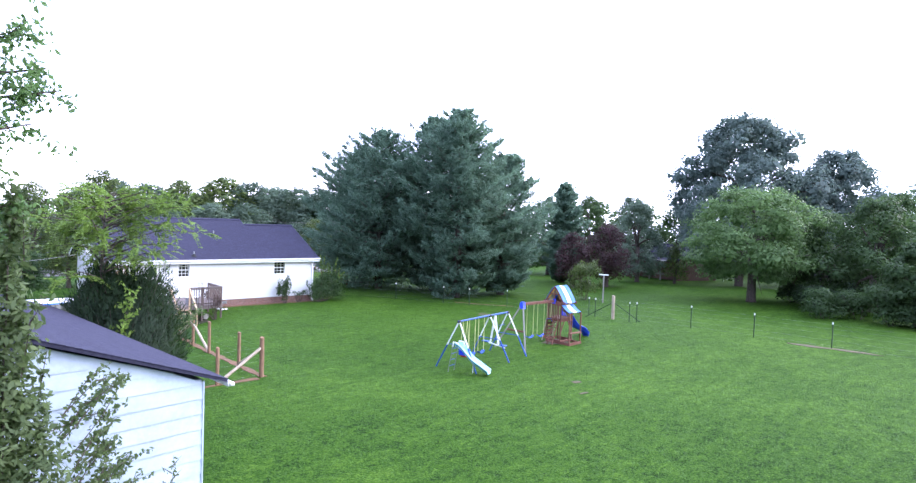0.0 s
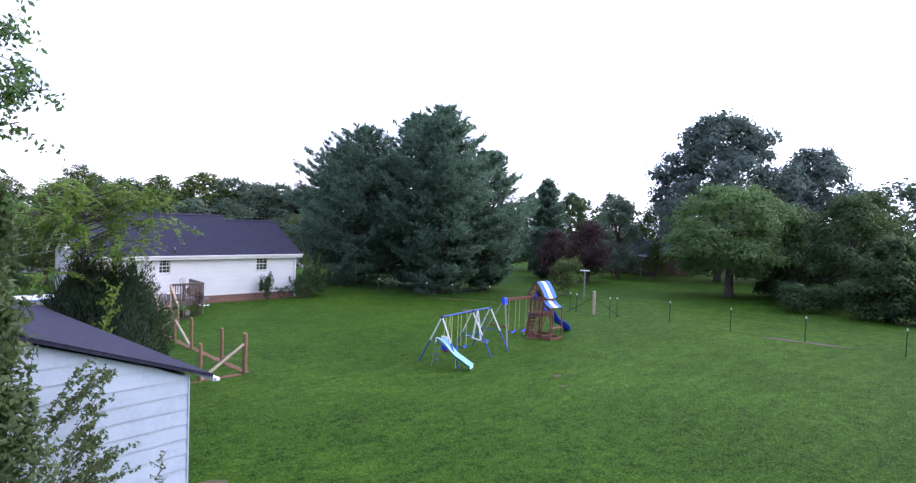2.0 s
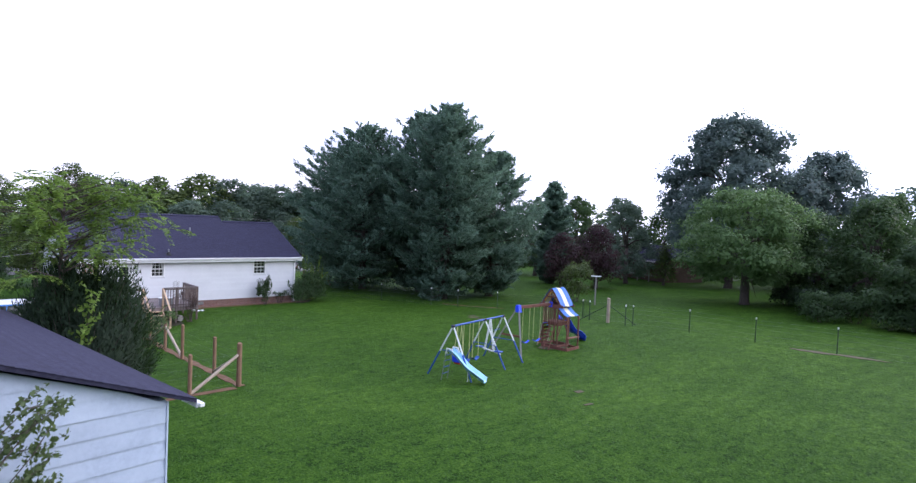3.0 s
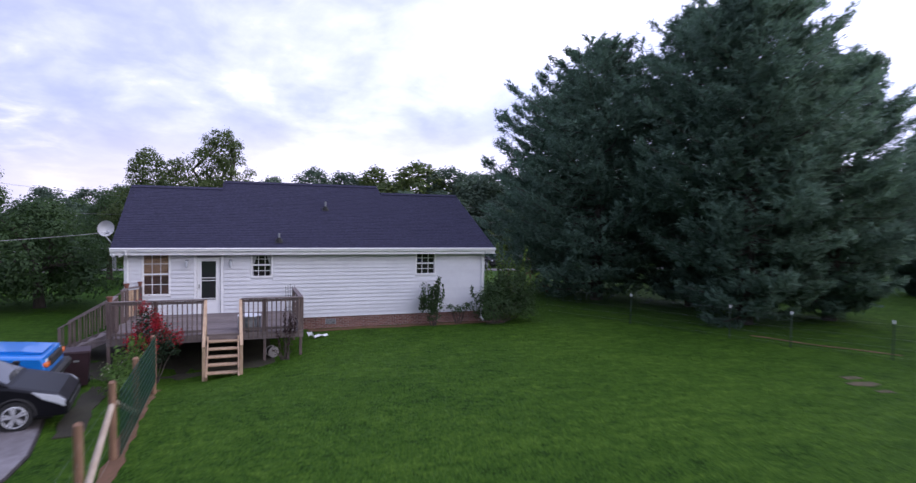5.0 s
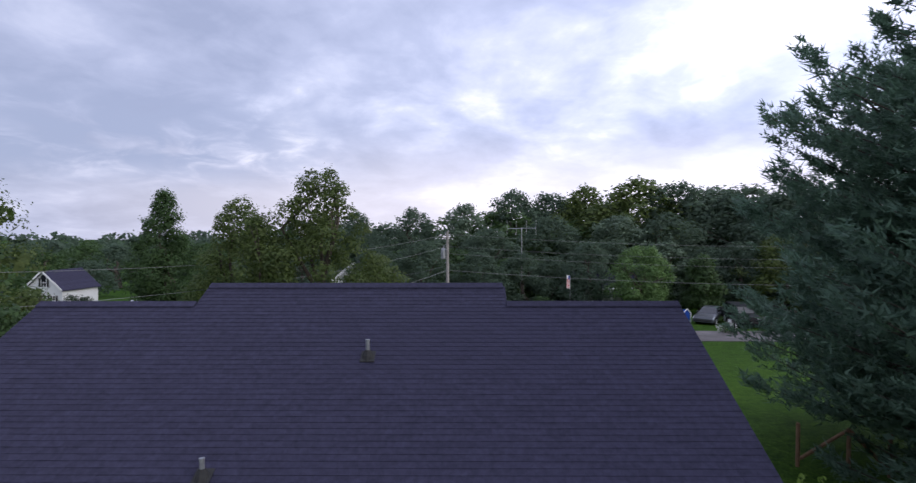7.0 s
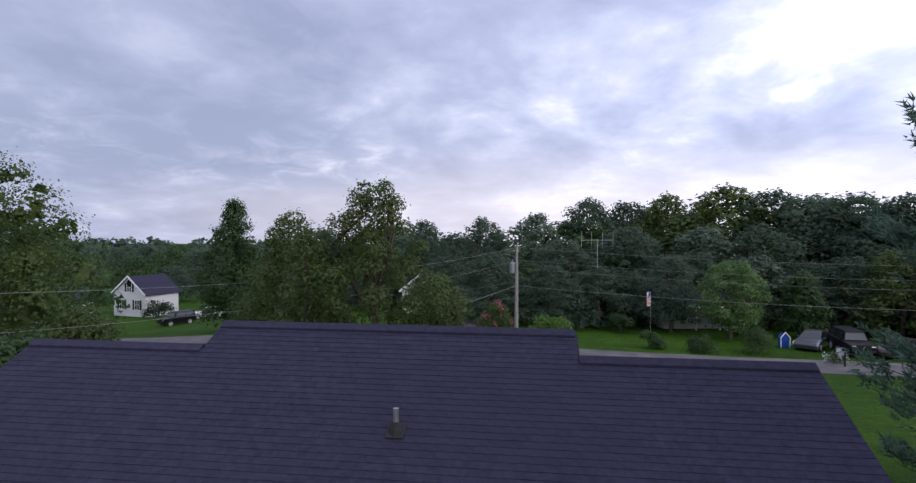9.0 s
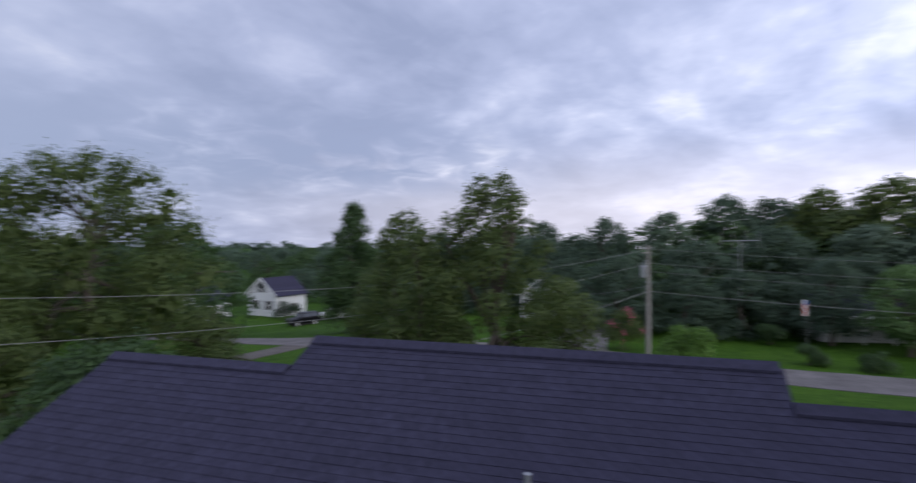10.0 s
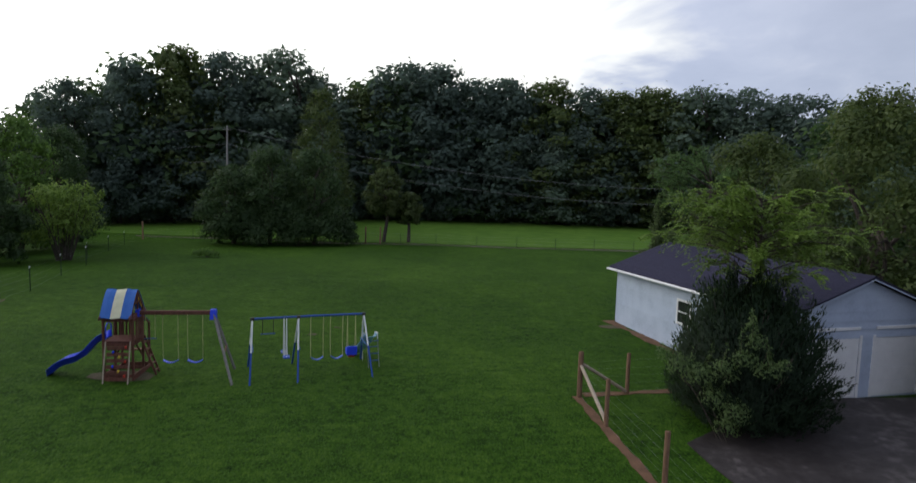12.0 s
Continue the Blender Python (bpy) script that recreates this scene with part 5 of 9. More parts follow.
# canvas roof, ridge along x, with three stripes a side
for s in (-1, 1):
    for j, (a, b, mat) in enumerate(((-0.66, -0.22, TARP_BLUE), (-0.22, 0.22, TARP_PALE), (0.22, 0.66, TARP_BLUE))):
        rows = []
        for i in range(7):
            u = i / 6
            rows.append([(x, s * (0.02 + 0.88 * u), 3.02 - 0.86 * u ** 1.35 - 0.02 * math.sin(x * 9)) for x in (a, (a + b) / 2, b)])
        part("canopy", Shape().sheet(rows if s > 0 else rows[::-1], 0.012), mat, tower, "faded striped canvas")
for sx in (-1, 1):
    x = sx * 0.63
    for s in (-1, 1):
        part("gable_trim", Shape().beam((x, 0, 2.98), (x, s * 0.88, 2.14), 0.03, 0.09, 0.004), CEDAR, tower)
        part("sunburst", Shape().beam((x * 0.94, s * 0.06, 2.88), (x * 0.94, s * 0.70, 2.28), 0.02, 0.15, 0.004), YELLOW, tower, "yellow plastic gable strip")
    part("gable_bar", Shape().beam((x, -1.02, 2.16), (x, 1.02, 2.16), 0.035, 0.13, 0.004), CEDAR, tower)
    part("king_post", Shape().beam((x, 0, 2.20), (x, 0, 2.95), 0.04, 0.06, 0.004), CEDAR, tower)
    part("gable_bar", Shape().beam((x, -0.4, 2.58), (x, 0.4, 2.58), 0.03, 0.07, 0.004), CEDAR, tower)
# lower awning on the field side
for j, (a, b, mat) in enumerate(((-0.66, -0.22, TARP_BLUE), (-0.22, 0.22, TARP_PALE), (0.22, 0.66, TARP_BLUE))):
    rows = [[(x, -R - 0.08 - 0.70 * u, 2.06 - 0.34 * u - 0.05 * math.sin(u * 3.1)) for x in (a, (a + b) / 2, b)] for u in (0, 0.25, 0.5, 0.75, 1.0)]
    part("awning", Shape().sheet(rows[::-1], 0.012), mat, tower, "faded striped canvas")
for sx in (-1, 1):
    part("awning_post", Shape().box(sx * R - 0.04, sx * R + 0.04, -R - 0.85, -R - 0.77, -0.1, 1.66, 0.005), CEDAR, tower)
    part("awning_side", Shape().beam((sx * R, -R - 0.05, 1.98), (sx * R, -R - 0.80, 1.62), 0.03, 0.08, 0.004), CEDAR, tower)
part("bench", Shape().box(-R, R, -R - 0.95, -R - 0.70, 0.62, 0.66, 0.005), CEDAR, tower)
part("sandbox_board", Shape().box(-R - 0.05, R + 0.05, -R - 0.90, -R - 0.86, -0.05, 0.16, 0.005), CEDAR, tower)
# ladder on the swing side and climbing wall towards the house
for s in (-0.22, 0.22):
    part("ladder_side", Shape().beam((-R - 0.75, s - 0.3, 0.0), (-R - 0.10, s - 0.3, 1.32), 0.04, 0.09, 0.005), CEDAR, tower)
for i in range(5):
    u = (i + 0.6) / 5.4
    x = -R - 0.75 + 0.65 * u
    part("ladder_rung", Shape().box(x - 0.05, x + 0.05, -0.50, -0.10, 1.32 * u - 0.018, 1.32 * u + 0.018, 0.004), CEDAR, tower)
for i in range(6):
    z = 0.12 + i * 0.20
    part("climbing_board", Shape().beam((-0.50, R + 0.10 + (1.3 - z) * 0.28, z), (0.42, R + 0.10 + (1.3 - z) * 0.28, z), 0.025, 0.12, 0.004), CEDAR, tower)
for i in range(7):
    x, z = -0.38 + 0.26 * (i % 3), 0.22 + 0.155 * i
    part("climbing_hold", Shape().tube([(x, R + 0.11 + (1.3 - z) * 0.28, z), (x, R + 0.17 + (1.3 - z) * 0.28, z)], [0.06, 0.03], 8), (RED_PLASTIC, YELLOW, BLUE_PLASTIC)[i % 3], tower)
for s in (-0.55, 0.5):
    part("climbing_leg", Shape().beam((s, R + 0.50, -0.05), (s, R + 0.08, 1.34), 0.05, 0.06, 0.005), BRACE, tower)
# wavy slide towards the far fence
prof = []
for i in range(15):
    u = i / 14
    prof.append((R + 0.02 + 2.55 * u, 1.22 * (1 - u) + 0.10 + 0.13 * math.sin(u * 9.0 + 0.4) * (1 - 0.6 * u)))
rows = [[(x, y, z + (0.20 if abs(y) > 0.30 else 0.0)) for y in (-0.36, -0.33, -0.27, 0.0, 0.27, 0.33, 0.36)] for x, z in prof]
part("slide", Shape().sheet(rows[::-1], 0.03), BLUE_PLASTIC, tower, "glossy blue plastic slide", smooth=True)
part("scoop_hood", Shape().tube([(R + 0.03, -0.30, 1.34), (R + 0.03, -0.30, 1.75), (R + 0.03, 0, 1.92), (R + 0.03, 0.30, 1.75), (R + 0.03, 0.30, 1.34)], 0.03, 6), BLUE_PLASTIC, tower)
# swing beam
bx = -2.72 / 0.68
part("swing_beam", Shape().box(bx, -R - 0.02, -0.065, 0.065, 2.14, 2.28, 0.008), CEDAR, tower)
part("beam_bracket", Shape().prism([(-0.19, 1.98), (0.19, 1.98), (0.10, 2.32), (-0.10, 2.32)], "x", bx - 0.12, bx + 0.14), BLUE_PLASTIC, tower, "blue plastic corner bracket")
part("beam_bracket", Shape().prism([(-0.13, 2.08), (0.13, 2.08), (0.08, 2.32), (-0.08, 2.32)], "x", -R - 0.12, -R + 0.06), BLUE_PLASTIC, tower)
for s in (-1, 1):
    part("swing_leg", Shape().beam((bx - 0.02, s * 0.08, 2.16), (bx - (1.10 if s > 0 else 0.70), s * (1.40 if s > 0 else 1.05), -0.05), 0.10, 0.09, 0.006), POLE, tower, "greyed timber leg")
part("leg_tie", Shape().beam((bx - 0.42, -0.62, 0.9), (bx - 0.64, 0.82, 0.9), 0.05, 0.09, 0.005), CEDAR, tower)


def seat_swing(owner, x0, x1, y, top, low, mat_rope, mat_seat):
    for x in (x0, x1):
        part("rope", Shape().tube([(x, y, top), (x + 0.01, y + 0.01, (top + low) / 2), (x, y, low)], 0.013, 5), mat_rope, owner, "yellowish coated chain")
    pts = [(x0 + (x1 - x0) * i / 8, y, low - 0.10 * math.sin(math.pi * i / 8)) for i in range(9)]
    rows = [[(x, y - 0.08, z) for x, _, z in pts], [(x, y + 0.08, z) for x, _, z in pts]]
    part("swing_seat", Shape().sheet(rows, 0.018), mat_seat, owner, "blue sling seat")


seat_swing(tower, bx + 0.50, bx + 1.18, 0, 2.14, 0.55, CHAIN, BLUE_PLASTIC)
seat_swing(tower, bx + 1.60, bx + 2.28, 0, 2.14, 0.55, CHAIN, BLUE_PLASTIC)
for x in (bx + 2.62, bx + 3.02):
    part("rope", Shape().tube([(x, 0, 2.14), (x, 0, 1.30)], 0.013, 5), CHAIN, tower)
part("trapeze_bar", Shape().tube([(bx + 2.55, 0, 1.30), (bx + 3.09, 0, 1.30)], 0.018, 6), BLUE, tower)

# ---- metal swing set ----
a, b = Vector((8.26, -23.09, 0)), Vector((11.85, -22.30, 0))
swing_turn = math.degrees(math.atan2(b.y - a.y, b.x - a.x))
SW = (b - a).length
swings = thing("swing_set", "blue and white metal swing set with slide on lawn", "swing set", "", (a.x, a.y, gz(a.x, a.y)), swing_turn)
TOP = 1.93
part("top_bar", Shape().tube([(-0.06, 0, TOP), (SW * 0.5, 0, TOP + 0.01), (SW + 0.06, 0, TOP)], 0.035, 10), BLUE, swings)
for x in (0.0, SW * 0.60, SW):
    for s in (-1, 1):
        topp, foot = Vector((x, s * 0.02, TOP - 0.02)), Vector((x + (0.12 if x > 0 else -0.12), s * 1.02, -0.04))
        mid = topp.lerp(foot, 0.50)
        part("leg", Shape().tube([topp, mid], 0.030, 8), WHITE_PAINT, swings, "white enamel upper leg")
        part("leg", Shape().tube([mid, foot], 0.030, 8), BLUE, swings, "blue enamel lower leg")
    part("leg_brace", Shape().tube([(x, -0.52, TOP * 0.50), (x, 0.52, TOP * 0.50)], 0.016, 6), BLUE, swings)
    part("joint", Shape().box(x - 0.06, x + 0.06, -0.06, 0.06, TOP - 0.06, TOP + 0.045, 0.012), DARK_METAL, swings)
for x0 in (0.72, 1.38):
    seat_swing(swings, x0, x0 + 0.42, 0, TOP - 0.02, 0.52, CHAIN, BLUE)
# bucket seat
for x in (0.28, 0.56):
    for s in (-0.12, 0.12):
        part("rope", Shape().tube([(x, 0, TOP - 0.02), (x, s, 0.72)], 0.011, 5), CHAIN, swings)
part("bucket_seat", Shape().box(0.24, 0.60, -0.17, 0.17, 0.52, 0.58, 0.02).box(0.24, 0.60, 0.13, 0.17, 0.58, 0.84, 0.015).box(0.24, 0.28, -0.17, 0.13, 0.58, 0.74, 0.012).box(0.56, 0.60, -0.17, 0.13, 0.58, 0.74, 0.012).box(0.28, 0.56, -0.17, -0.13, 0.58, 0.72, 0.012), BLUE_PLASTIC, swings, "blue moulded toddler seat")
part("bucket_base", Shape().box(0.30, 0.54, -0.12, 0.12, 0.44, 0.52, 0.02), RED_PLASTIC, swings)
# glider hung at the far end
for x in (SW - 0.32, SW - 0.66):
    part("rope", Shape().tube([(x, 0, TOP - 0.02), (x, 0, 1.42)], 0.011, 5), DARK_METAL, swings)
part("trapeze_bar", Shape().tube([(SW - 0.72, 0, 1.41), (SW - 0.26, 0, 1.41)], 0.015, 6), BLUE, swings)
for x in (SW - 1.00, SW - 1.08):
    for s in (-0.22, 0.22):
        part("glider_bar", Shape().tube([(x, 0, TOP - 0.02), (x, s, 0.62)], 0.018, 6), WHITE_PAINT, swings)
part("glider_beam", Shape().tube([(SW - 1.04, -0.55, 0.55), (SW - 1.04, 0.55, 0.72)], 0.028, 8), WHITE_PAINT, swings)
for s in (-0.45, 0.45):
    part("glider_seat", Shape().box(SW - 1.15, SW - 0.93, s - 0.16, s + 0.16, 0.66 + 0.08 * s, 0.70 + 0.08 * s, 0.015), BLUE, swings)
# slide with ladder
for s in (-0.19, 0.19):
    part("ladder_rail", Shape().tube([(-0.38 + s, 0.05, -0.02), (-0.34 + s, -0.10, 1.0)], 0.013, 6), GREY_METAL, swings)
    part("hand_loop", Shape().tube([(-0.34 + s, -0.08, 0.98), (-0.33 + s, -0.12, 1.15), (-0.32 + s, -0.24, 1.19), (-0.30 + s, -0.34, 1.12), (-0.30 + s, -0.36, 1.0)], 0.016, 6), WHITE_PAINT, swings, "white hand loop")
for z in (0.24, 0.48, 0.72, 0.92):
    part("ladder_step", Shape().tube([(-0.56, 0.04 - 0.12 * z, z), (-0.17, 0.04 - 0.12 * z, z)], 0.013, 6), BLUE, swings)
prof = []
for i in range(17):
    u = i / 16
    prof.append((-0.34 + 0.30 * u, -0.18 - 1.36 * u, 0.94 * (1 - u) ** 1.15 + 0.12 + 0.07 * math.sin(u * 8.5) * (1 - u)))
rows = []
for x, y, z in prof:
    rows.append([(x + c * 0.96, y + c * 0.26, z + h) for c, h in ((-0.23, 0.12), (-0.21, 0.12), (-0.17, 0.0), (0.0, -0.01), (0.17, 0.0), (0.21, 0.12), (0.23, 0.12))])
part("slide", Shape().sheet(rows, 0.025), SKY_PLASTIC, swings, "light blue plastic slide", smooth=True)
for s in (-0.20, 0.20):
    part("slide_grip", Shape().tube([(-0.33 + s, -0.14, 1.02), (-0.34 + s, -0.12, 1.20), (-0.28 + s, -0.32, 1.18), (-0.26 + s, -0.42, 0.95)], 0.016, 6), WHITE_PAINT, swings)
part("slide_strut", Shape().tube([(-0.16, -0.85, -0.02), (-0.16, -0.85, 0.50)], 0.015, 6), WHITE_PAINT, swings)

# ---- fences ----
def wood_post(x, y, top, r=0.065, wood=POST, look_="round brown wooden fence post set in the lawn"):
    z = gz(x, y)
    ob = thing("fence_post", look_, "fence post", "wooden fence posts", (x, y, z))
    h = top - z
    part("post", Shape().tube([(0, 0, -0.3), (0.004, 0, h * 0.5), (0, 0.005, h - 0.012), (0, 0, h)], [r, r * 0.97, r * 0.95, r * 0.82], 10), wood, ob)
    return ob


CORNERS = {"A": (1.49, -19.85, 1.84), "B": (-0.20, -20.1, 1.70), "C": (1.47, -17.7, 1.68), "D": (1.45, -14.33, 1.60), "E": (1.50, -12.0, 1.56), "F": (1.62, -6.95, 1.36), "G": (1.56, -9.6, 1.42)}
for k, v in CORNERS.items():
    wood_post(*v, 0.085 if k == "A" else 0.065)
for (p, z0), (q, z1), mat in ((("A", 1.45), ("B", 0.45), BRACE), (("A", 1.40), ("C", 0.45), BRACE), (("E", 1.15), ("D", 0.30), BRACE), (("E", 1.2), ("G", 0.25), BRACE)):
    x0, y0, _ = CORNERS[p]
    x1, y1, _ = CORNERS[q]
    d = Vector((x1 - x0, y1 - y0, 0)).normalized() * 0.05
    br = thing("fence_brace", "diagonal pale timber brace between fence posts" if mat is BRACE else "diagonal brown timber brace between fence posts", "fence brace", "fence braces", (x0 + d.x, y0 + d.y, z0))
    part("brace", Shape().tube([(0, 0, 0), (x1 - x0 - 2 * d.x, y1 - y0 - 2 * d.y, z1 - z0)], [0.052, 0.058], 8), mat, br)
corner = [(19.3, 8.9), (20.5, 8.4), (21.5, 8.1)]
for x, y in corner:
    wood_post(x, y, gz(x, y) + 1.32, 0.06)
for x, y in (corner[0], corner[2]):
    x0, y0 = corner[1]
    br = thing("fence_brace", "diagonal brown timber brace between fence posts", "fence brace", "fence braces", (x0, y0, gz(x0, y0) + 1.25))
    part("brace", Shape().tube([(0.05 * (x - x0), 0.05 * (y - y0), 0), (0.95 * (x - x0), 0.95 * (y - y0), -1.0)], [0.05, 0.055], 8), POST, br)
draped("fence_dirt", strip(along((-1.9, -20.2), (1.3, -20.0), 0.35), 0.28, 4, 0.06, 8), DIRT, "bare reddish dirt strip under the fence", "dirt", 0.012)
draped("fence_dirt", strip(along((1.55, -19.9), (1.55, -6.0), 0.22), 0.27, 4, 0.05, 9), DIRT, "bare reddish dirt strip under the fence", "dirt", 0.013)


def wire_run(points, heights, label, mat=GREY_METAL, r=0.0015, upright=0.0, name="wire_fence"):
    """Level wires through fence posts, as one fence."""
    ob = thing(name, label, "wire fence", "", (points[0][0], points[0][1], gz(*points[0])))
    o = Vector((points[0][0], points[0][1], gz(*points[0])))
    for h in heights:
        part("wire", Shape().tube([Vector((x, y, gz(x, y) + h)) - o for x, y in points], r, 4, False), mat, ob)
    if upright:
        s = Shape()
        for (x0, y0), (x1, y1) in zip(points, points[1:]):
            n = max(1, int(math.hypot(x1 - x0, y1 - y0) / upright))
            for i in range(n):
                x, y = x0 + (x1 - x0) * i / n, y0 + (y1 - y0) * i / n
                s.tube([Vector((x, y, gz(x, y) + heights[0])) - o, Vector((x, y, gz(x, y) + heights[-1])) - o], r, 3, False)
        tagged(part("mesh_wire", s, mat, ob), kind="stuff")
    return ob


wire_run([(-3.4, -20.4), (-1.8, -20.2), (-0.18, -20.1), (1.52, -19.85), (1.5, -17.7), (1.47, -14.3), (1.5, -12.0)], [0.1, 0.35, 0.6, 0.85, 1.1], "thin galvanised wire fence between wooden posts", r=0.001)
mesh = thing("mesh_fence", "dark green plastic mesh between fence posts", "fence", "", (1.56, -12.0, gz(1.56, -12)))
s = Shape()
for k in range(10):
    z = 0.06 + k * 0.13
    s.tube([(0.06, 0.0, z + 0.0), (0.10, 2.4, z), (0.11, 5.0, z - 0.03)], 0.008, 4, False)
for k in range(51):
    s.tube([(0.06 + 0.001 * k, k * 0.1, 0.04), (0.06 + 0.001 * k, k * 0.1, 1.24)], 0.007, 4, False)
part("mesh_net", s, GREEN_MESH, mesh)


def stake(x, y, h=1.28, white=True, group="steel fence stakes"):
    ob = thing("fence_stake", "dark green steel stake with white tip", "fence stake", group, (x, y, gz(x, y)), 0)
    part("stake", Shape().box(-0.022, 0.022, -0.006, 0.006, -0.2, h, 0.0).box(-0.005, 0.005, 0.006, 0.034, -0.2, h), GREEN_STAKE, ob)
    if white:
        part("tip", Shape().box(-0.025, 0.025, -0.010, 0.037, h - 0.10, h + 0.005, 0.004), WHITE_PAINT, ob, "white painted tip")
    return ob


SIDE = [(17.6, 1.2), (19.6, -2.6), (21.3, -6.4), (22.1, -8.4), (23.2, -11.2), (23.7, -15.0), (23.9, -19.6), (24.8, -24.2), (25.0, -27.6), (25.2, -31.2), (25.2, -35.3), (26.0, -40.1), (27.2, -46.0), (29.0, -50.3), (30.2, -57.0), (31.4, -63.5), (32.2, -70.5)]
for x, y in SIDE[1:6] + SIDE[7:16]:
    stake(x, y)
for x, y in ((23.9, -17.8), (23.75, -18.4), (23.7, -20.9), (24.0, -21.2)):
    stake(x, y, 1.2)
wood_post(23.9, -19.6, gz(23.9, -19.6) + 1.45, 0.10, wood=BRACE, look_="pale square-topped timber gate post on the lawn")
for dx, dy in ((-0.75, 1.5), (0.55, -1.6)):
    br = thing("fence_brace", "thin dark steel brace leaning on a wooden post", "fence brace", "fence braces", (23.9, -19.6, gz(23.9, -19.6) + 1.0))
    part("brace", Shape().tube([(dx * 0.06, dy * 0.06, 0), (dx, dy, -1.0)], 0.022, 6), GREEN_STAKE, br)
wire_run(SIDE, [0.12, 0.4, 0.7, 0.95, 1.15], "thin wire fence along the lawn's edge", upright=0.0)
wire_run(SIDE[:7], [0.05 + 0.15 * k for k in range(8)], "dark woven wire mesh fence before the pines", GREEN_STAKE, 0.0035, 0.16, "mesh_fence")
REAR = [(32.2, -70.5), (27.0, -70.2), (22.5, -69.8), (18.0, -69.6), (13.0, -69.4), (8.6, -69.0), (4.8, -68.0), (1.0, -67.2), (-3.3, -66.0), (-7.5, -65.0), (-11.5, -64.0), (-15.5, -63.2), (-19.5, -62.2), (-23.5, -61.2), (-28, -60.0), (-33, -59)]
for x, y in REAR[1:]:
    stake(x, y, 1.3, False, "field fence stakes")
for x, y in ((32.2, -70.5), (8.6, -69.2), (7.0, -68.9)):
    wood_post(x, y, gz(x, y) + 1.9, 0.09)
wire_run(REAR, [0.2, 0.55, 0.9, 1.2], "thin wire fence in front of the field", r=0.004)
draped("fence_dirt", strip(along((-3.5, -29.8), (-4.55, -21.5), 0.4), 0.42, 4, 0.16, 21), DIRT, "bare dirt strip along the garage wall", "dirt", 0.012)
draped("fence_dirt", strip(along((22.6, -6.2), (24.3, -10.8), 0.4), 0.16, 4, 0.08, 22), DIRT, "thin line of bare dirt under the wire fence", "dirt", 0.012)
for off in (0.0, 1.3):
    draped("field_track", strip(along((34, -73.5 - off), (-40, -60.5 - off), 2.0), 0.42, 2, 0.1, 12), GRAVEL, "pale gravel wheel track along the field fence", "track", 0.03)
draped("fence_dirt", strip(along((24.85, -29.3), (25.35, -33.3), 0.4), [0.12, 0.3, 0.5, 0.62, 0.5, 0.45, 0.5, 0.4, 0.3, 0.2, 0.1], 4, 0.12, 13), WORN, "bare dirt strip under the fence", "dirt", 0.012)
for x, y, w, s_ in ((15.8, -22.1, 1.9, 3), (-4.6, -30.4, 1.0, 5), (-3.1, -28.6, 1.0, 8), (9.4, -28.5, 0.34, 6), (10.4, -27.4, 0.3, 7), (19.6, -12.5, 0.5, 9), (19.2, -13.1, 0.8, 10), (18.9, -13.9, 0.4, 11)):
    draped("bare_patch", strip(along((x - w / 2, y + 0.1), (x + w / 2, y), 0.3), [w * 0.5 * math.sin(math.pi * (i + 0.7) / (int(w / 0.3) + 1.4)) + 0.1 for i in range(max(1, int(math.hypot(w, 0.1) / 0.3)) + 1)], 4, 0.08, s_), WORN, "worn bare dirt patch in the lawn", "dirt", 0.010)

bird = thing("bird_feeder_post", "pale wooden T-shaped post on the lawn", "post", "", (31.0, -13.8, gz(31.0, -13.8)), -55)
part("post", Shape().box(-0.05, 0.05, -0.05, 0.05, -0.2, 2.1, 0.006), POLE, bird)
part("crossbar", Shape().box(-0.36, 0.36, -0.05, 0.05, 2.1, 2.18, 0.006), WHITE_PAINT, bird)

draped("hay_field", [[(x, -74.5 + 0.17 * (34 - x) - k * 3.2) for x in range(60, -80, -4)] for k in range(12)], HAY, "pale yellow-green hay field before the woods", "field", 0.09)

# ---- trees near the lawn ----
for i, (x, y, h, r) in enumerate(((22.6, 4.5, 14.2, 5.8), (26.3, 1.2, 15.6, 5.4), (24.6, -4.0, 15.3, 5.2), (29.5, -4.2, 12.2, 4.6), (24.0, 9.6, 12.6, 6.2))):
    pine_tree("pine_tree", "tall dense blue-green pine beside the lawn", (x, y, gz(x, y)), h, r, 40 + i, "pines by the lawn", 1.4 if y > 9 else 0.9 if y > 4 else 0.6, skirt=0.9 if y > 4 else 0.52)


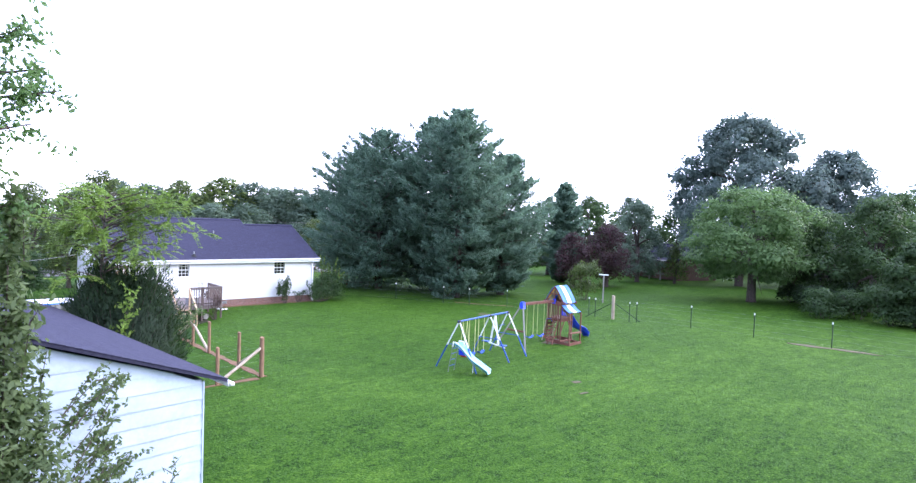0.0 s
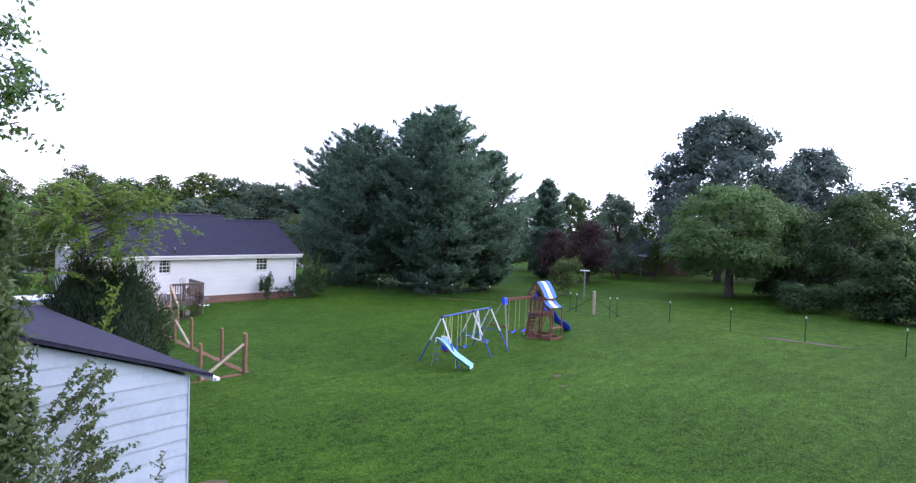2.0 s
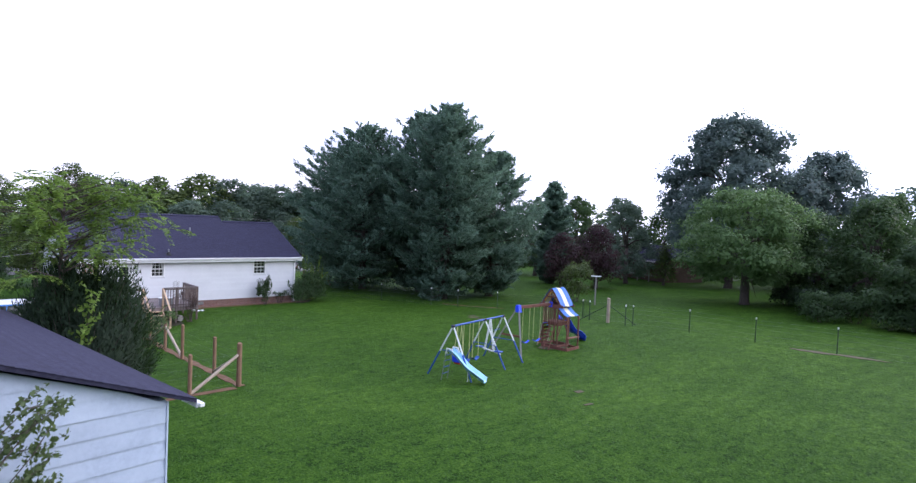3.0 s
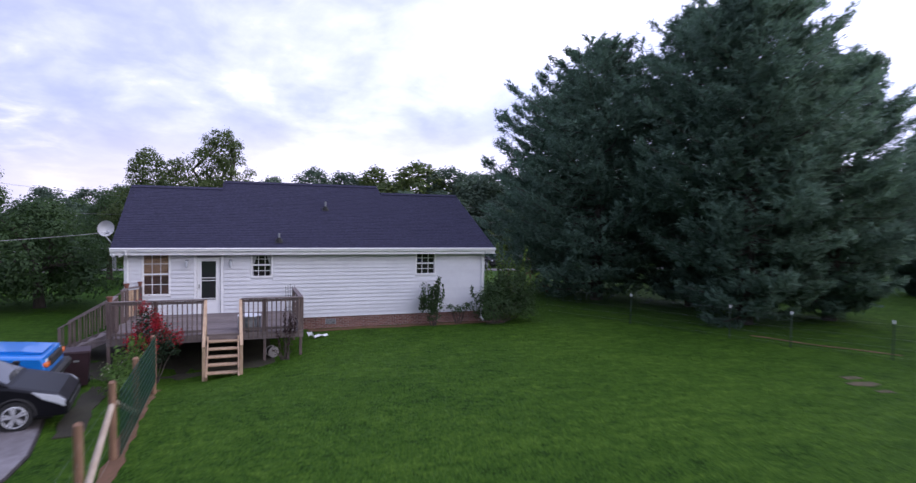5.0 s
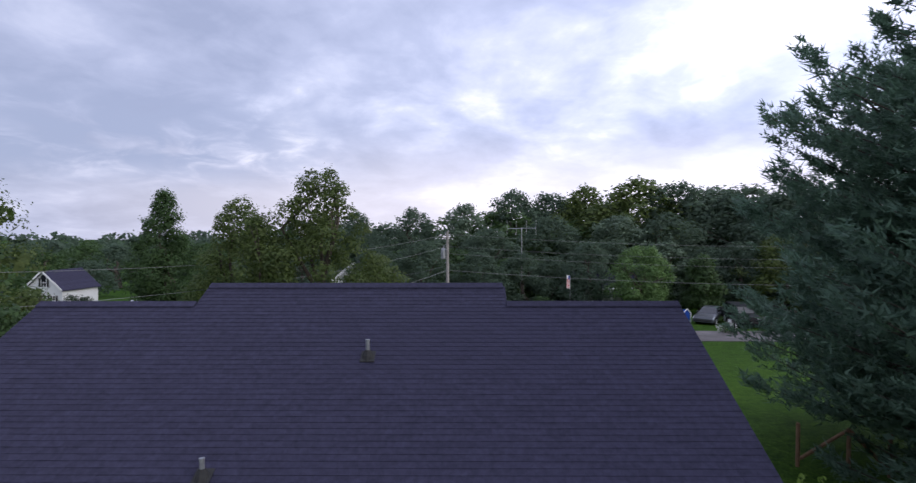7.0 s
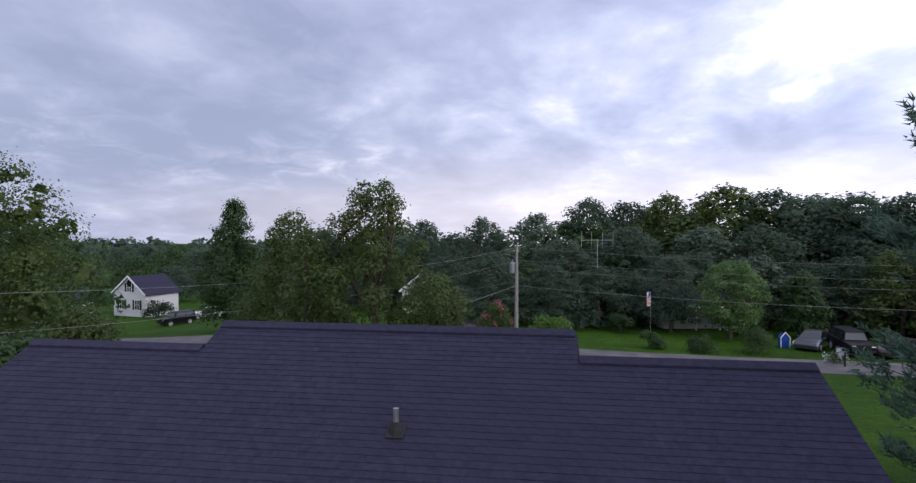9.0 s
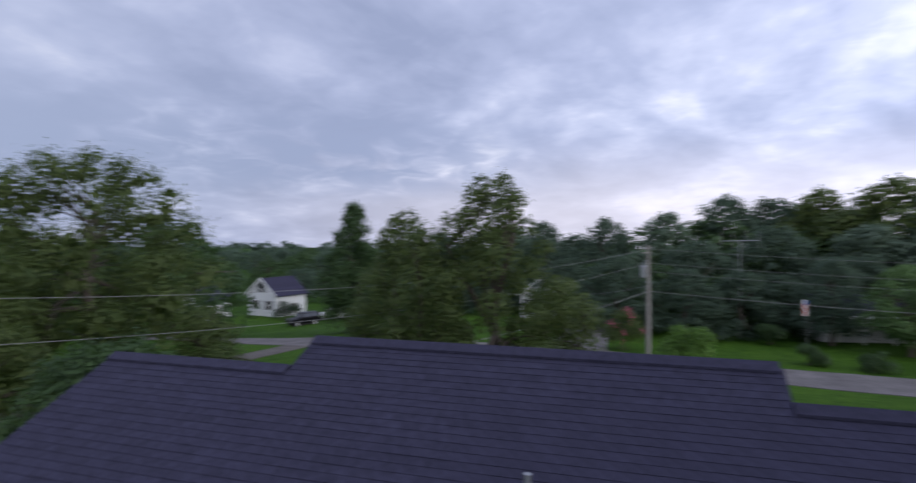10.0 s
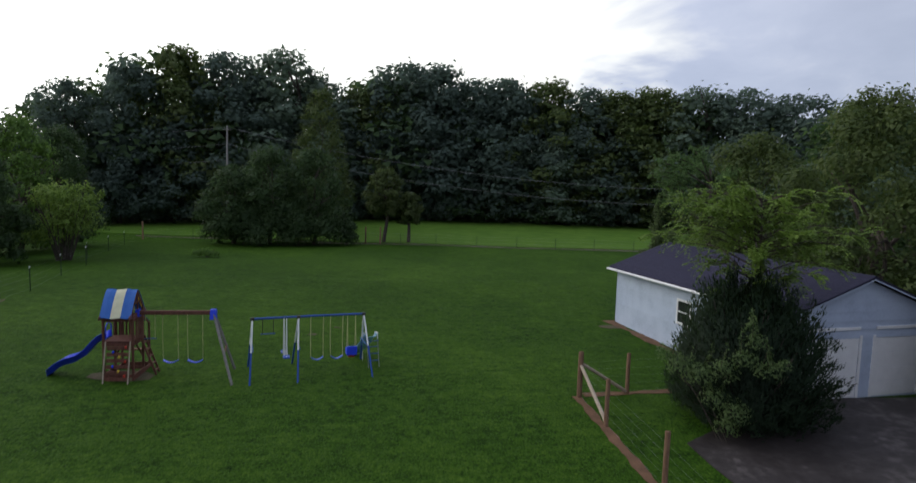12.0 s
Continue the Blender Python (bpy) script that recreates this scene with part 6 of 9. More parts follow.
def leafy_mass(name, label, at, lobes, mat, seed, leaves, leaf, stems, category="bush", wood=BARK, narrow=0.6, blossom=None, sprouts=0, group="", stem_r=0.02, out=0.05):
    """A bush: lobes (x, y, z, r, h) full of leaves, on real stems from the ground."""
    rng = np.random.default_rng(seed)
    ob = thing(name, label, category, group, at)
    lob = np.array([[x, y, z, r, r, h] for x, y, z, r, h in lobes], float)
    s = Shape()
    for i in range(stems):
        c = lob[i % len(lob)]
        e = Vector(c[:3]) + Vector(rng.normal(size=3)) * c[3] * 0.4
        b = Vector((c[0] * 0.25 + rng.normal() * 0.06, c[1] * 0.25 + rng.normal() * 0.06, -0.08))
        s.tube([b, b.lerp(e, 0.5) + Vector((0, 0, 0.1 * e.z)), e], [stem_r, stem_r * 0.8, stem_r * 0.4], 5)
    tips = []
    for i in range(sprouts):
        c = lob[rng.integers(len(lob))]
        b = Vector(c[:3]) + Vector((rng.normal() * c[3] * 0.5, rng.normal() * c[3] * 0.5, c[5] * 0.4))
        e = b + Vector((rng.normal() * 0.12, rng.normal() * 0.12, rng.uniform(0.5, 1.0) * max(0.8, c[5])))
        s.tube([b, e], [stem_r * 0.5, stem_r * 0.2], 4)
        tips += [b.lerp(e, k / 24) for k in range(25)]
    part("stem", s, wood, ob)
    p, d = crown_points(rng, lob, leaves, 0.5)
    k = int(leaves * out)
    p[:k] += d[:k] * lob[0, 3] * rng.uniform(0, 0.25, (k, 1))
    v = leaf_quads(rng, p, d, leaf, narrow, face=0.6)
    nor = unit(d + (0, 0, 0.3))
    if tips:
        t = np.repeat(np.array([tuple(q) for q in tips]), 2, 0)
        v = np.concatenate([v, leaf_quads(rng, t + rng.normal(size=t.shape) * leaf * 0.4, unit(rng.normal(size=t.shape)), leaf * 1.1, narrow)])
        nor = np.concatenate([nor, unit(rng.normal(size=t.shape) * 0.6 + (0, 0, 0.6))])
    v[:, 2] = np.maximum(v[:, 2], 0.01)
    part("foliage", quad_mesh("foliage", v, mat, 4, nor), mat, ob)
    if blossom:
        flower, n, size, low = blossom
        c = lob[rng.integers(len(lob), size=14)]
        heads = c[:, :3] + unit(np.abs(rng.normal(size=(14, 3))) * rng.choice([-1, 1], (14, 3)) + (0, 0, low)) * c[:, 3:6] * 1.02
        q = np.repeat(heads, n // 14, 0) + rng.normal(size=(n // 14 * 14, 3)) * (0.09, 0.09, 0.13)
        part("blossom", quad_mesh("blossom", leaf_quads(rng, q, unit(rng.normal(size=q.shape)), size, 0.8), flower), flower, ob)
    return ob


def round_lobes(rng, r, h, n, low=0.15):
    out = []
    for i in range(n):
        a, k = rng.uniform(0, 2 * math.pi), math.sqrt(rng.uniform(0, 1)) * 0.62
        z = h * (low + (1 - low) * rng.uniform(0.15, 0.78))
        q = r * rng.uniform(0.38, 0.58) * (1.15 - 0.5 * z / h)
        out.append((math.cos(a) * r * k, math.sin(a) * r * k, min(z, h - q * 0.8), q, q * 0.85))
    return out


lrng = random.Random(21)
# dark evergreen beside the garage, pale tree above it
def plume_bush(name, label, at, height, radius, mat, seed, plumes=420):
    """A dense evergreen of many upswept, pointed plumes."""
    rng = np.random.default_rng(seed)
    ob = thing(name, label, "bush", "", at)
    wood, cen, way, nor = Shape(), [], [], []
    for i in range(plumes):
        a, e = rng.uniform(0, 2 * math.pi), rng.uniform(0.02, 1.0) ** 0.8 * 1.45
        d = np.array([math.cos(a) * math.cos(e), math.sin(a) * math.cos(e), math.sin(e)])
        wob = 1 + 0.10 * math.sin(3 * a + 2 * e) + 0.06 * rng.normal()
        tip = np.sign(d) * np.abs(d) ** 0.88 * (radius, radius, height) * wob
        tip[2] = max(tip[2], 0.12)
        base = tip * 0.45 - (0, 0, 0.25 * height * (1 - e / 1.6) * 0.3)
        base[2] = max(base[2], 0.05)
        if i % 6 == 0:
            wood.tube([(0, 0, -0.1), tuple(base), tuple(tip)], [0.05, 0.03, 0.006], 4, False)
        k = 84
        s = rng.uniform(0.0, 1.0, (k, 1))
        side = unit(np.cross(d, (0, 0, 1.0) + rng.normal(size=3) * 0.3))
        spreadw = 0.34 * (1 - s) ** 0.7 + 0.03
        q = base + (tip - base) * s + side * rng.normal(size=(k, 1)) * spreadw + rng.normal(size=(k, 3)) * 0.05
        q[:, 2] += 0.10 * s[:, 0] ** 2
        cen.append(q)
        way.append(unit(unit(tip - base) * 0.9 + (0, 0, 0.55) + rng.normal(size=(k, 3)) * 0.35))
        nor.append(np.repeat(unit(d + (0, 0, 0.25))[None], k, 0))
    c, w, nn = np.concatenate(cen), np.concatenate(way), np.concatenate(nor)
    ln = rng.uniform(0.09, 0.19, (len(c), 1))
    across = unit(np.cross(w, nn + rng.normal(size=w.shape) * 0.4)) * 0.021
    c[:, 2] = np.maximum(c[:, 2], 0.03)
    v = np.stack([c - across, c + across, c + w * ln], 1).reshape(-1, 3)
    part("stem", wood, BARK, ob)
    part("foliage", quad_mesh("foliage", v, mat, 3, nn), mat, ob)
    return ob


plume_bush("evergreen_bush", "large dark rounded evergreen bush beside the garage", (-2.85, -18.05, gz(-2.5, -17.6)), 3.75, 2.2, DARK_LEAF, 1, 1150)
creep = [(-0.83 * a + 0.06, 0.56 * a + 0.08, z, q * 0.82, q * 0.7) for a, z, q in ((-1.9, 2.2, 0.34), (-1.5, 1.9, 0.46), (-1.0, 1.7, 0.52), (-0.45, 1.9, 0.50), (0.05, 2.3, 0.42), (0.25, 2.8, 0.34), (0.15, 3.2, 0.22), (0.6, 2.1, 0.42), (0.95, 2.3, 0.26), (-0.6, 1.15, 0.5), (-0.1, 0.85, 0.5), (-0.25, 0.45, 0.42))]
leafy_mass("creeper", "pale green leafy creeper over a dark bush", (-1.62, -16.35, gz(-1.62, -16.35)), creep, CREEPER, 2, 3600, 0.08, 3, narrow=0.5, sprouts=12, out=0.25, stem_r=0.012)


def feathery_tree(name, label, at, height, radius, mat, seed, boughs=70, low=0.35, group=""):
    """A light tree whose boughs carry rows of small leaflets on arching stalks."""
    rng = np.random.default_rng(seed)
    ob = thing(name, label, "tree", group, at)
    wood = Shape()
    wood.tube([(0, 0, -0.3), (0.1, 0.05, height * 0.3), (-0.05, 0.1, height * 0.6), (0, 0, height * 0.92)], [0.13, 0.10, 0.06, 0.015], 8)
    cen, out = [], []
    for i in range(boughs):
        u = rng.uniform(low, 0.95)
        a = rng.uniform(0, 2 * math.pi)
        start = np.array([0, 0, height * u])
        reach = radius * (0.45 + 0.55 * math.sin(math.pi * min(1, (1.05 - u) * 1.1))) * rng.uniform(0.5, 1.15)
        d = np.array([math.cos(a), math.sin(a), 0])
        rise = rng.uniform(0.1, 0.7)
        end = start + d * reach + (0, 0, reach * rise * 0.6)
        if end[2] > height:
            end[2] = height
        wood.tube([start, (start + end) / 2 + (0, 0, 0.1 * reach), end], [0.03, 0.018, 0.005], 4, False)
        for k in range(13):
            s = rng.uniform(0.25, 1.0)
            b = start + (end - start) * s + (0, 0, 0.4 * reach * s * (1 - s) * 0.5)
            w = unit(d * 0.7 + rng.normal(size=3) * 0.8)
            n = 14
            q = np.linspace(0.02, rng.uniform(0.35, 0.6), n)[:, None]
            line = b + w * q - np.array([0, 0, 1]) * (q ** 2) * 0.75
            side = unit(np.cross(w, (0, 0, 1.0)))
            for sg in (-1, 1):
                cen.append(line + side * sg * 0.055)
                out.append(np.repeat((side * sg + w * 0.3)[None], n, 0))
    cen, out = np.concatenate(cen), np.concatenate(out)
    axis = unit(out + rng.normal(size=out.shape) * 0.25)
    oth = unit(np.cross(axis, rng.normal(size=axis.shape) * 0.4 + (0, 0, 1.0)))
    s = 0.105 * rng.uniform(0.8, 1.25, (len(cen), 1))
    v = np.stack([cen - axis * s * 0.5, cen + oth * s * 0.28, cen + axis * s * 0.5, cen - oth * s * 0.28], 1).reshape(-1, 3)
    part("trunk", wood, BARK, ob, smooth=True)
    part("crown", quad_mesh("crown", v, mat, 4, np.repeat([[0.0, 0.0, 1.0]], len(cen), 0), 0.5), mat, ob)
    return ob


feathery_tree("locust_tree", "slender lime-green locust tree beside the garage", (-3.4, -18.6, gz(-3.4, -18.6)), 6.8, 3.0, LIME, 3, 56, 0.52)
feathery_tree("locust_tree", "slender green tree rising behind the driveway", (-11.8, -15.6, gz(-11.8, -15.6)), 6.4, 2.6, GREEN, 4, 50, 0.3)
broad_tree("shade_tree", "broad olive-green tree behind the garage", (-12.6, -32.3, gz(-12.6, -32.3)), 9.6, 4.6, OLIVE, 5, 20000, 0.20, 0.28, 0.10, 80, puff=(0.15, 0.28), sprigs=0.10)
broad_tree("shade_tree", "tall broad green tree behind the garage", (-13.8, -26.0, gz(-13.8, -26)), 11.4, 5.0, OLIVE, 6, 26000, 0.20, 0.28, 0.08, 95, puff=(0.14, 0.27), sprigs=0.14)
broad_tree("shade_tree", "dark leafy tree beside the garage", (-15.4, -17.9, gz(-15.4, -17.9)), 7.0, 3.0, DARK_LEAF, 7, 15000, 0.20, 0.22, 0.05, 64, puff=(0.17, 0.30), sprigs=0.10, core=True)
plume_bush("evergreen_bush", "tall dark evergreen bush beside the garage doors", (-11.0, -17.4, gz(-11, -17.4)), 4.6, 1.9, DARK_LEAF, 8, 620)

# leafy column and overhanging boughs by the garage's rear wall
leafy_mass("pear_bush", "tall ragged olive-green bush against the garage wall", (-6.95, -32.1, gz(-6.95, -32.1)), [(0, 0, 0.7, 0.55, 0.7), (0.1, 0, 1.5, 0.55, 0.6), (-0.25, 0.1, 2.2, 0.60, 0.5), (0.25, 0.0, 2.4, 0.42, 0.45), (-0.3, 0, 2.9, 0.52, 0.45), (0.16, 0, 3.1, 0.34, 0.4), (-0.1, 0, 3.55, 0.42, 0.45), (0.06, 0.05, 4.0, 0.30, 0.42), (0.0, 0, 4.5, 0.24, 0.40), (0.04, 0.0, 4.95, 0.17, 0.36), (-0.6, 0.2, 3.7, 0.5, 0.6), (-0.9, 0.3, 2.8, 0.6, 0.8), (0.12, 0.02, 5.3, 0.10, 0.25)], PEAR, 9, 11000, 0.115, 12, sprouts=40, narrow=0.42, stem_r=0.02, out=0.45)


def spray(name, label, at, twigs, mat, seed, leaf=0.085, step=0.07, category="branch"):
    """Thin leafy twigs: each a list of points."""
    rng = np.random.default_rng(seed)
    ob = thing(name, label, category, "", at)
    wood, cen = Shape(), []
    for pts in twigs:
        pts = [Vector(p) for p in pts]
        wood.tube(pts, [0.009 * (1 - 0.85 * i / (len(pts) - 1)) for i in range(len(pts))], 5)
        for a, b in zip(pts, pts[1:]):
            n = max(2, int((b - a).length / step))
            for i in range(n):
                cen.append(tuple(a.lerp(b, i / n)))
    part("twig", wood, BARK, ob)
    c = np.repeat(np.array(cen), 3, 0)
    o = unit(rng.normal(size=c.shape))
    part("leaves", quad_mesh("leaves", leaf_quads(rng, c + o * leaf * 0.6, o, leaf, 0.55, 0.5), mat), mat, ob)
    return ob


spray("leafy_sapling", "thin pale sapling with large leaves by the garage", (-3.3, -20.1, gz(-3.3, -20.1)), [[(0, 0, 0), (0.1, 0.1, 1.6), (0.3, 0.1, 2.7), (0.35, 0.2, 3.4)]] + [[(0.1 + 0.05 * k, 0.1, 1.9 + 0.2 * k), (0.1 + 0.05 * k + 0.45 * math.cos(2.2 * k), 0.1 + 0.45 * math.sin(2.2 * k), 2.15 + 0.24 * k)] for k in range(8)], LIME, 34, 0.15, 0.11, "sapling")
arng = np.random.default_rng(31)
tw = []
for i in range(30):
    a0 = np.array([0.3 * arng.random(), 0.3 * arng.random(), 0.7 + 2.3 * arng.random()])
    d = np.array([1.0 + 0.5 * arng.normal() * 0.3, 0.9 + 0.2 * arng.normal(), 0.30 + 0.35 * arng.normal()]) * arng.uniform(0.6, 1.15)
    p1 = a0 + d * 0.5 + (0, 0, 0.15)
    p2 = a0 + d
    tw.append([a0, p1, p2])
    tw.append([p1, p1 + d * 0.4 + arng.normal(size=3) * 0.18])
spray("wall_creeper", "thin leafy twigs spreading before the garage wall", (-6.4, -31.6, gz(-6.4, -31.6)), tw, PEAR, 32, 0.085, 0.065, "bush")
spray("tall_weed", "tall feathery grey-green weed by the garage wall", (-5.0, -31.9, gz(-5, -31.9)), [[(0, 0, 0), (0.02, 0, 1.2), (0.06, 0.03, 2.25)]] + [[(0.03, 0, 1.3 + 0.1 * k), (0.03 + 0.14 * (-1) ** k, 0.03, 1.42 + 0.1 * k)] for k in range(9)], OLIVE, 33, 0.05, 0.06, "weed")
oh = thing("overhanging_tree", "leafy tree whose boughs overhang the garage corner", "tree", "", (-9.6, -31.6, gz(-9.6, -31.6)))
wood = Shape()
wood.tube([(0, 0, -0.3), (0.1, 0, 2.5), (0.0, 0.1, 5.0), (0.2, 0.0, 7.6)], [0.22, 0.17, 0.12, 0.05], 9)
cen = []
for z0, z1, reach, yy in ((4.6, 5.85, 2.85, -0.5), (5.0, 6.2, 2.6, -0.3), (5.4, 6.8, 2.9, -0.5), (5.9, 7.25, 3.2, -0.5), (6.2, 7.5, 3.05, -0.45), (6.5, 7.9, 2.9, -0.4), (7.0, 8.2, 2.4, -0.4), (6.8, 8.6, 1.5, 0.4), (5.6, 6.6, -2.2, 0.6), (6.4, 7.8, -1.8, -0.7), (6.0, 7.4, 0.4, 2.4), (6.6, 8.0, 0.3, -1.8)):
    a, b = Vector((0.05, 0.05, z0)), Vector((reach, yy, z1))
    m = a.lerp(b, 0.55) + Vector((0, 0, 0.22))
    wood.tube([a, m, b], [0.06, 0.035, 0.008], 6)
    for k in range(30):
        u = 0.35 + 0.65 * k / 30
        q = a.lerp(m, u / 0.55) if u < 0.55 else m.lerp(b, (u - 0.55) / 0.45)
        e = q + Vector((arng.normal() * 0.2, arng.normal() * 0.2, arng.normal() * 0.13))
        wood.tube([q, e], [0.008, 0.003], 4)
        for j in range(34):
            cen.append(tuple(q.lerp(e, 0.1 + 1.3 * j / 34)))
part("trunk", wood, BARK, oh, smooth=True)
c = np.array(cen) + arng.normal(size=(len(cen), 3)) * 0.06
part("crown", quad_mesh("leaves", leaf_quads(arng, c, unit(arng.normal(size=c.shape) + (0, 0, -0.4)), 0.092, 0.5, 0.5), ROUND), ROUND, oh)

# shrubs along the house
leafy_mass("shrub", "upright grey-green shrub against white siding", (11.3, -0.66, gz(11.3, -0.6)), [(0, 0, 0.35, 0.26, 0.35), (0.12, 0, 0.80, 0.34, 0.36), (-0.22, 0, 0.95, 0.28, 0.3), (0.20, 0, 1.15, 0.26, 0.30), (-0.35, 0, 0.65, 0.20, 0.2), (0.02, 0, 1.42, 0.18, 0.25)], OAK, 41, 1100, 0.085, 14, sprouts=26, out=0.3, stem_r=0.012)
leafy_mass("shrub", "small sparse shrub against the brick footing", (12.45, -0.45, gz(12.4, -0.4)), [(0, 0, 0.55, 0.25, 0.22), (0.45, 0, 0.65, 0.28, 0.25), (-0.35, 0, 0.72, 0.18, 0.12)], OAK, 42, 380, 0.085, 7)
leafy_mass("corner_bush", "large dark shaggy bush with loose shoots at the house corner", (13.75, -0.9, gz(13.7, -0.9)), [(0, 0, 0.6, 0.7, 0.65), (0.8, 0.2, 0.65, 0.85, 0.7), (1.6, 0.3, 0.55, 0.75, 0.6), (0.3, 0.1, 1.2, 0.55, 0.5), (1.1, 0.3, 1.4, 0.65, 0.55), (-0.35, 0, 1.0, 0.38, 0.4), (1.8, 0.3, 1.1, 0.45, 0.45), (0.6, 0.2, 1.75, 0.35, 0.35), (1.5, 0.3, 1.8, 0.3, 0.35)], OAK, 43, 6500, 0.105, 22, sprouts=34, stem_r=0.016, out=0.35, narrow=0.5)
top = 3.4 - gz(15.3, 0.2)
tw = [[(dx * 0.4, dy * 0.4, 0), (dx * 0.8, dy, z * 0.5), (dx, dy, z * 0.8), (dx + lean, dy + 0.05, z)] for dx, dy, z, lean in ((-0.55, 0.1, top, 0.05), (-0.40, 0.0, top * 0.86, -0.12), (-0.2, 0.2, top * 0.97, 0.08), (-0.1, 0.1, top * 0.8, 0.1), (0.15, 0.0, top * 0.84, -0.1), (0.8, 0.1, top * 0.96, 0.14), (0.7, 0.2, top * 0.82, 0.2), (0.35, 0.1, top * 0.76, -0.1), (1.2, 0.2, top * 0.6, 0.45), (-0.9, 0.0, top * 0.76, -0.1), (-1.05, 0.1, top * 0.68, 0.1), (1.0, 0.0, top * 0.7, 0.1), (0.0, -0.1, top * 0.7, 0.06))]
spray("corner_sprouts", "tall yellow-green leafy shoots above a dark bush", (15.1, 0.2, gz(15.1, 0.2)), tw, LIME, 44, 0.10, 0.045, "bush")
leafy_mass("shrub", "dark round shrub beside the deck rail", (5.85, -0.75, gz(5.85, -0.7)), [(0, 0, 0.95, 0.22, 0.25), (0.05, 0.0, 0.6, 0.2, 0.25)], MAROON, 45, 420, 0.075, 6)
leafy_mass("weeds", "dry brownish weeds in front of the deck", (5.15, -4.35, gz(5.15, -4.35)), [(0, 0, 0.4, 0.22, 0.35), (0.05, 0, 0.75, 0.2, 0.3), (-0.3, 0, 0.3, 0.2, 0.25)], MAROON, 46, 170, 0.06, 14, "weeds", sprouts=8)
leafy_mass("flowering_bush", "dark bush with bright red blossom before the deck", (1.35, -4.8, gz(1.35, -4.8)), [(0, 0, 0.8, 0.45, 0.55), (0.1, 0, 1.4, 0.45, 0.5), (-0.1, 0, 1.85, 0.34, 0.4), (0.4, 0, 1.0, 0.38, 0.45), (-0.3, 0, 1.1, 0.35, 0.5)], DARK_LEAF, 47, 2300, 0.07, 9, blossom=(RED_FLOWER, 2600, 0.055, 0.7))
leafy_mass("fence_weeds", "tangled green weeds along the fence", (0.85, -7.0, gz(0.85, -7.0)), [(0, 0, 0.35, 0.45, 0.4), (0.35, 0.6, 0.4, 0.4, 0.45), (0.2, -0.7, 0.3, 0.4, 0.35), (0.5, 0.1, 0.75, 0.3, 0.3), (-0.3, 1.0, 0.3, 0.4, 0.3), (0.1, 1.7, 0.4, 0.45, 0.4)], GREEN, 48, 2200, 0.08, 14, "weeds", sprouts=10, blossom=(TARP_PALE, 90, 0.04, 0.4))
leafy_mass("lawn_weed", "small tuft of tall weeds in the lawn", (21.1, -52.6, gz(21.1, -52.6)), [(0, 0, 0.35, 0.5, 0.4), (0.7, 0.1, 0.3, 0.45, 0.35), (-0.6, 0, 0.25, 0.4, 0.3)], GREEN, 49, 700, 0.14, 8, "weeds")

# ---- trees around the lawn's far side ----
broad_tree("round_tree", "full round bright green tree with a dark trunk", (42.0, -20.2, gz(42, -20)), 9.3, 6.1, ROUND, 51, 30000, 0.20, 0.34, 0.125, 96, puff=(0.13, 0.30), sprigs=0.22, bare=14, flat=0.62, core=True)
# Both tall trees wear the leaf colour with haze painted in.
broad_tree("tall_tree", "tall dark tree behind the lawn, leaves hazed blue-green", (58.2, -12.0, gz(58, -12)), 18.8, 9.0, PALE, 52, 44000, 0.28, 0.4, 0.12, 170, sprigs=0.10, puff=(0.15, 0.25), core=True)
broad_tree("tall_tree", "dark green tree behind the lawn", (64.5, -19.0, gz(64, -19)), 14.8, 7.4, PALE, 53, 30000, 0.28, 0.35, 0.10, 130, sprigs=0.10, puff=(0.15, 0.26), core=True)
for i, (x, y, top, r) in enumerate(((43.5, -28.2, 9.2, 4.4), (50.9, -27.6, 10.1, 4.6), (46.5, -24.0, 8.3, 3.6), (37.8, -32.0, 6.2, 2.8), (56, -34, 10.5, 5))):
    broad_tree("edge_tree", "leafy green tree by the lawn's far edge", (x, y, gz(x, y)), top - gz(x, y), r, OAK, 60 + i, 15000, 0.20, 0.26, 0.04, 80, puff=(0.15, 0.28), sprigs=0.10, group="edge trees", core=True)
for i, (x, y, r, h) in enumerate(((36.8, -27.2, 1.7, 2.0), (39.5, -25.6, 1.6, 1.9), (42.0, -24.6, 1.5, 1.7), (37.2, -30.6, 2.0, 2.6), (38.3, -35.0, 2.2, 2.8), (45.0, -22.4, 1.4, 1.5), (38.4, -28.6, 1.8, 2.2), (40.6, -27.2, 1.8, 2.4), (36.2, -33.0, 1.8, 2.2), (43.4, -25.4, 1.6, 2.0))):
    leafy_mass("hedge_bush", "dense dark green bush under the trees", (x, y, gz(x, y)), round_lobes(lrng, r, h, 9, 0.05), DARK_LEAF if i % 3 else OAK, 70 + i, 2400, 0.16, 6, group="hedge bushes")
broad_tree("maroon_tree", "dark maroon leafy tree behind the lawn", (44.5, -4.6, gz(44, -4)), 6.6, 3.2, MAROON, 81, 7000, 0.22, 0.2, 0.06, 30)
broad_tree("maroon_tree", "dark maroon leafy tree behind the lawn", (40.5, -3.4, gz(40, -3)), 5.6, 2.4, MAROON, 82, 5000, 0.20, 0.2, 0.06, 26)
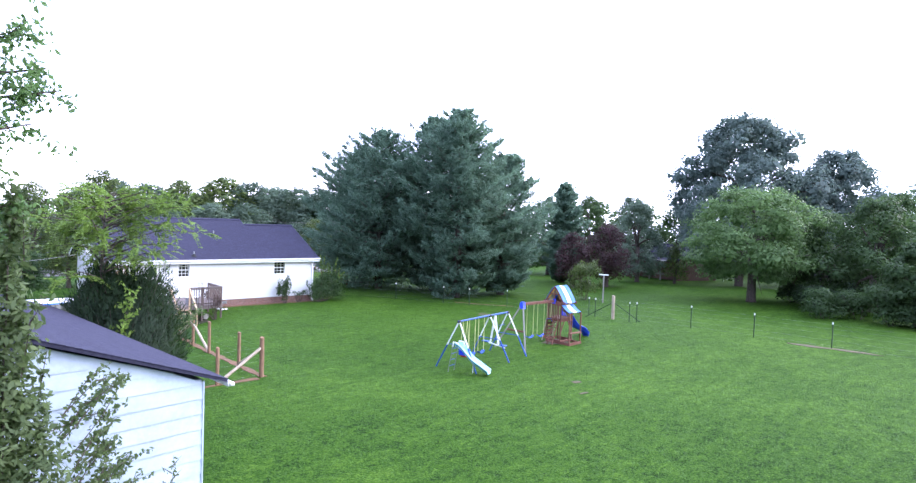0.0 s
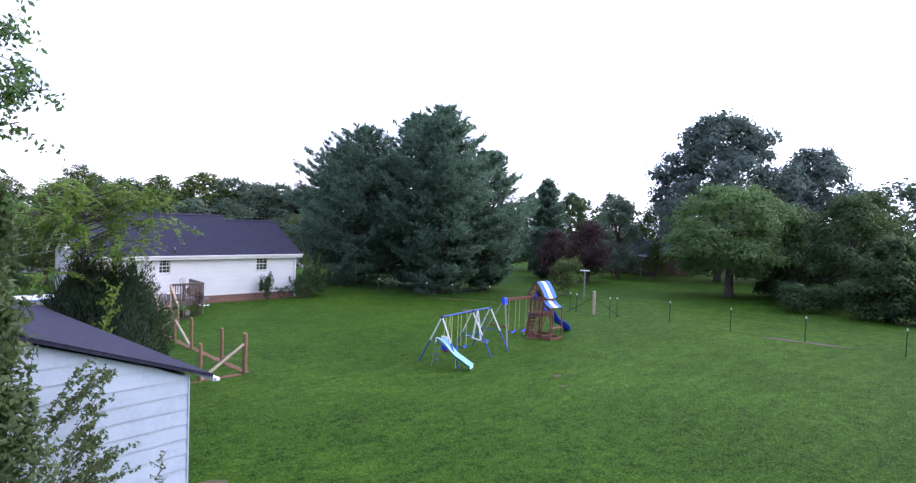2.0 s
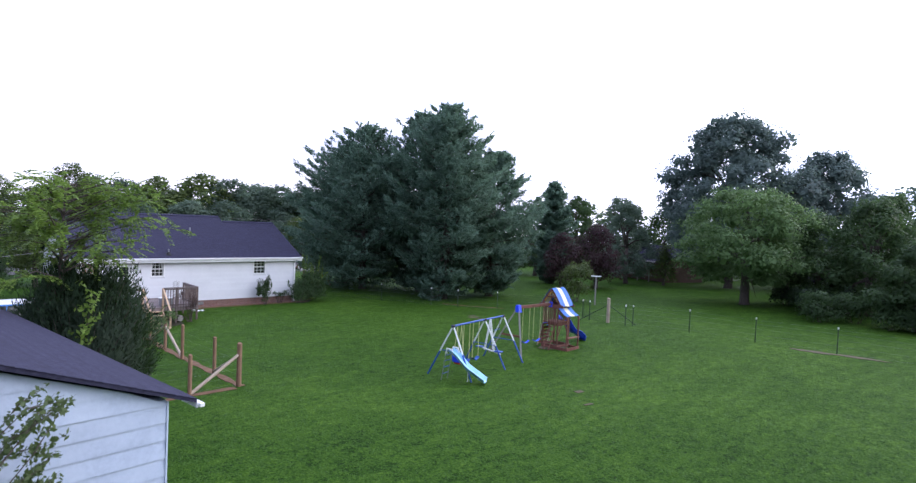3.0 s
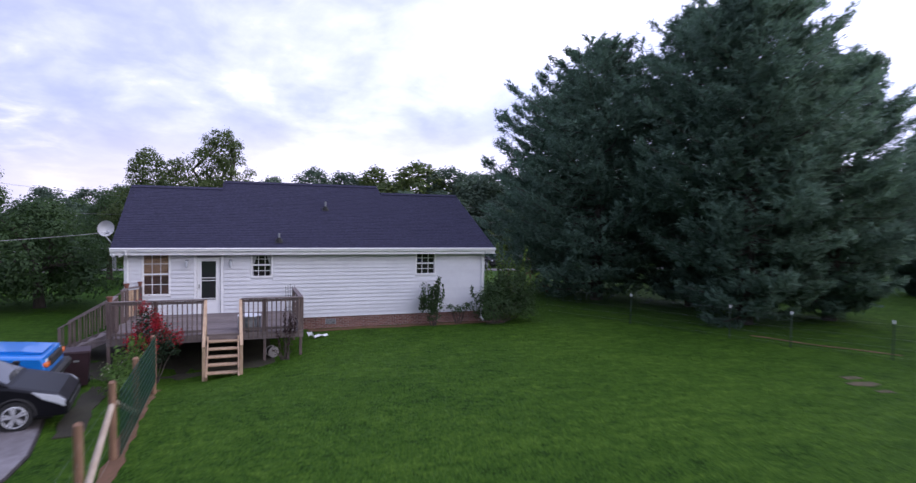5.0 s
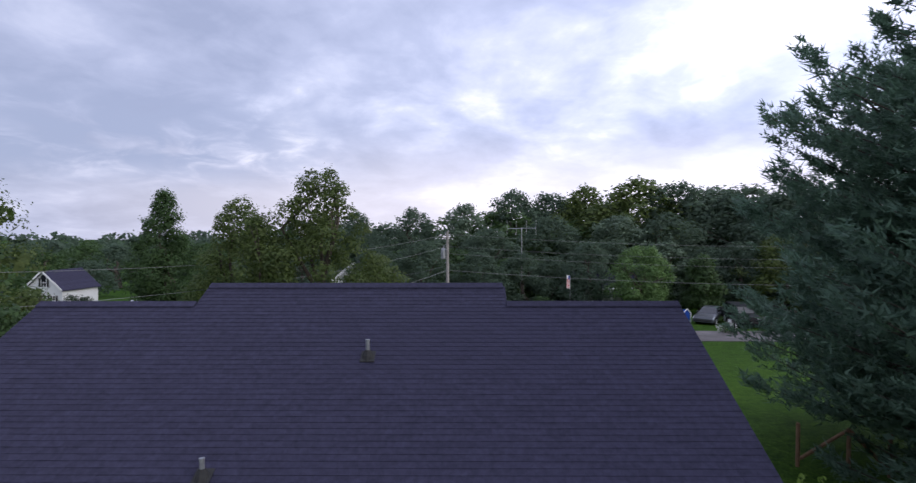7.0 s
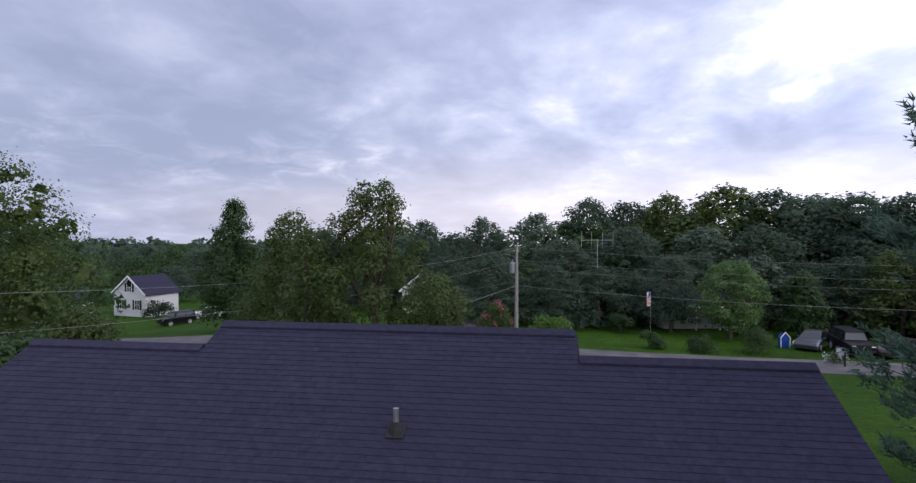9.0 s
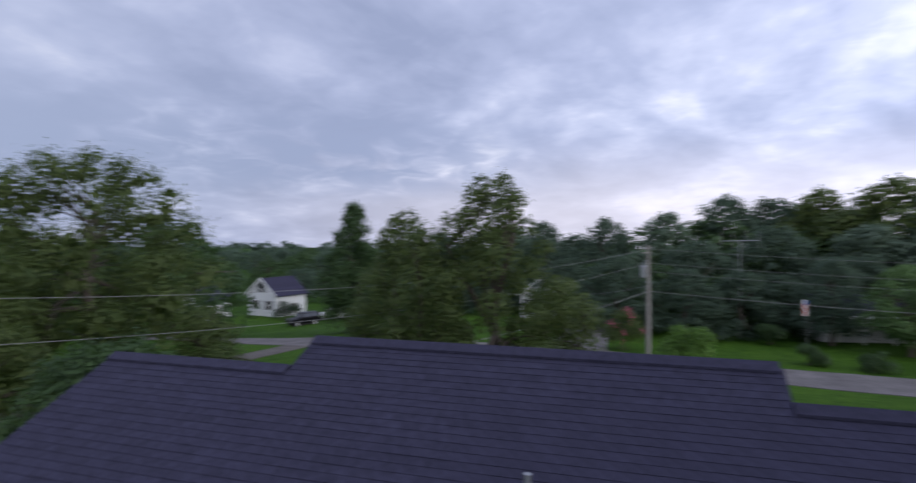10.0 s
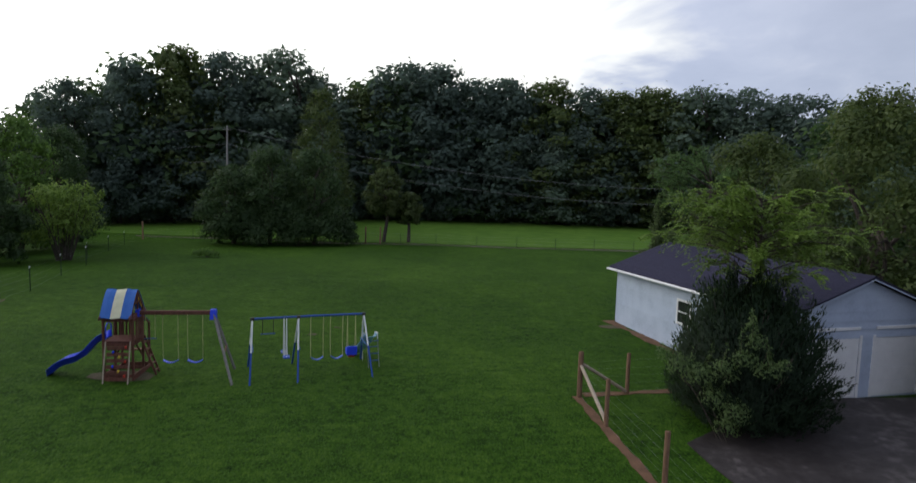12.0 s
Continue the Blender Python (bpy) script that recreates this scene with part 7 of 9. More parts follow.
leafy_mass("shrub", "tall loose green shrub on the lawn", (31.8, -11.4, gz(31.8, -11)), round_lobes(lrng, 1.7, 3.2, 12, 0.05), OLIVE, 83, 2600, 0.15, 9, sprouts=14)
pine_tree("pine_tree", "slim dark pine behind the lawn", (44.2, 1.0, gz(44, 1)), 10.8, 2.6, 84, "pines behind the lawn", 0.6)
broad_tree("far_tree", "yellowish green small tree", (55.5, -6.0, gz(55, -6)), 4.6, 2.0, OLIVE, 85, 2600, 0.22, 0.15, 0.08, 20)
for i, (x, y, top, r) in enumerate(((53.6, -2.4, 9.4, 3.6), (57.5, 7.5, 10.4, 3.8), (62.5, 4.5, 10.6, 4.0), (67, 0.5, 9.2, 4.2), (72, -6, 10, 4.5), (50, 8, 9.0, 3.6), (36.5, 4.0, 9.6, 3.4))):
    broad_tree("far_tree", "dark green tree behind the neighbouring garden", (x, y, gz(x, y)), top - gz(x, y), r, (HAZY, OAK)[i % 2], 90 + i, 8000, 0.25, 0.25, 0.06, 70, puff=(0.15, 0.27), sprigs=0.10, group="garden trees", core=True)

# ---- woods ----
WOOD, FAR_WOOD, FIELD_WOOD = [], [], []


def wood_tree(x, y, top, wide=1.0, far=False, pool=None):
    """The first ones of each pool are built; later ones are copies at other heights and turns."""
    z = gz(x, y) - 0.1
    h = top - z
    pool = pool if pool is not None else FAR_WOOD if far else WOOD
    # Most of these leaf colours carry painted haze.
    leaves = (HAZED_OAK, OAK, OAK) if pool is FAR_WOOD else (HAZED_FIELD_OAK, HAZY, HAZED_FIELD_OAK, HAZED_FIELD_OAK, OLIVE) if pool is FIELD_WOOD else (HAZED_OAK, HAZED_OAK, HAZY, HAZED_OAK, HAZED_OAK, OLIVE)
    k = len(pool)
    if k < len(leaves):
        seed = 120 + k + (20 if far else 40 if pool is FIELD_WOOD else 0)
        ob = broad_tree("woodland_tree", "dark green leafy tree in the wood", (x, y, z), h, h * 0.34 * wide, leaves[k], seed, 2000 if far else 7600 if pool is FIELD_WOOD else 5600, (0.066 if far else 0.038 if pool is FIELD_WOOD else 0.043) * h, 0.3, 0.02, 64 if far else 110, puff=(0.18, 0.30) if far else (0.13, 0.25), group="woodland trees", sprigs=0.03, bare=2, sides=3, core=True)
        pool.append((h, ob))
        return ob
    hh, src = pool[wrng.randrange(len(leaves))]
    k = h / hh
    return copy_thing(src, pose(x, y, z, 0, 0, wrng.uniform(0, 360)) @ Matrix.Diagonal((k * wide, k * wide, k, 1)))


wrng = random.Random(11)
# edge of the field behind
FIELD = ((47, -86, 21.5), (40.5, -90, 25), (35, -94, 28.5), (29, -97, 28), (22.5, -101, 30), (16.5, -103, 26), (9.5, -105, 25.5), (3, -106, 30), (-3, -106, 30), (-9.5, -106, 28), (-15.5, -105, 27), (-21.5, -104, 27), (-27.5, -103, 25.6), (-33.5, -102, 25.5), (-39.5, -100, 26), (-45.5, -98, 26), (-52, -95, 25.5), (-59, -91, 24.5), (-66, -86, 23.5), (55, -80, 18), (64, -76, 17), (-73, -78, 22))
FIELD = [(x, y, top - (2.6 if x > -10 else 1.4)) for x, y, top in FIELD]
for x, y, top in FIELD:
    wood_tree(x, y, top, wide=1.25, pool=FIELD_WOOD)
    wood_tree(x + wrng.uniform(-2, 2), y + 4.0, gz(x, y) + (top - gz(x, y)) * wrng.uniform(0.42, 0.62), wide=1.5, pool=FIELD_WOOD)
    wood_tree(x + wrng.uniform(-2, 2) + 3, y + 5.5, gz(x, y) + wrng.uniform(4.0, 7.0), wide=1.8, far=True)
for x, y, top in FIELD:
    wood_tree(x + 3.2 + wrng.uniform(-0.8, 0.8), y - 5, top - wrng.uniform(0.5, 2.5), wide=1.25, far=True)
# groups before the field
for i, (x, y, r, h) in enumerate(((21.0, -65.4, 2.6, 5.0), (17.0, -65.2, 2.8, 5.6), (13.4, -65.8, 2.4, 5.2), (10.8, -66.6, 1.6, 3.0), (19.0, -64.3, 2.2, 3.2), (15.2, -64.4, 2.2, 3.2), (36.5, -52.0, 3.0, 5.0), (36.0, -58.0, 3.0, 5.0))):
    leafy_mass("field_bush", "dense dark green bush under the field trees", (x, y, gz(x, y)), round_lobes(lrng, r, h, 16, 0.04), OAK, 240 + i, 4200, 0.20, 9, group="field bushes")
for i, (x, y, top, r, mat) in enumerate(((18.5, -67.0, 10.6, 5.6, OAK), (14.0, -67.4, 10.4, 5.2, OAK), (22.0, -66.4, 8.4, 4.2, OAK), (14.4, -80.0, 18.6, 4.6, OLIVE), (6.6, -70.4, 8.6, 2.5, OLIVE), (3.8, -70.2, 6.0, 1.8, OLIVE), (36.0, -55.0, 11.6, 4.4, GREEN), (35.8, -61.0, 11.2, 4.2, OAK), (33.4, -45.5, 8.6, 3.4, OAK), (40, -50, 10.5, 4.5, OAK))):
    broad_tree("field_tree", "leafy tree on the rough ground by the field", (x, y, gz(x, y)), top - gz(x, y), r, mat, 150 + i, 12000, 0.22, 0.2, 0.02 if i not in (4, 5) else 0.35, 70, puff=(0.16, 0.30), group="field trees", sprigs=0.12, core=True)
leafy_mass("flowering_shrub", "wide yellow-green shrub with arching stems", (30.2, -49.4, gz(30.2, -49.4)), round_lobes(lrng, 2.9, 6.0, 18, 0.12), LIME, 161, 5200, 0.20, 22, sprouts=26, stem_r=0.05)
# front woods across the road
FRONT = ((-3.8, 73.5, 8.8), (4.4, 72.3, 9.2), (11, 69.4, 9.6), (18.5, 78.9, 12), (24.3, 81.1, 11.6), (28.4, 78.2, 12.4), (34.7, 74.3, 13.2), (40.4, 74.4, 12.8), (45.3, 74.5, 12.1), (47.8, 68.8, 12.1), (50.5, 63.6, 11.7), (56, 60, 12), (61, 56, 12), (66, 51, 12), (70, 46, 11.5), (73, 40, 11), (6, 54.4, 5.3), (12.2, 54, 4.1), (17.1, 56.9, 3.9), (20.8, 59.3, 3.3), (38.8, 59.6, 4.4), (41.4, 57.3, 5.1), (44, 53.6, 5.9), (48, 50.6, 6.2), (-19.9, 79.8, 7.4), (-15.9, 91.4, 7.6), (-10, 68, 5.6), (-9.5, 82, 8), (0.5, 62, 4.5), (14, 64, 6.5), (22, 68, 8), (30, 66, 8), (36, 64, 8), (28, 62, 5), (34, 60.5, 5))
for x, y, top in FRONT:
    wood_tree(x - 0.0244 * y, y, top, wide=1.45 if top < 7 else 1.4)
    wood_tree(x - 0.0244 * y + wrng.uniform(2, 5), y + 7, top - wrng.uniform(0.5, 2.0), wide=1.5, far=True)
for x, y, top in ((75, 30, 11), (78, 22, 11), (76, 12, 10.5), (80, 2, 10.5), (84, -10, 12), (80, -24, 13), (78, -36, 12), (74, -48, 12), (70, -58, 13), (68, -66, 15)):
    wood_tree(x, y, top, wide=1.3, far=True)
# low ground to the front left
for x, y, top in ((-72.5, 132, 2.2), (-60, 128, 1.6), (-85, 140, 2.0), (-48, 122, 2.6), (-38, 118, 3.0), (-30, 108, 4), (-26, 100, 5), (-112, 178, 2.6), (-98, 170, 2), (-128, 165, 2), (-108, 150, 1.8), (-95, 120, 0.6), (-85, 105, 0.5), (-75, 92, 0.6), (-68, 82, 0.4), (-62, 104, 0), (-80, 118, 1), (-90, 95, 1.5), (-105, 80, 3), (-34, 90, 1.5), (-44, 100, 0.5), (-41.5, 47.5, 9.2), (-50, 46, 7), (-150, 230, 3), (-175, 240, 4), (-120, 240, 3), (-200, 215, 3), (-90, 230, 3), (-70, 215, 3), (-225, 190, 4), (-150, 190, 2.5), (-60, 160, 2.5), (-95, 200, 3), (-130, 205, 2), (-180, 200, 3), (-40, 150, 3), (-20, 130, 4), (-10, 120, 5), (0, 110, 6)) + tuple((-290 + 11 * i, 310 - 18 * (i % 3), 1.2 + 1.1 * (i * 7 % 4)) for i in range(24)):
    wood_tree(x, y, top - (7.0 if y > 140 else 0.0), wide=1.35, far=True)
leafy_mass("round_bush", "dark bush against the far white house", (-45.0, 74.9, gz(-45, 74.9)), round_lobes(lrng, 2.4, 3.0, 12, 0.05), DARK_LEAF, 187, 2200, 0.24, 8)
# wooded ridge on the horizon
ridge, rrng = [], np.random.default_rng(77)
for i in range(260):
    a, d = radians(rrng.uniform(112, 176)), rrng.choice([420, 450, 485])
    x, y = 8 + d * math.cos(a), -5 + d * math.sin(a)
    r = rrng.uniform(5.5, 10.0)
    top = -2.4 + (485 - d) * -0.055 + rrng.normal() * 0.9
    for z in (top - r * 0.7, top - r * 1.7, top - r * 2.6):
        ridge.append((x, y, z, r, r, r * 0.8))
pts_, out_ = crown_points(rrng, np.array(ridge), 24000, 0.3)
tagged(part("far_woods", quad_mesh("far_woods", leaf_quads(rrng, pts_, out_, 3.6, 0.8, face=0.6), HAZED_OAK, 4, unit(out_ + (0, 0, 0.3))), HAZED_OAK), "dark green woods along the far ridge", "woods", kind="stuff")
broad_tree("small_tree", "loose yellow-green tree before the house front", (-10.9, 18.4, gz(-10.9, 18.4)), 4.4 - gz(-10.9, 18.4), 2.7, OLIVE, 186, 9000, 0.17, 0.2, 0.05, 34, sprigs=0.10)
# left woods beyond the neighbour
for x, y, top in ((-57.8, -26.9, 13.4), (-61.1, -22.8, 14.8), (-65.4, -17.6, 14.2), (-66.4, -10.5, 15.9), (-63, -13, 12), (-76.5, -2.1, 13.2), (-78, 4, 12), (-80.6, 8.9, 11.8), (-99.3, 18.1, 11.3), (-97.2, 26.4, 9.9), (-40.4, 15.0, 8.9), (-33.9, 15.8, 8.3), (-36.4, 21.8, 8.7), (-90, 34, 9.5), (-78, 40, 9), (-62, 36, 8.5), (-52, 28, 8.4), (-45, 34, 8.2), (-30.8, 12.6, 4.8), (-22.3, 13.2, 3.6), (-48, -38, 14), (-54, -34, 14), (-42, -44, 14), (-36, -52, 15), (-44, -58, 16), (-52, -66, 18), (-60, -50, 16), (-30, -46, 11), (-28, -38, 9.5), (-24, -32, 8.5), (-70, -26, 14), (-88, 14, 11), (-92, 24, 10), (-70, 20, 9.5), (-58, 22, 8.5), (-74, -10, 13)):
    wood_tree(x, y, top, wide=1.3, far=True)
# trees before the road
broad_tree("pear_tree", "dense upright olive-green pear tree before the house", (2.9, 17.4, gz(2.9, 17.4)), 10.0, 3.3, OLIVE, 171, 26000, 0.14, 0.24, 0.10, 90, puff=(0.14, 0.25), group="front trees", sprigs=0.08)
broad_tree("pear_tree", "upright green pear tree before the house", (-1.6, 19.8, gz(-1.6, 19.8)), 8.9, 2.9, OLIVE, 172, 18000, 0.14, 0.2, 0.10, 80, puff=(0.15, 0.27), group="front trees", sprigs=0.08)
broad_tree("pear_tree", "low leafy tree before the house", (5.0, 20.4, gz(5, 20.4)), 6.2, 2.4, OLIVE, 173, 9000, 0.16, 0.2, 0.06, 34, group="front trees", sprigs=0.08)
broad_tree("pear_tree", "low leafy tree before the house", (-4.6, 25.0, gz(-4.6, 25)), 6.6, 2.8, OAK, 174, 9000, 0.17, 0.2, 0.06, 34, group="front trees", sprigs=0.08)
broad_tree("pear_tree", "small leafy tree before the house", (0.6, 16.6, gz(0.6, 16.6)), 8.0, 2.4, OLIVE, 175, 9000, 0.16, 0.16, 0.06, 30, group="front trees", sprigs=0.08)
broad_tree("big_tree", "large spreading green tree beside the house front", (-19.3, 19.6, gz(-19.3, 19.6)), 12.0 - gz(-19.3, 19.6), 6.9, OLIVE, 276, 30000, 0.18, 0.34, 0.12, 100, puff=(0.13, 0.26), sprigs=0.12, core=True)
broad_tree("big_tree", "leafy green tree beside the house front", (-16.5, 12.4, gz(-16.5, 12.4)), 7.8, 3.2, OLIVE, 177, 8000, 0.24, 0.24, 0.06, 34)
broad_tree("small_tree", "low olive tree by the lane", (-13.3, 10.4, gz(-13.3, 10.4)), 5.0, 2.6, OLIVE, 178, 6000, 0.20, 0.2, 0.05, 30)
leafy_mass("round_bush", "wide rounded dark green bush on the lawn", (-13.0, 7.6, gz(-13, 7.6)), round_lobes(lrng, 2.4, 2.5, 14, 0.05), OAK, 179, 4200, 0.15, 9)
leafy_mass("round_bush", "wide rounded olive bush on the lawn", (-18.2, -3.0, gz(-18.2, -3)), round_lobes(lrng, 2.2, 2.5, 14, 0.05), OLIVE, 180, 4200, 0.15, 9)
broad_tree("spire_tree", "tall ragged green tree tapering to a point near the road", (-20.1, 49.6, gz(-20.1, 49.6)), 10.5 - gz(-20.1, 49.6), 4.6, OAK, 181, 18000, 0.24, 0.24, 0.04, 100, puff=(0.17, 0.30), sprigs=0.16, spire=0.45, core=True)
broad_tree("small_tree", "light green tree across the road", (26.7, 50.3, gz(26.7, 50.3)), 7.1, 3.6, ROUND, 182, 11000, 0.23, 0.2, 0.12, 70, puff=(0.14, 0.26), sprigs=0.12)
broad_tree("small_tree", "grey-green tree across the road", (22.6, 55.0, gz(22.6, 55)), 7.6, 3.6, HAZED_OAK, 183, 6000, 0.28, 0.2, 0.06, 30)
leafy_mass("flowering_tree", "yellow-green bush topped with pink blossom", (6.1, 43.0, gz(6.1, 43)), round_lobes(lrng, 1.7, 3.9, 12, 0.05), OLIVE, 184, 2600, 0.17, 8, blossom=(PINK_FLOWER, 420, 0.10, 1.6))
leafy_mass("roadside_bush", "leafy pale green bush beside the utility pole", (10.2, 37.0, gz(10.2, 37)), round_lobes(lrng, 2.1, 3.0, 12, 0.05), GREEN, 185, 2600, 0.20, 8)
for i, (x, y, r) in enumerate(((18.6, 43.2, 0.9), (22.1, 42.0, 0.85), (26.1, 42.4, 1.35), (17.6, 53.2, 1.2))):
    leafy_mass("round_bush", "round clipped bush on the lawn across the road", (x, y, gz(x, y)), round_lobes(lrng, r * 1.35, r * 1.5, 8, 0.05), OAK, 190 + i, 2800, 0.14, 6, group="bushes across the road")
# dark tree beside the house's left end
broad_tree("yard_tree", "dark low-crowned leafy tree beside the house", (-4.6, 8.0, gz(-4.6, 8)), 5.0, 3.5, OAK, 200, 19000, 0.16, 0.22, 0.03, 80, puff=(0.15, 0.28), sprigs=0.10)
broad_tree("small_tree", "dark green tree across the road", (29.2, 54.0, gz(29.2, 54)), 6.0, 2.6, OAK, 211, 6000, 0.24, 0.2, 0.06, 30, core=True)
broad_tree("small_tree", "dark green tree across the road", (33.5, 52.5, gz(33.5, 52.5)), 6.2, 2.8, OAK, 212, 6000, 0.24, 0.2, 0.06, 30, core=True)
leafy_mass("flowering_bush", "low green bush covered in white blossom by the mailbox", (30.4, 38.7, gz(30.4, 38.7)), round_lobes(lrng, 0.8, 0.85, 8, 0.05), OAK, 220, 900, 0.10, 6, blossom=(LACE, 700, 0.09, 1.2))

# ---- vehicles ----
def loft(stations):
    """A closed skin over outlines with the same number of corners."""
    s = Shape()
    n = len(stations[0])
    v = [p for st in stations for p in st]
    f = [(i * n + k, i * n + (k + 1) % n, (i + 1) * n + (k + 1) % n, (i + 1) * n + k) for i in range(len(stations) - 1) for k in range(n)]
    f += [tuple(range(n))[::-1], tuple((len(stations) - 1) * n + k for k in range(n))]
    return s.add(v, f)


def vehicle(name, label, at, turn, width, body, cabin, paint, wheels, wr, roof=None, front_x=0.0, back_x=4.5, lamp_z=0.72, group="", bed=None, category="car", swept=False):
    """A car from side outlines (x back from the nose, z up); the cabin narrows to its roof."""
    ob = thing(name, label, category, group, at, turn)
    w = width / 2
    zlo, zhi = min(z for _, z in body), max(z for _, z in body)
    cx = sum(x for x, _ in body) / len(body)

    def side(y, k, kz):
        return [(-(cx + (x - cx) * k), y, zlo + (z - zlo) * kz) for x, z in body]
    part("body", loft([side(-w, 0.975, 0.93), side(-w + 0.05, 0.992, 0.985), side(-w + 0.16, 1, 1), side(w - 0.16, 1, 1), side(w - 0.05, 0.992, 0.985), side(w, 0.975, 0.93)]), paint, ob, smooth=False)
    zb, zt = min(z for _, z in cabin), max(z for _, z in cabin)

    def half(z, extra=0.0):
        return (w - 0.09) - 0.20 * (z - zb) / (zt - zb) + extra
    cab = part("cabin", loft([[(-x, sg * half(z) * k, z) for x, z in cabin] for sg, k in ((-1, 1), (-1, 0.93), (1, 0.93), (1, 1))]), paint, ob)
    # side glass
    mx, mz = sum(x for x, _ in cabin) / len(cabin), (zb + zt) / 2
    for sg in (-1, 1):
        g = [(mx + (x - mx) * 0.86, mz + (z - mz) * 0.70 + 0.02) for x, z in cabin]
        s = Shape()
        s.add([(-x, sg * half(z, 0.007), z) for x, z in g], [tuple(range(len(g)))])
        s.add([(-x, sg * half(z, -0.01), z) for x, z in g], [tuple(range(len(g)))[::-1]])
        part("side_window", s, GLASS, cab)
        part("pillar", Shape().beam((-mx - 0.1, sg * half(zb, 0.010), zb + 0.05), (-mx - 0.05, sg * half(zt, 0.010), zt - 0.07), 0.02, 0.07), paint, cab)
        part("wing_mirror", Shape().box(-cabin[0][0] - 0.32, -cabin[0][0] - 0.18, sg * (w + 0.02) - 0.08, sg * (w + 0.02) + 0.08, zb + 0.02, zb + 0.16, 0.03), paint, ob)
    for (x0, z0), (x1, z1), name2 in ((cabin[0], cabin[1], "windscreen"), (cabin[-1], cabin[-2], "rear_window")):
        nrm = Vector((-(z1 - z0), 0, (x1 - x0) * -1)).normalized()
        o = 0.012 if x1 > x0 else -0.012
        a0, a1 = half(z0) - 0.10, half(z1) - 0.07
        q = [(-x0 - (x1 - x0) * 0.08 + o, -a0, z0 + (z1 - z0) * 0.08 + 0.006), (-x0 - (x1 - x0) * 0.08 + o, a0, z0 + (z1 - z0) * 0.08 + 0.006), (-x1 + (x1 - x0) * 0.08 + o, a1, z1 - (z1 - z0) * 0.08 + 0.006), (-x1 + (x1 - x0) * 0.08 + o, -a1, z1 - (z1 - z0) * 0.08 + 0.006)]
        s = Shape().add(q + [(x - o * 1.8, y, z - 0.012) for x, y, z in q], [(0, 1, 2, 3), (7, 6, 5, 4), (0, 4, 5, 1), (1, 5, 6, 2), (2, 6, 7, 3), (3, 7, 4, 0)])
        part(name2, s, GLASS, cab)
    if roof is not None:
        xs = [x for x, z in cabin if z > zt - 0.12]
        part("roof_panel", Shape().box(-max(xs) - 0.02, -min(xs) + 0.02, -half(zt) - 0.02, half(zt) + 0.02, zt - 0.06, zt + 0.025, 0.03), roof, ob, "white painted roof panel")
    for x in wheels:
        for sg in (-1, 1):
            wh = part("wheel", Shape().tube([(-x, sg * (w - 0.20), wr), (-x, sg * (w - 0.19), wr), (-x, sg * (w - 0.02), wr), (-x, sg * (w + 0.01), wr)], [wr * 0.9, wr, wr, wr * 0.93], 22), RUBBER, ob, "black tyre")
            part("rim", Shape().tube([(-x, sg * (w - 0.06), wr), (-x, sg * (w + 0.012), wr), (-x, sg * (w + 0.02), wr), (-x, sg * (w + 0.004), wr)], [wr * 0.70, wr * 0.70, wr * 0.66, wr * 0.58], 20), DARK_METAL, wh)
            for k in range(10):
                a = (k // 2) * 2 * math.pi / 5 + 0.3 + 0.34 * (k % 2)
                part("spoke", Shape().beam((-x, sg * (w + 0.022), wr), (-x + math.cos(a) * wr * 0.60, sg * (w + 0.022), wr + math.sin(a) * wr * 0.60), 0.012, 0.042), ALLOY, wh)
            part("rim_lip", Shape().tube([(-x + math.cos(a) * wr * 0.66, sg * (w + 0.016), wr + math.sin(a) * wr * 0.66) for a in [math.pi * k / 12 for k in range(25)]], 0.014, 5), ALLOY, wh)
            part("wheel_arch", Shape().tube([(-x + math.cos(a) * wr * 1.12, sg * (w - 0.012), wr + math.sin(a) * wr * 1.12) for a in [math.pi * k / 10 for k in range(11)]], 0.03, 5), RUBBER, ob)
    for sg in (-1, 1):
        if swept:
            line = [(sx, zlo + 0.95 * (np.interp(sx, [q[0] for q in body[1:6]], [q[1] for q in body[1:6]]) - zlo)) for sx in (0.05, 0.18, 0.36, 0.62)]
            lens = [(-sx, sz) for sx, sz in line] + [(-0.42, line[2][1] - 0.10), (-0.20, line[1][1] - 0.15), (-0.04, line[0][1] - 0.13)]
            part("headlight", Shape().prism(lens, "y", *sorted((sg * (w - 0.20), sg * (w + 0.004)))), LAMP_CLEAR, ob, "clear swept-back headlight")
        else:
            part("headlight", Shape().box(-front_x - 0.34, -front_x - 0.03, sg * (w - 0.30) - 0.16, sg * (w - 0.30) + 0.17, lamp_z - 0.08, lamp_z + 0.06, 0.04), LAMP_CLEAR, ob, "clear headlight")
        part("tail_light", Shape().box(-back_x + 0.03, -back_x + 0.12, sg * (w - 0.18) - 0.07, sg * (w - 0.18) + 0.07, lamp_z, lamp_z + 0.22, 0.02), RED_PLASTIC, ob, "red tail light")
    part("bumper", Shape().box(-front_x - 0.16, -front_x + 0.02, -w + 0.12, w - 0.12, zlo + 0.02, zlo + 0.24, 0.05), RUBBER, ob)
    part("underbody", Shape().box(-back_x + 0.3, -front_x - 0.3, -w + 0.18, w - 0.18, wr * 0.55, zlo + 0.05), RUBBER, ob)
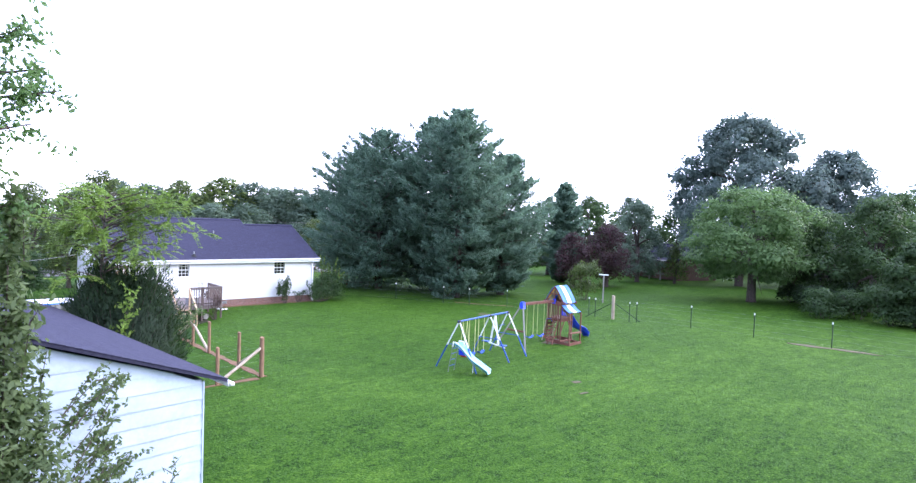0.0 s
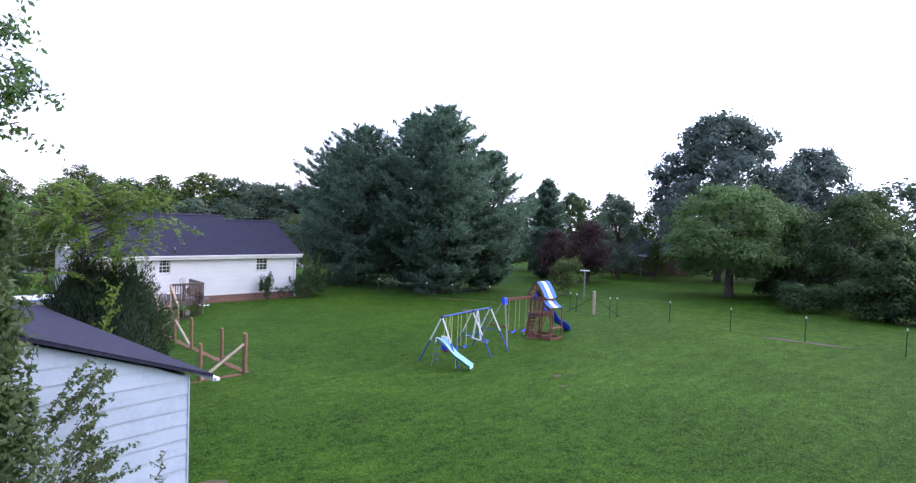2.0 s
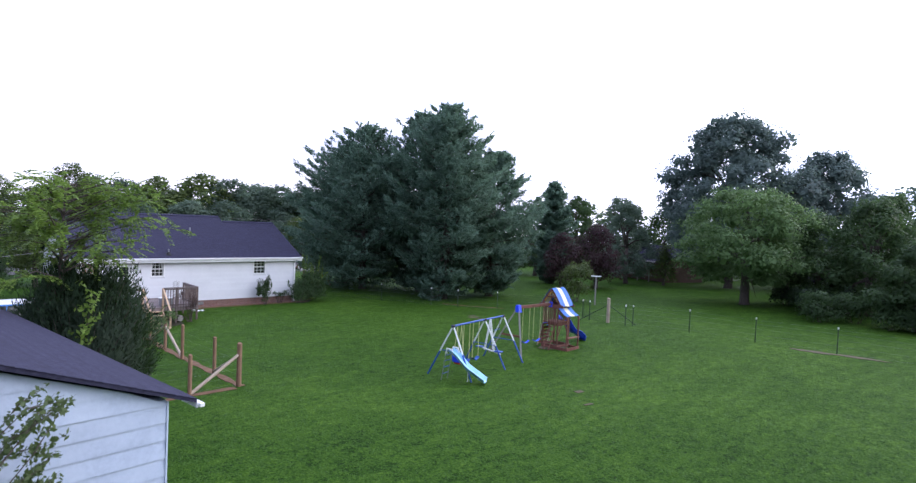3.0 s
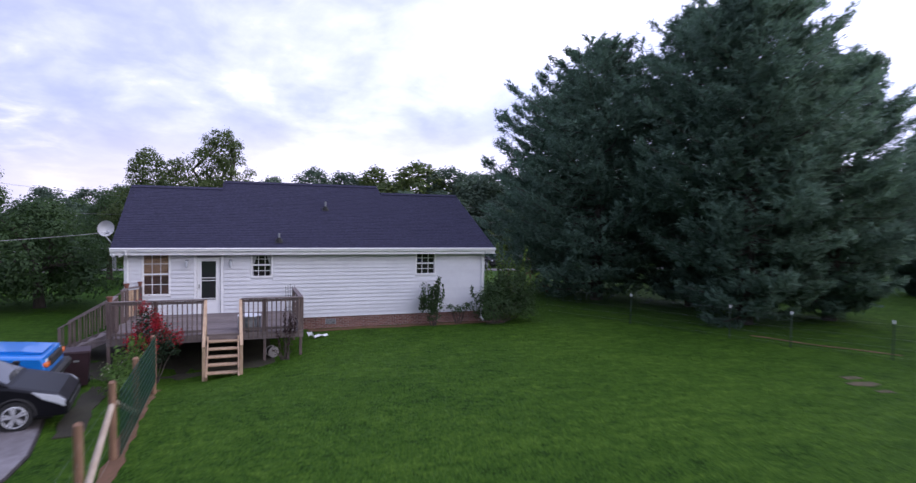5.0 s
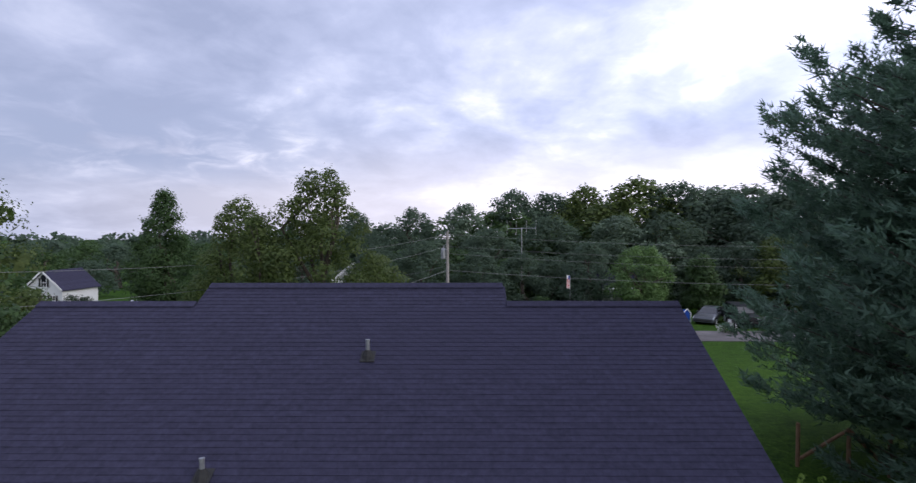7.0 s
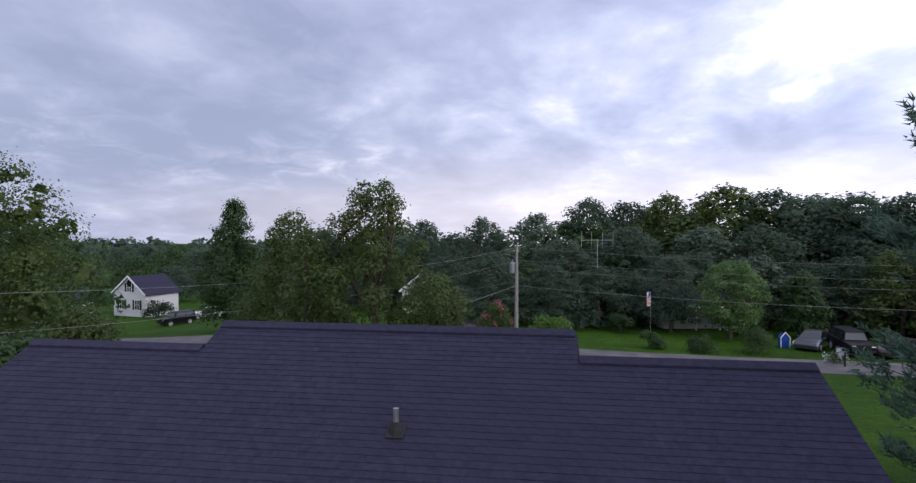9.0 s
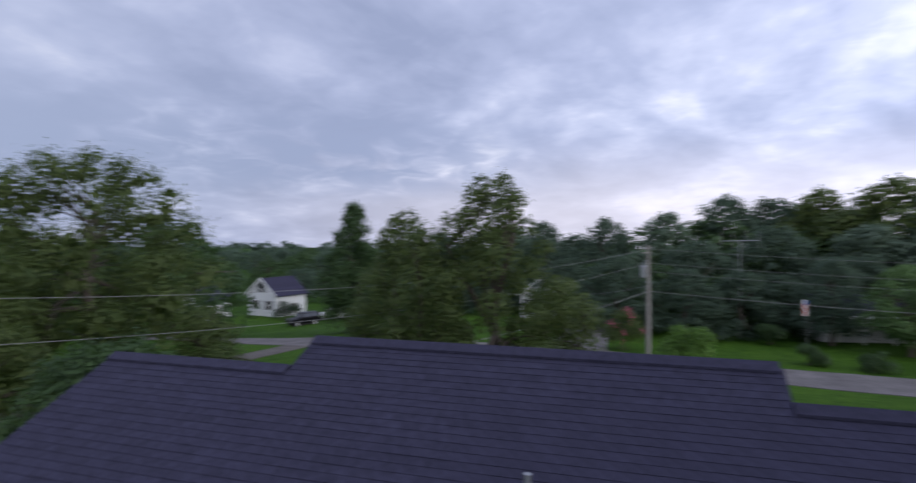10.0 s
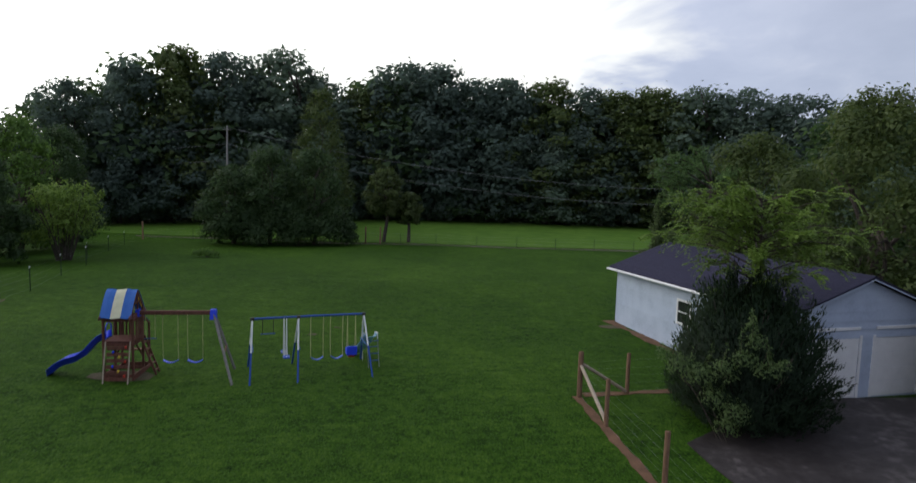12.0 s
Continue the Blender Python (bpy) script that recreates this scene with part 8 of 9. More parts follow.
    if bed:
        part("bed_cover", Shape().box(-bed[1], -bed[0], -w + 0.12, w - 0.12, zhi - 0.02, zhi + 0.035, 0.015), RUBBER, ob, "black bed cover")
    return ob


HATCH = dict(width=1.74, body=[(0, 0.28), (0.0, 0.55), (0.18, 0.70), (0.95, 0.90), (1.25, 0.93), (3.9, 1.02), (4.38, 0.98), (4.46, 0.62), (4.42, 0.28)], cabin=[(0.98, 0.90), (1.95, 1.40), (2.45, 1.48), (3.2, 1.42), (4.15, 1.08), (4.22, 0.98)], wheels=(0.90, 3.58), wr=0.315, back_x=4.46, lamp_z=0.70, swept=True)
SUV = dict(width=1.90, body=[(0, 0.45), (0.0, 0.78), (0.08, 1.04), (1.35, 1.14), (1.5, 1.16), (4.4, 1.16), (4.52, 1.1), (4.55, 0.5), (4.5, 0.45)], cabin=[(1.40, 1.13), (1.72, 1.72), (1.85, 1.80), (4.25, 1.80), (4.42, 1.72), (4.5, 1.14)], wheels=(0.92, 3.60), wr=0.38, back_x=4.55, lamp_z=0.92)
PICKUP = dict(width=1.95, body=[(0, 0.45), (0.0, 0.80), (0.1, 1.02), (1.3, 1.10), (1.5, 1.12), (5.4, 1.14), (5.5, 1.1), (5.52, 0.55), (5.45, 0.45)], cabin=[(1.35, 1.10), (1.95, 1.74), (2.15, 1.80), (3.2, 1.80), (3.35, 1.74), (3.5, 1.12)], wheels=(0.98, 4.35), wr=0.37, back_x=5.5, lamp_z=0.86)
SEDAN = dict(width=1.78, body=[(0, 0.28), (0.0, 0.58), (0.2, 0.74), (1.2, 0.90), (1.4, 0.92), (3.9, 0.96), (4.55, 0.92), (4.66, 0.6), (4.6, 0.28)], cabin=[(1.25, 0.90), (2.05, 1.38), (2.4, 1.43), (3.1, 1.42), (3.45, 1.36), (4.1, 0.95)], wheels=(0.92, 3.68), wr=0.32, back_x=4.66, lamp_z=0.70, swept=True)
vehicle("hatchback_car", "black hatchback car parked on the driveway", (0.30, -9.0, gz(-1.5, -9) + 0.02), 4, paint=CAR_BLACK, **HATCH)
suv = vehicle("suv_car", "bright blue off-road car with white roof", (-0.55, -6.8, gz(-2.6, -6.8) + 0.02), 2, paint=CAR_BLUE, roof=CAR_WHITE, **SUV)
part("front_bumper", Shape().box(-0.30, 0.17, -1.0, 1.0, 0.42, 0.66, 0.07), DARK_METAL, suv, "dark wraparound bumper")
part("grille", Shape().box(-0.06, 0.03, -0.62, 0.62, 0.76, 0.99, 0.03), RUBBER, suv)
for sg in (-1, 1):
    part("indicator", Shape().box(-0.16, 0.035, sg * 0.83 - 0.10, sg * 0.83 + 0.10, 0.80, 0.92, 0.03), LAMP_AMBER, suv, "amber indicator lamp")
    for x in SUV["wheels"]:
        part("fender_flare", Shape().tube([(-x + math.cos(k * math.pi / 10) * 0.46, sg * 0.94, 0.40 + math.sin(k * math.pi / 10) * 0.46) for k in range(11)], 0.06, 6), RUBBER, suv)
part("hood_panel", Shape().prism([(-1.30, 1.13), (-0.20, 1.06), (-0.16, 1.09), (-0.6, 1.15), (-1.30, 1.19)], "y", -0.55, 0.55), CAR_BLUE, suv)
vehicle("pickup_truck", "white pickup truck parked beside the tan house", (-27.8, -1.7, gz(-27.8, -4) + 0.02), 79, paint=CAR_WHITE, bed=(3.6, 5.4), category="truck", **PICKUP)
vehicle("suv_car", "dark car parked before the far white house", (-39.2, 66.2, gz(-39, 68) + 0.02), 242, paint=CAR_BLACK, **SUV)
vehicle("pickup_truck", "white pickup truck parked by the far house", (-40.9, 76.3, gz(-40, 76) + 0.02), 200, paint=CAR_WHITE, bed=(3.6, 5.4), category="truck", **PICKUP)
vehicle("sedan_car", "dark blue sedan parked by the far house", (-38.7, 78.4, gz(-38, 78) + 0.02), 190, paint=CAR_BLUE, **SEDAN)
vehicle("sedan_car", "grey sedan parked under the trees", (30.5, 44.3, gz(30.9, 45.5) + 0.02), 232, paint=CAR_GREY, **SEDAN)
vehicle("suv_car", "dark blue boxy car parked on the drive", (33.4, 41.4, gz(33.6, 43) + 0.02), 265, paint=CAR_BLACK, **SUV)
vehicle("sedan_car", "dark red sedan parked at the end of the drive", (34.5, 41.3, gz(36, 42.5) + 0.02), 212, paint=CAR_RED, **SEDAN)
vehicle("sedan_car", "teal sedan parked beyond the far lawn", (-66.4, -7.0, gz(-66, -9) + 0.02), 80, paint=SKY_PLASTIC, **SEDAN)
vehicle("suv_car", "pale van parked beyond the far lawn", (-66.6, -1.8, gz(-66, -3) + 0.02), 80, paint=CAR_GREY, **SUV)


# ---- neighbouring houses ----
def shingle_roof(parent, x0, x1, y0, y1, ze, slope, along_x, mat, over=0.35):
    """A gable roof in laps, over a rectangle; the ridge runs along x or y."""
    c = (y0 + y1) / 2 if along_x else (x0 + x1) / 2
    h = ((y1 - y0) if along_x else (x1 - x0)) / 2 + over
    a, b = (x0 - over, x1 + over) if along_x else (y0 - over, y1 + over)
    for sg in (-1, 1):
        s = Shape()
        n = int(h * math.hypot(1, slope) / 0.28) + 1
        for i in range(n):
            u0, u1 = i / n, (i + 1) / n
            o = [(c + sg * h * (1 - u0), ze - slope * over + slope * h * u0 + 0.03), (c + sg * h * (1 - u1), ze - slope * over + slope * h * u1 + 0.005), (c + sg * h * (1 - u1), ze - slope * over + slope * h * u1 - 0.10), (c + sg * h * (1 - u0), ze - slope * over + slope * h * u0 - 0.10)]
            s.prism(o, "x" if along_x else "y", a, b)
        tagged(part("roof_slope", s, mat, parent), kind="stuff")


def simple_window(parent, x, y, z0, z1, wide, facing, mat=TRIM):
    """A framed pane on a wall that faces +x, -x, +y or -y."""
    ax, sg = facing
    s, g = Shape(), Shape()
    w = wide / 2

    def bar(s_, a0, a1, z_0, z_1, d0, d1):
        if ax == "x":
            s_.box(min(x + sg * d0, x + sg * d1), max(x + sg * d0, x + sg * d1), y + a0, y + a1, z_0, z_1)
        else:
            s_.box(x + a0, x + a1, min(y + sg * d0, y + sg * d1), max(y + sg * d0, y + sg * d1), z_0, z_1)
    bar(g, -w, w, z0, z1, 0.0, 0.02)
    ob = part("window", g, GLASS, parent)
    for a0, a1, p, q in ((-w - 0.07, w + 0.07, z1, z1 + 0.08), (-w - 0.07, w + 0.07, z0 - 0.08, z0), (-w - 0.07, -w, z0, z1), (w, w + 0.07, z0, z1), (-w, w, (z0 + z1) / 2 - 0.025, (z0 + z1) / 2 + 0.025), (-0.02, 0.02, z0, z1)):
        bar(s, a0, a1, p, q, 0.0, 0.05)
    part("window_frame", s, mat, ob)
    return ob


# tan house with its gable towards the lane
tan = thing("tan_house", "tan house with brown shingle roof and gabled garage", "house", "", (-26.7, 0.2, gz(-26.7, 3) + 0.05), -15)
TW = 6.9
part("wall", Shape().prism([(0, -0.4), (TW, -0.4), (TW, 2.2), (TW / 2, 4.0), (0, 2.2)], "x", -0.15, 0.0), STUCCO, tan)
for y0, y1 in ((0.0, 0.15), (TW - 0.15, TW)):
    part("wall", Shape().box(-8.0, -0.15, y0, y1, -0.4, 2.2), STUCCO, tan)
part("wall", Shape().box(-8.0, -7.85, 0.15, TW - 0.15, -0.4, 2.2), STUCCO, tan)
part("footing", Shape().box(0.0, 0.04, 0.0, TW, -0.4, 0.12), CONCRETE, tan)
shingle_roof(tan, -8.0, 0.0, 0.0, TW, 2.3, 0.54, True, TAN_ROOF, 0.45)
part("rake_board", Shape().beam((0.44, -0.45, 2.03), (0.44, TW / 2, 4.14), 0.04, 0.2), BROWN_DOOR, tan)
part("rake_board", Shape().beam((0.44, TW + 0.45, 2.03), (0.44, TW / 2, 4.14), 0.04, 0.2), BROWN_DOOR, tan)
part("door", Shape().box(0.0, 0.04, 2.65, 3.55, 0.0, 2.1, 0.005), BROWN_DOOR, tan, "dark brown side door")
part("door_frame", Shape().box(0.0, 0.06, 2.55, 2.65, 0.0, 2.2).box(0.0, 0.06, 3.55, 3.65, 0.0, 2.2).box(0.0, 0.06, 2.65, 3.55, 2.1, 2.2), STUCCO, tan)
part("meter_box", Shape().box(0.0, 0.12, 1.2, 1.75, 0.75, 1.35, 0.02), GREY_METAL, tan)
shingle_roof(tan, -13.5, -6.5, -3.4, 7.4, 2.5, 0.60, False, TAN_ROOF, 0.4)
part("wall", Shape().box(-13.4, -6.6, -3.3, 7.3, -0.4, 2.4), STUCCO, tan)
part("chimney", Shape().box(-9.6, -8.6, -0.6, 0.3, 3.4, 5.2, 0.03), GREY_METAL, tan, "pale metal chimney box")
part("chimney_cap", Shape().box(-9.75, -8.45, -0.75, 0.45, 5.2, 5.35, 0.03), TRIM, tan)
part("porch_roof", Shape().box(-5.4, -1.6, -3.3, -0.5, 2.55, 2.68, 0.02), TRIM, tan, "flat white porch roof")
for x, y in ((-1.75, -3.15), (-1.75, -0.65), (-5.2, -3.15), (-1.75, -1.9)):
    part("porch_post", Shape().box(x - 0.06, x + 0.06, y - 0.06, y + 0.06, -0.4, 2.55, 0.01), TRIM, tan)
for i in range(12):
    y = -3.05 + i * 0.2
    part("porch_baluster", Shape().box(-1.77, -1.73, y, y + 0.05, 0.35, 1.15), TRIM, tan)
part("porch_rail", Shape().box(-1.80, -1.70, -3.15, -0.65, 1.15, 1.22, 0.01), TRIM, tan)
part("porch_floor", Shape().box(-6.6, -1.6, -3.3, -0.05, 0.1, 0.28), DECK, tan)
simple_window(tan, -6.59, -1.8, 0.9, 2.1, 1.2, ("x", 1))


def white_house(at, turn, wide, deep, eave, slope, label, name="white_house", upper=True):
    ob = thing(name, label, "house", "", at, turn)
    ap = eave + slope * wide / 2
    part("wall", Shape().prism([(-wide / 2, -1.0), (wide / 2, -1.0), (wide / 2, eave), (0, ap), (-wide / 2, eave)], "y", 0.0, 0.15), SIDING, ob)
    for x0, x1 in ((-wide / 2, -wide / 2 + 0.15), (wide / 2 - 0.15, wide / 2)):
        part("wall", Shape().box(x0, x1, 0.15, deep, -1.0, eave), SIDING, ob)
    part("wall", Shape().box(-wide / 2 + 0.15, wide / 2 - 0.15, deep - 0.15, deep, -1.0, eave), SIDING, ob)
    shingle_roof(ob, -wide / 2, wide / 2, 0.0, deep, eave, slope, False, SHINGLE_REST, 0.35)
    for sg in (-1, 1):
        part("rake_board", Shape().beam((sg * (wide / 2 + 0.3), -0.34, eave - 0.25), (0, -0.34, ap + 0.0), 0.05, 0.25), TRIM, ob)
        w = simple_window(ob, sg * wide * 0.24, 0.0, 0.5, 1.9, 0.9, ("y", -1))
        for k in (-1, 1):
            part("shutter", Shape().box(sg * wide * 0.24 + k * 0.72 - 0.2, sg * wide * 0.24 + k * 0.72 + 0.2, -0.05, 0.0, 0.45, 1.95, 0.01), RUBBER, w, "black shutter")
    if upper:
        w = simple_window(ob, 0.0, 0.0, eave + 0.2, eave + 1.4, 0.9, ("y", -1))
        part("arch", Shape().tube([(0, -0.02, eave + 1.45), (0, -0.06, eave + 1.45)], 0.5, 16), GLASS, w)
        for k in (-1, 1):
            part("shutter", Shape().box(k * 0.75 - 0.2, k * 0.75 + 0.2, -0.05, 0.0, eave + 0.15, eave + 1.45, 0.01), RUBBER, w, "black shutter")
    return ob


white_house((-52.0, 77.8, gz(-52, 77.8) + 0.6), -14, 6.6, 6.2, 3.0, 0.76, "white gabled house with black shutters and grey roof")
white_house((-57.3, 66.4, gz(-57.3, 66.4) + 0.2), 10, 6.0, 8.0, 2.6, 0.7, "white house half hidden by trees", upper=False)
white_house((-4.0, 63.2, gz(-4, 63.2) + 0.2), 5, 4.5, 7.0, 2.6, 0.8, "white house half hidden by trees", upper=False)
nb = thing("porch_house", "pale house with a white porch under trees", "house", "", (26.4, 57.4, gz(26.4, 57.4)), 8)
part("wall", Shape().box(-4, 4, 0.6, 6, -0.6, 2.5), SIDING, nb)
shingle_roof(nb, -4, 4, 0.0, 6, 2.5, 0.5, True, SHINGLE_REST)
for x in (-3.6, -1.2, 1.2, 3.6):
    part("porch_post", Shape().box(x - 0.07, x + 0.07, -0.9, -0.76, -0.6, 2.3, 0.01), TRIM, nb)
part("porch_roof", Shape().box(-4.0, 4.0, -1.1, 0.6, 2.3, 2.42, 0.02), TRIM, nb)
simple_window(nb, -2.2, 0.6, 0.8, 2.0, 1.0, ("y", -1))
simple_window(nb, 2.2, 0.6, 0.8, 2.0, 1.0, ("y", -1))
# dark barn-like house behind the maroon trees
barn = thing("garden_house", "dark low house behind trees with grey roof", "house", "", (60.5, -0.5, gz(60.5, -0.5)), -20)
part("wall", Shape().box(0, 6, -4, 5, -0.3, 2.6), BROWN_DOOR, barn)
shingle_roof(barn, 0, 6, -4, 5, 2.6, 0.55, False, SHINGLE_REST)
for y in (-3.0, -1.0, 1.0, 3.0):
    part("porch_post", Shape().box(-1.6, -1.48, y, y + 0.12, -0.3, 2.3, 0.01), POLE, barn)
part("porch_roof", Shape().box(-1.8, 0.2, -4, 5, 2.3, 2.42, 0.02), DARK_METAL, barn)
part("porch_rail", Shape().box(-1.58, -1.5, -4, 5, 0.75, 0.83, 0.01), POLE, barn)
shed2 = thing("garden_shed", "small white garden shed beneath trees", "shed", "", (49.5, -24.0, gz(49.5, -24)), 30)
part("wall", Shape().box(-1.5, 1.5, -1.5, 1.5, -0.2, 2.0), SIDING, shed2)
shingle_roof(shed2, -1.5, 1.5, -1.5, 1.5, 2.0, 0.5, True, SHINGLE_REST, 0.2)
simple_window(shed2, -1.5, 0.0, 0.8, 1.6, 0.8, ("x", -1))
booth = thing("blue_booth", "narrow blue booth with a white peaked rim", "booth", "", (29.7, 46.4, gz(29.7, 46.4)), 10)
part("body", Shape().box(-0.30, 0.30, -0.30, 0.30, -0.1, 0.85, 0.03).prism([(-0.30, 0.85), (0.30, 0.85), (0, 1.16)], "y", -0.30, 0.30), BLUE, booth)
part("rim", Shape().prism([(-0.34, 0.0), (-0.36, 0.85), (0, 1.24), (0.36, 0.85), (0.34, 0.0), (0.39, 0.0), (0.42, 0.87), (0, 1.32), (-0.42, 0.87), (-0.39, 0.0)], "y", -0.36, -0.28), TRIM, booth)

# ---- poles, wires, mast ----
def utility_pole(at, top, label, transformer=True, turn=0.0):
    z = gz(*at)
    ob = thing("utility_pole", label, "utility pole", "utility poles", (at[0], at[1], z), turn)
    h = top - z
    part("pole", Shape().tube([(0, 0, -0.4), (0.02, 0, h * 0.5), (0, 0, h)], [0.17, 0.14, 0.10], 12), POLE, ob)
    if transformer:
        part("transformer", Shape().tube([(0, 0.36, h - 2.3), (0, 0.36, h - 2.22), (0, 0.36, h - 1.5), (0, 0.36, h - 1.42)], [0.20, 0.24, 0.24, 0.16], 14), GREY_METAL, ob, "grey transformer drum")
        part("bushing", Shape().tube([(0, 0.36, h - 1.42), (0, 0.36, h - 1.15)], [0.05, 0.03], 8), GREY_METAL, ob)
        part("bracket", Shape().box(-0.06, 0.06, 0.10, 0.30, h - 1.9, h - 1.8), GREY_METAL, ob)
    for k, z2 in enumerate((h - 0.15, h - 1.1, h - 2.6)):
        part("insulator", Shape().tube([(0, 0.10, z2), (0, 0.20, z2), (0, 0.22, z2)], [0.03, 0.05, 0.02], 8), GREY_METAL, ob)
    part("crossarm", Shape().box(-0.5, 0.5, 0.09, 0.17, h - 0.55, h - 0.46, 0.01), POLE, ob)
    return ob


P1, P2, P3 = (7.9, 41.0), (-22.4, -20.4), (61.0, 35.0)
utility_pole(P1, 6.43, "grey wooden utility pole with transformer by the road", turn=60)
utility_pole(P2, 10.6, "tall wooden utility pole with transformer behind trees", turn=40)
utility_pole(P3, 6.4, "grey wooden utility pole beside the road", False)
utility_pole((26.2, -82.5), 13.5, "thin bare pole before the dark wood", False)
WIRE = material("grey_cable", [(0.16, 0.16, 0.17), (0.26, 0.26, 0.27)], 20, 0.6, 0.0)


def cable(a, b, sag, r=0.008, label="thin sagging overhead cable between poles"):
    ob = thing("overhead_cable", label, "cable", "overhead cables", a)
    a, b = Vector(a), Vector(b)
    n = 26
    part("cable_line", Shape().tube([(b - a) * (i / n) - Vector((0, 0, 4 * sag * (i / n) * (1 - i / n))) for i in range(n + 1)], r, 5, False), WIRE, ob)


for (za, zb, r) in ((10.4, 6.2, 0.008), (8.9, 5.2, 0.008), (6.7, 3.2, 0.013)):
    cable((P2[0], P2[1], za), (P1[0], P1[1], zb), 2.6, r)
    cable((P1[0], P1[1], zb), (P3[0], P3[1], zb - 0.1), 0.9, r)
for za, zb in ((13.3, 9.0), (11.2, 7.0)):
    cable((26.2, -82.5, za), (-62.0, -71.0, zb), 3.7, 0.018)
    cable((26.2, -82.5, za), (92.0, -112.0, za + 1.0), 1.8, 0.018)
cable((26.2, -82.5, 9.2), (92.0, -112.0, 10.2), 1.8, 0.018)
cable((P1[0], P1[1], 4.6), (P3[0], P3[1], 4.4), 0.9)
cable((P1[0], P1[1], 3.6), (-4.0, 62.0, 1.0), 0.6, 0.010)
cable((P2[0], P2[1], 6.6), (-0.40, 0.45, 3.75), 1.3, 0.009, "twisted service cable running to the house")
cable((P2[0], P2[1], 6.9), (-30.0, -0.5, 2.6), 0.9, 0.010)
mast = thing("antenna_mast", "thin grey mast with a wide antenna", "antenna", "", (15.6, 56.7, gz(15.6, 56.7)))
mh = 6.52 - gz(15.6, 56.7)
part("mast_tube", Shape().tube([(0, 0, 0), (0, 0, mh)], 0.04, 8), GREY_METAL, mast)
part("boom", Shape().tube([(-1.6, 0, mh - 0.1), (1.6, 0, mh - 0.05)], 0.03, 6), GREY_METAL, mast)
for x in (-1.6, -0.6, 0.5, 1.55):
    part("element", Shape().tube([(x, 0, mh - 0.75), (x, 0, mh + 0.8)], 0.018, 5), GREY_METAL, mast)
for x in (-0.12, 0.12):
    part("lattice_leg", Shape().tube([(x, 0.1, 0), (x, 0.1, mh * 0.62)], 0.018, 5), GREY_METAL, mast)
flag = thing("flagpole", "thin white pole with a hanging striped flag", "flagpole", "", (19.9, 51.0, gz(19.9, 51.0)))
part("pole", Shape().tube([(0, 0, 0), (0, 0, 3.85)], 0.025, 8), GREY_METAL, flag)
cloth = part("flag_cloth", Shape().box(-0.34, -0.03, -0.02, 0.02, 2.75, 4.05), WHITE_PAINT, flag, "limp red and white striped cloth")
for k in range(4):
    part("stripe", Shape().box(-0.32 + k * 0.075, -0.285 + k * 0.075, -0.026, 0.026, 2.78, 3.75), RED_PLASTIC, cloth)
part("canton", Shape().box(-0.20, -0.04, -0.027, 0.027, 3.65, 4.02), BLUE, cloth)
mail = thing("mailbox", "dark roadside mailbox on a post", "mailbox", "", (30.1, 37.2, gz(30.1, 37.2)))
part("post", Shape().box(-0.05, 0.05, -0.05, 0.05, -0.2, 1.0, 0.006), RUBBER, mail)
part("box", Shape().prism([(-0.10, 1.0), (0.10, 1.0), (0.10, 1.16), (0.05, 1.24), (-0.05, 1.24), (-0.10, 1.16)], "y", -0.25, 0.25), RUBBER, mail)
lamp2 = thing("yard_lamp", "white yard lamp on a short arm", "lamp", "", (-16.2, -20.3, 5.2))
part("arm", Shape().tube([(-6.4, -0.6, 0.2), (-3.0, -0.3, 0.35), (0.0, 0, 0.12)], 0.03, 6), GREY_METAL, lamp2)
part("shade", Shape().tube([(-0.45, 0, 0.02), (-0.2, 0, 0.10), (0.30, 0, 0.09), (0.50, 0, 0.03)], [0.05, 0.13, 0.13, 0.05], 10), WHITE_PAINT, lamp2)

# lanes to the left and across the road
draped("lane", strip(along((-31.5, -32), (-23.4, -11.5), 2.0) + along((-23.0, -9.8), (-19.2, 6.0), 2.0) + along((-19.0, 8), (-19, 40), 2.0), 2.6, 6, 0.2, 15), DARK_ASPHALT, "worn grey lane past the tan house", "road", 0.03)
draped("parking_pad", strip(along((-22.9, -5.9), (-29.5, -4.4), 1.0), 4.4, 5, 0.1, 16), ASPHALT, "pale concrete parking pad beside the lane", "pavement", 0.05)
draped("gravel_patch", strip(along((-30.6, -23.0), (-27.0, -14.5), 1.0), 3.6, 5, 0.5, 17), GRAVEL, "bare gravel patch beside the lane", "dirt", 0.02)
draped("side_drive", strip(along((37, 36), (39, 47), 1.0), 4.0, 5, 0.1, 18), CONCRETE, "pale concrete drive with parked cars", "driveway", 0.05)
draped("side_road", strip(along((3, 40), (1, 70), 2.0), 4.2, 5, 0.1, 20), ASPHALT, "grey side road between trees", "road", 0.06)
panel = thing("wooden_fence", "dark weathered wooden board fence on the lawn", "fence", "", (-17.2, -17.9, gz(-16.9, -15.2)), 83)
for i in range(20):
    part("board", Shape().box(i * 0.27, i * 0.27 + 0.25, -0.015, 0.015, -0.05, 1.5 + 0.02 * (i % 3), 0.005), OLD_BOARD, panel)
for z in (0.25, 0.85):
    part("rail", Shape().box(0, 5.4, 0.016, 0.06, z - 0.05, z + 0.05), OLD_BOARD, panel)

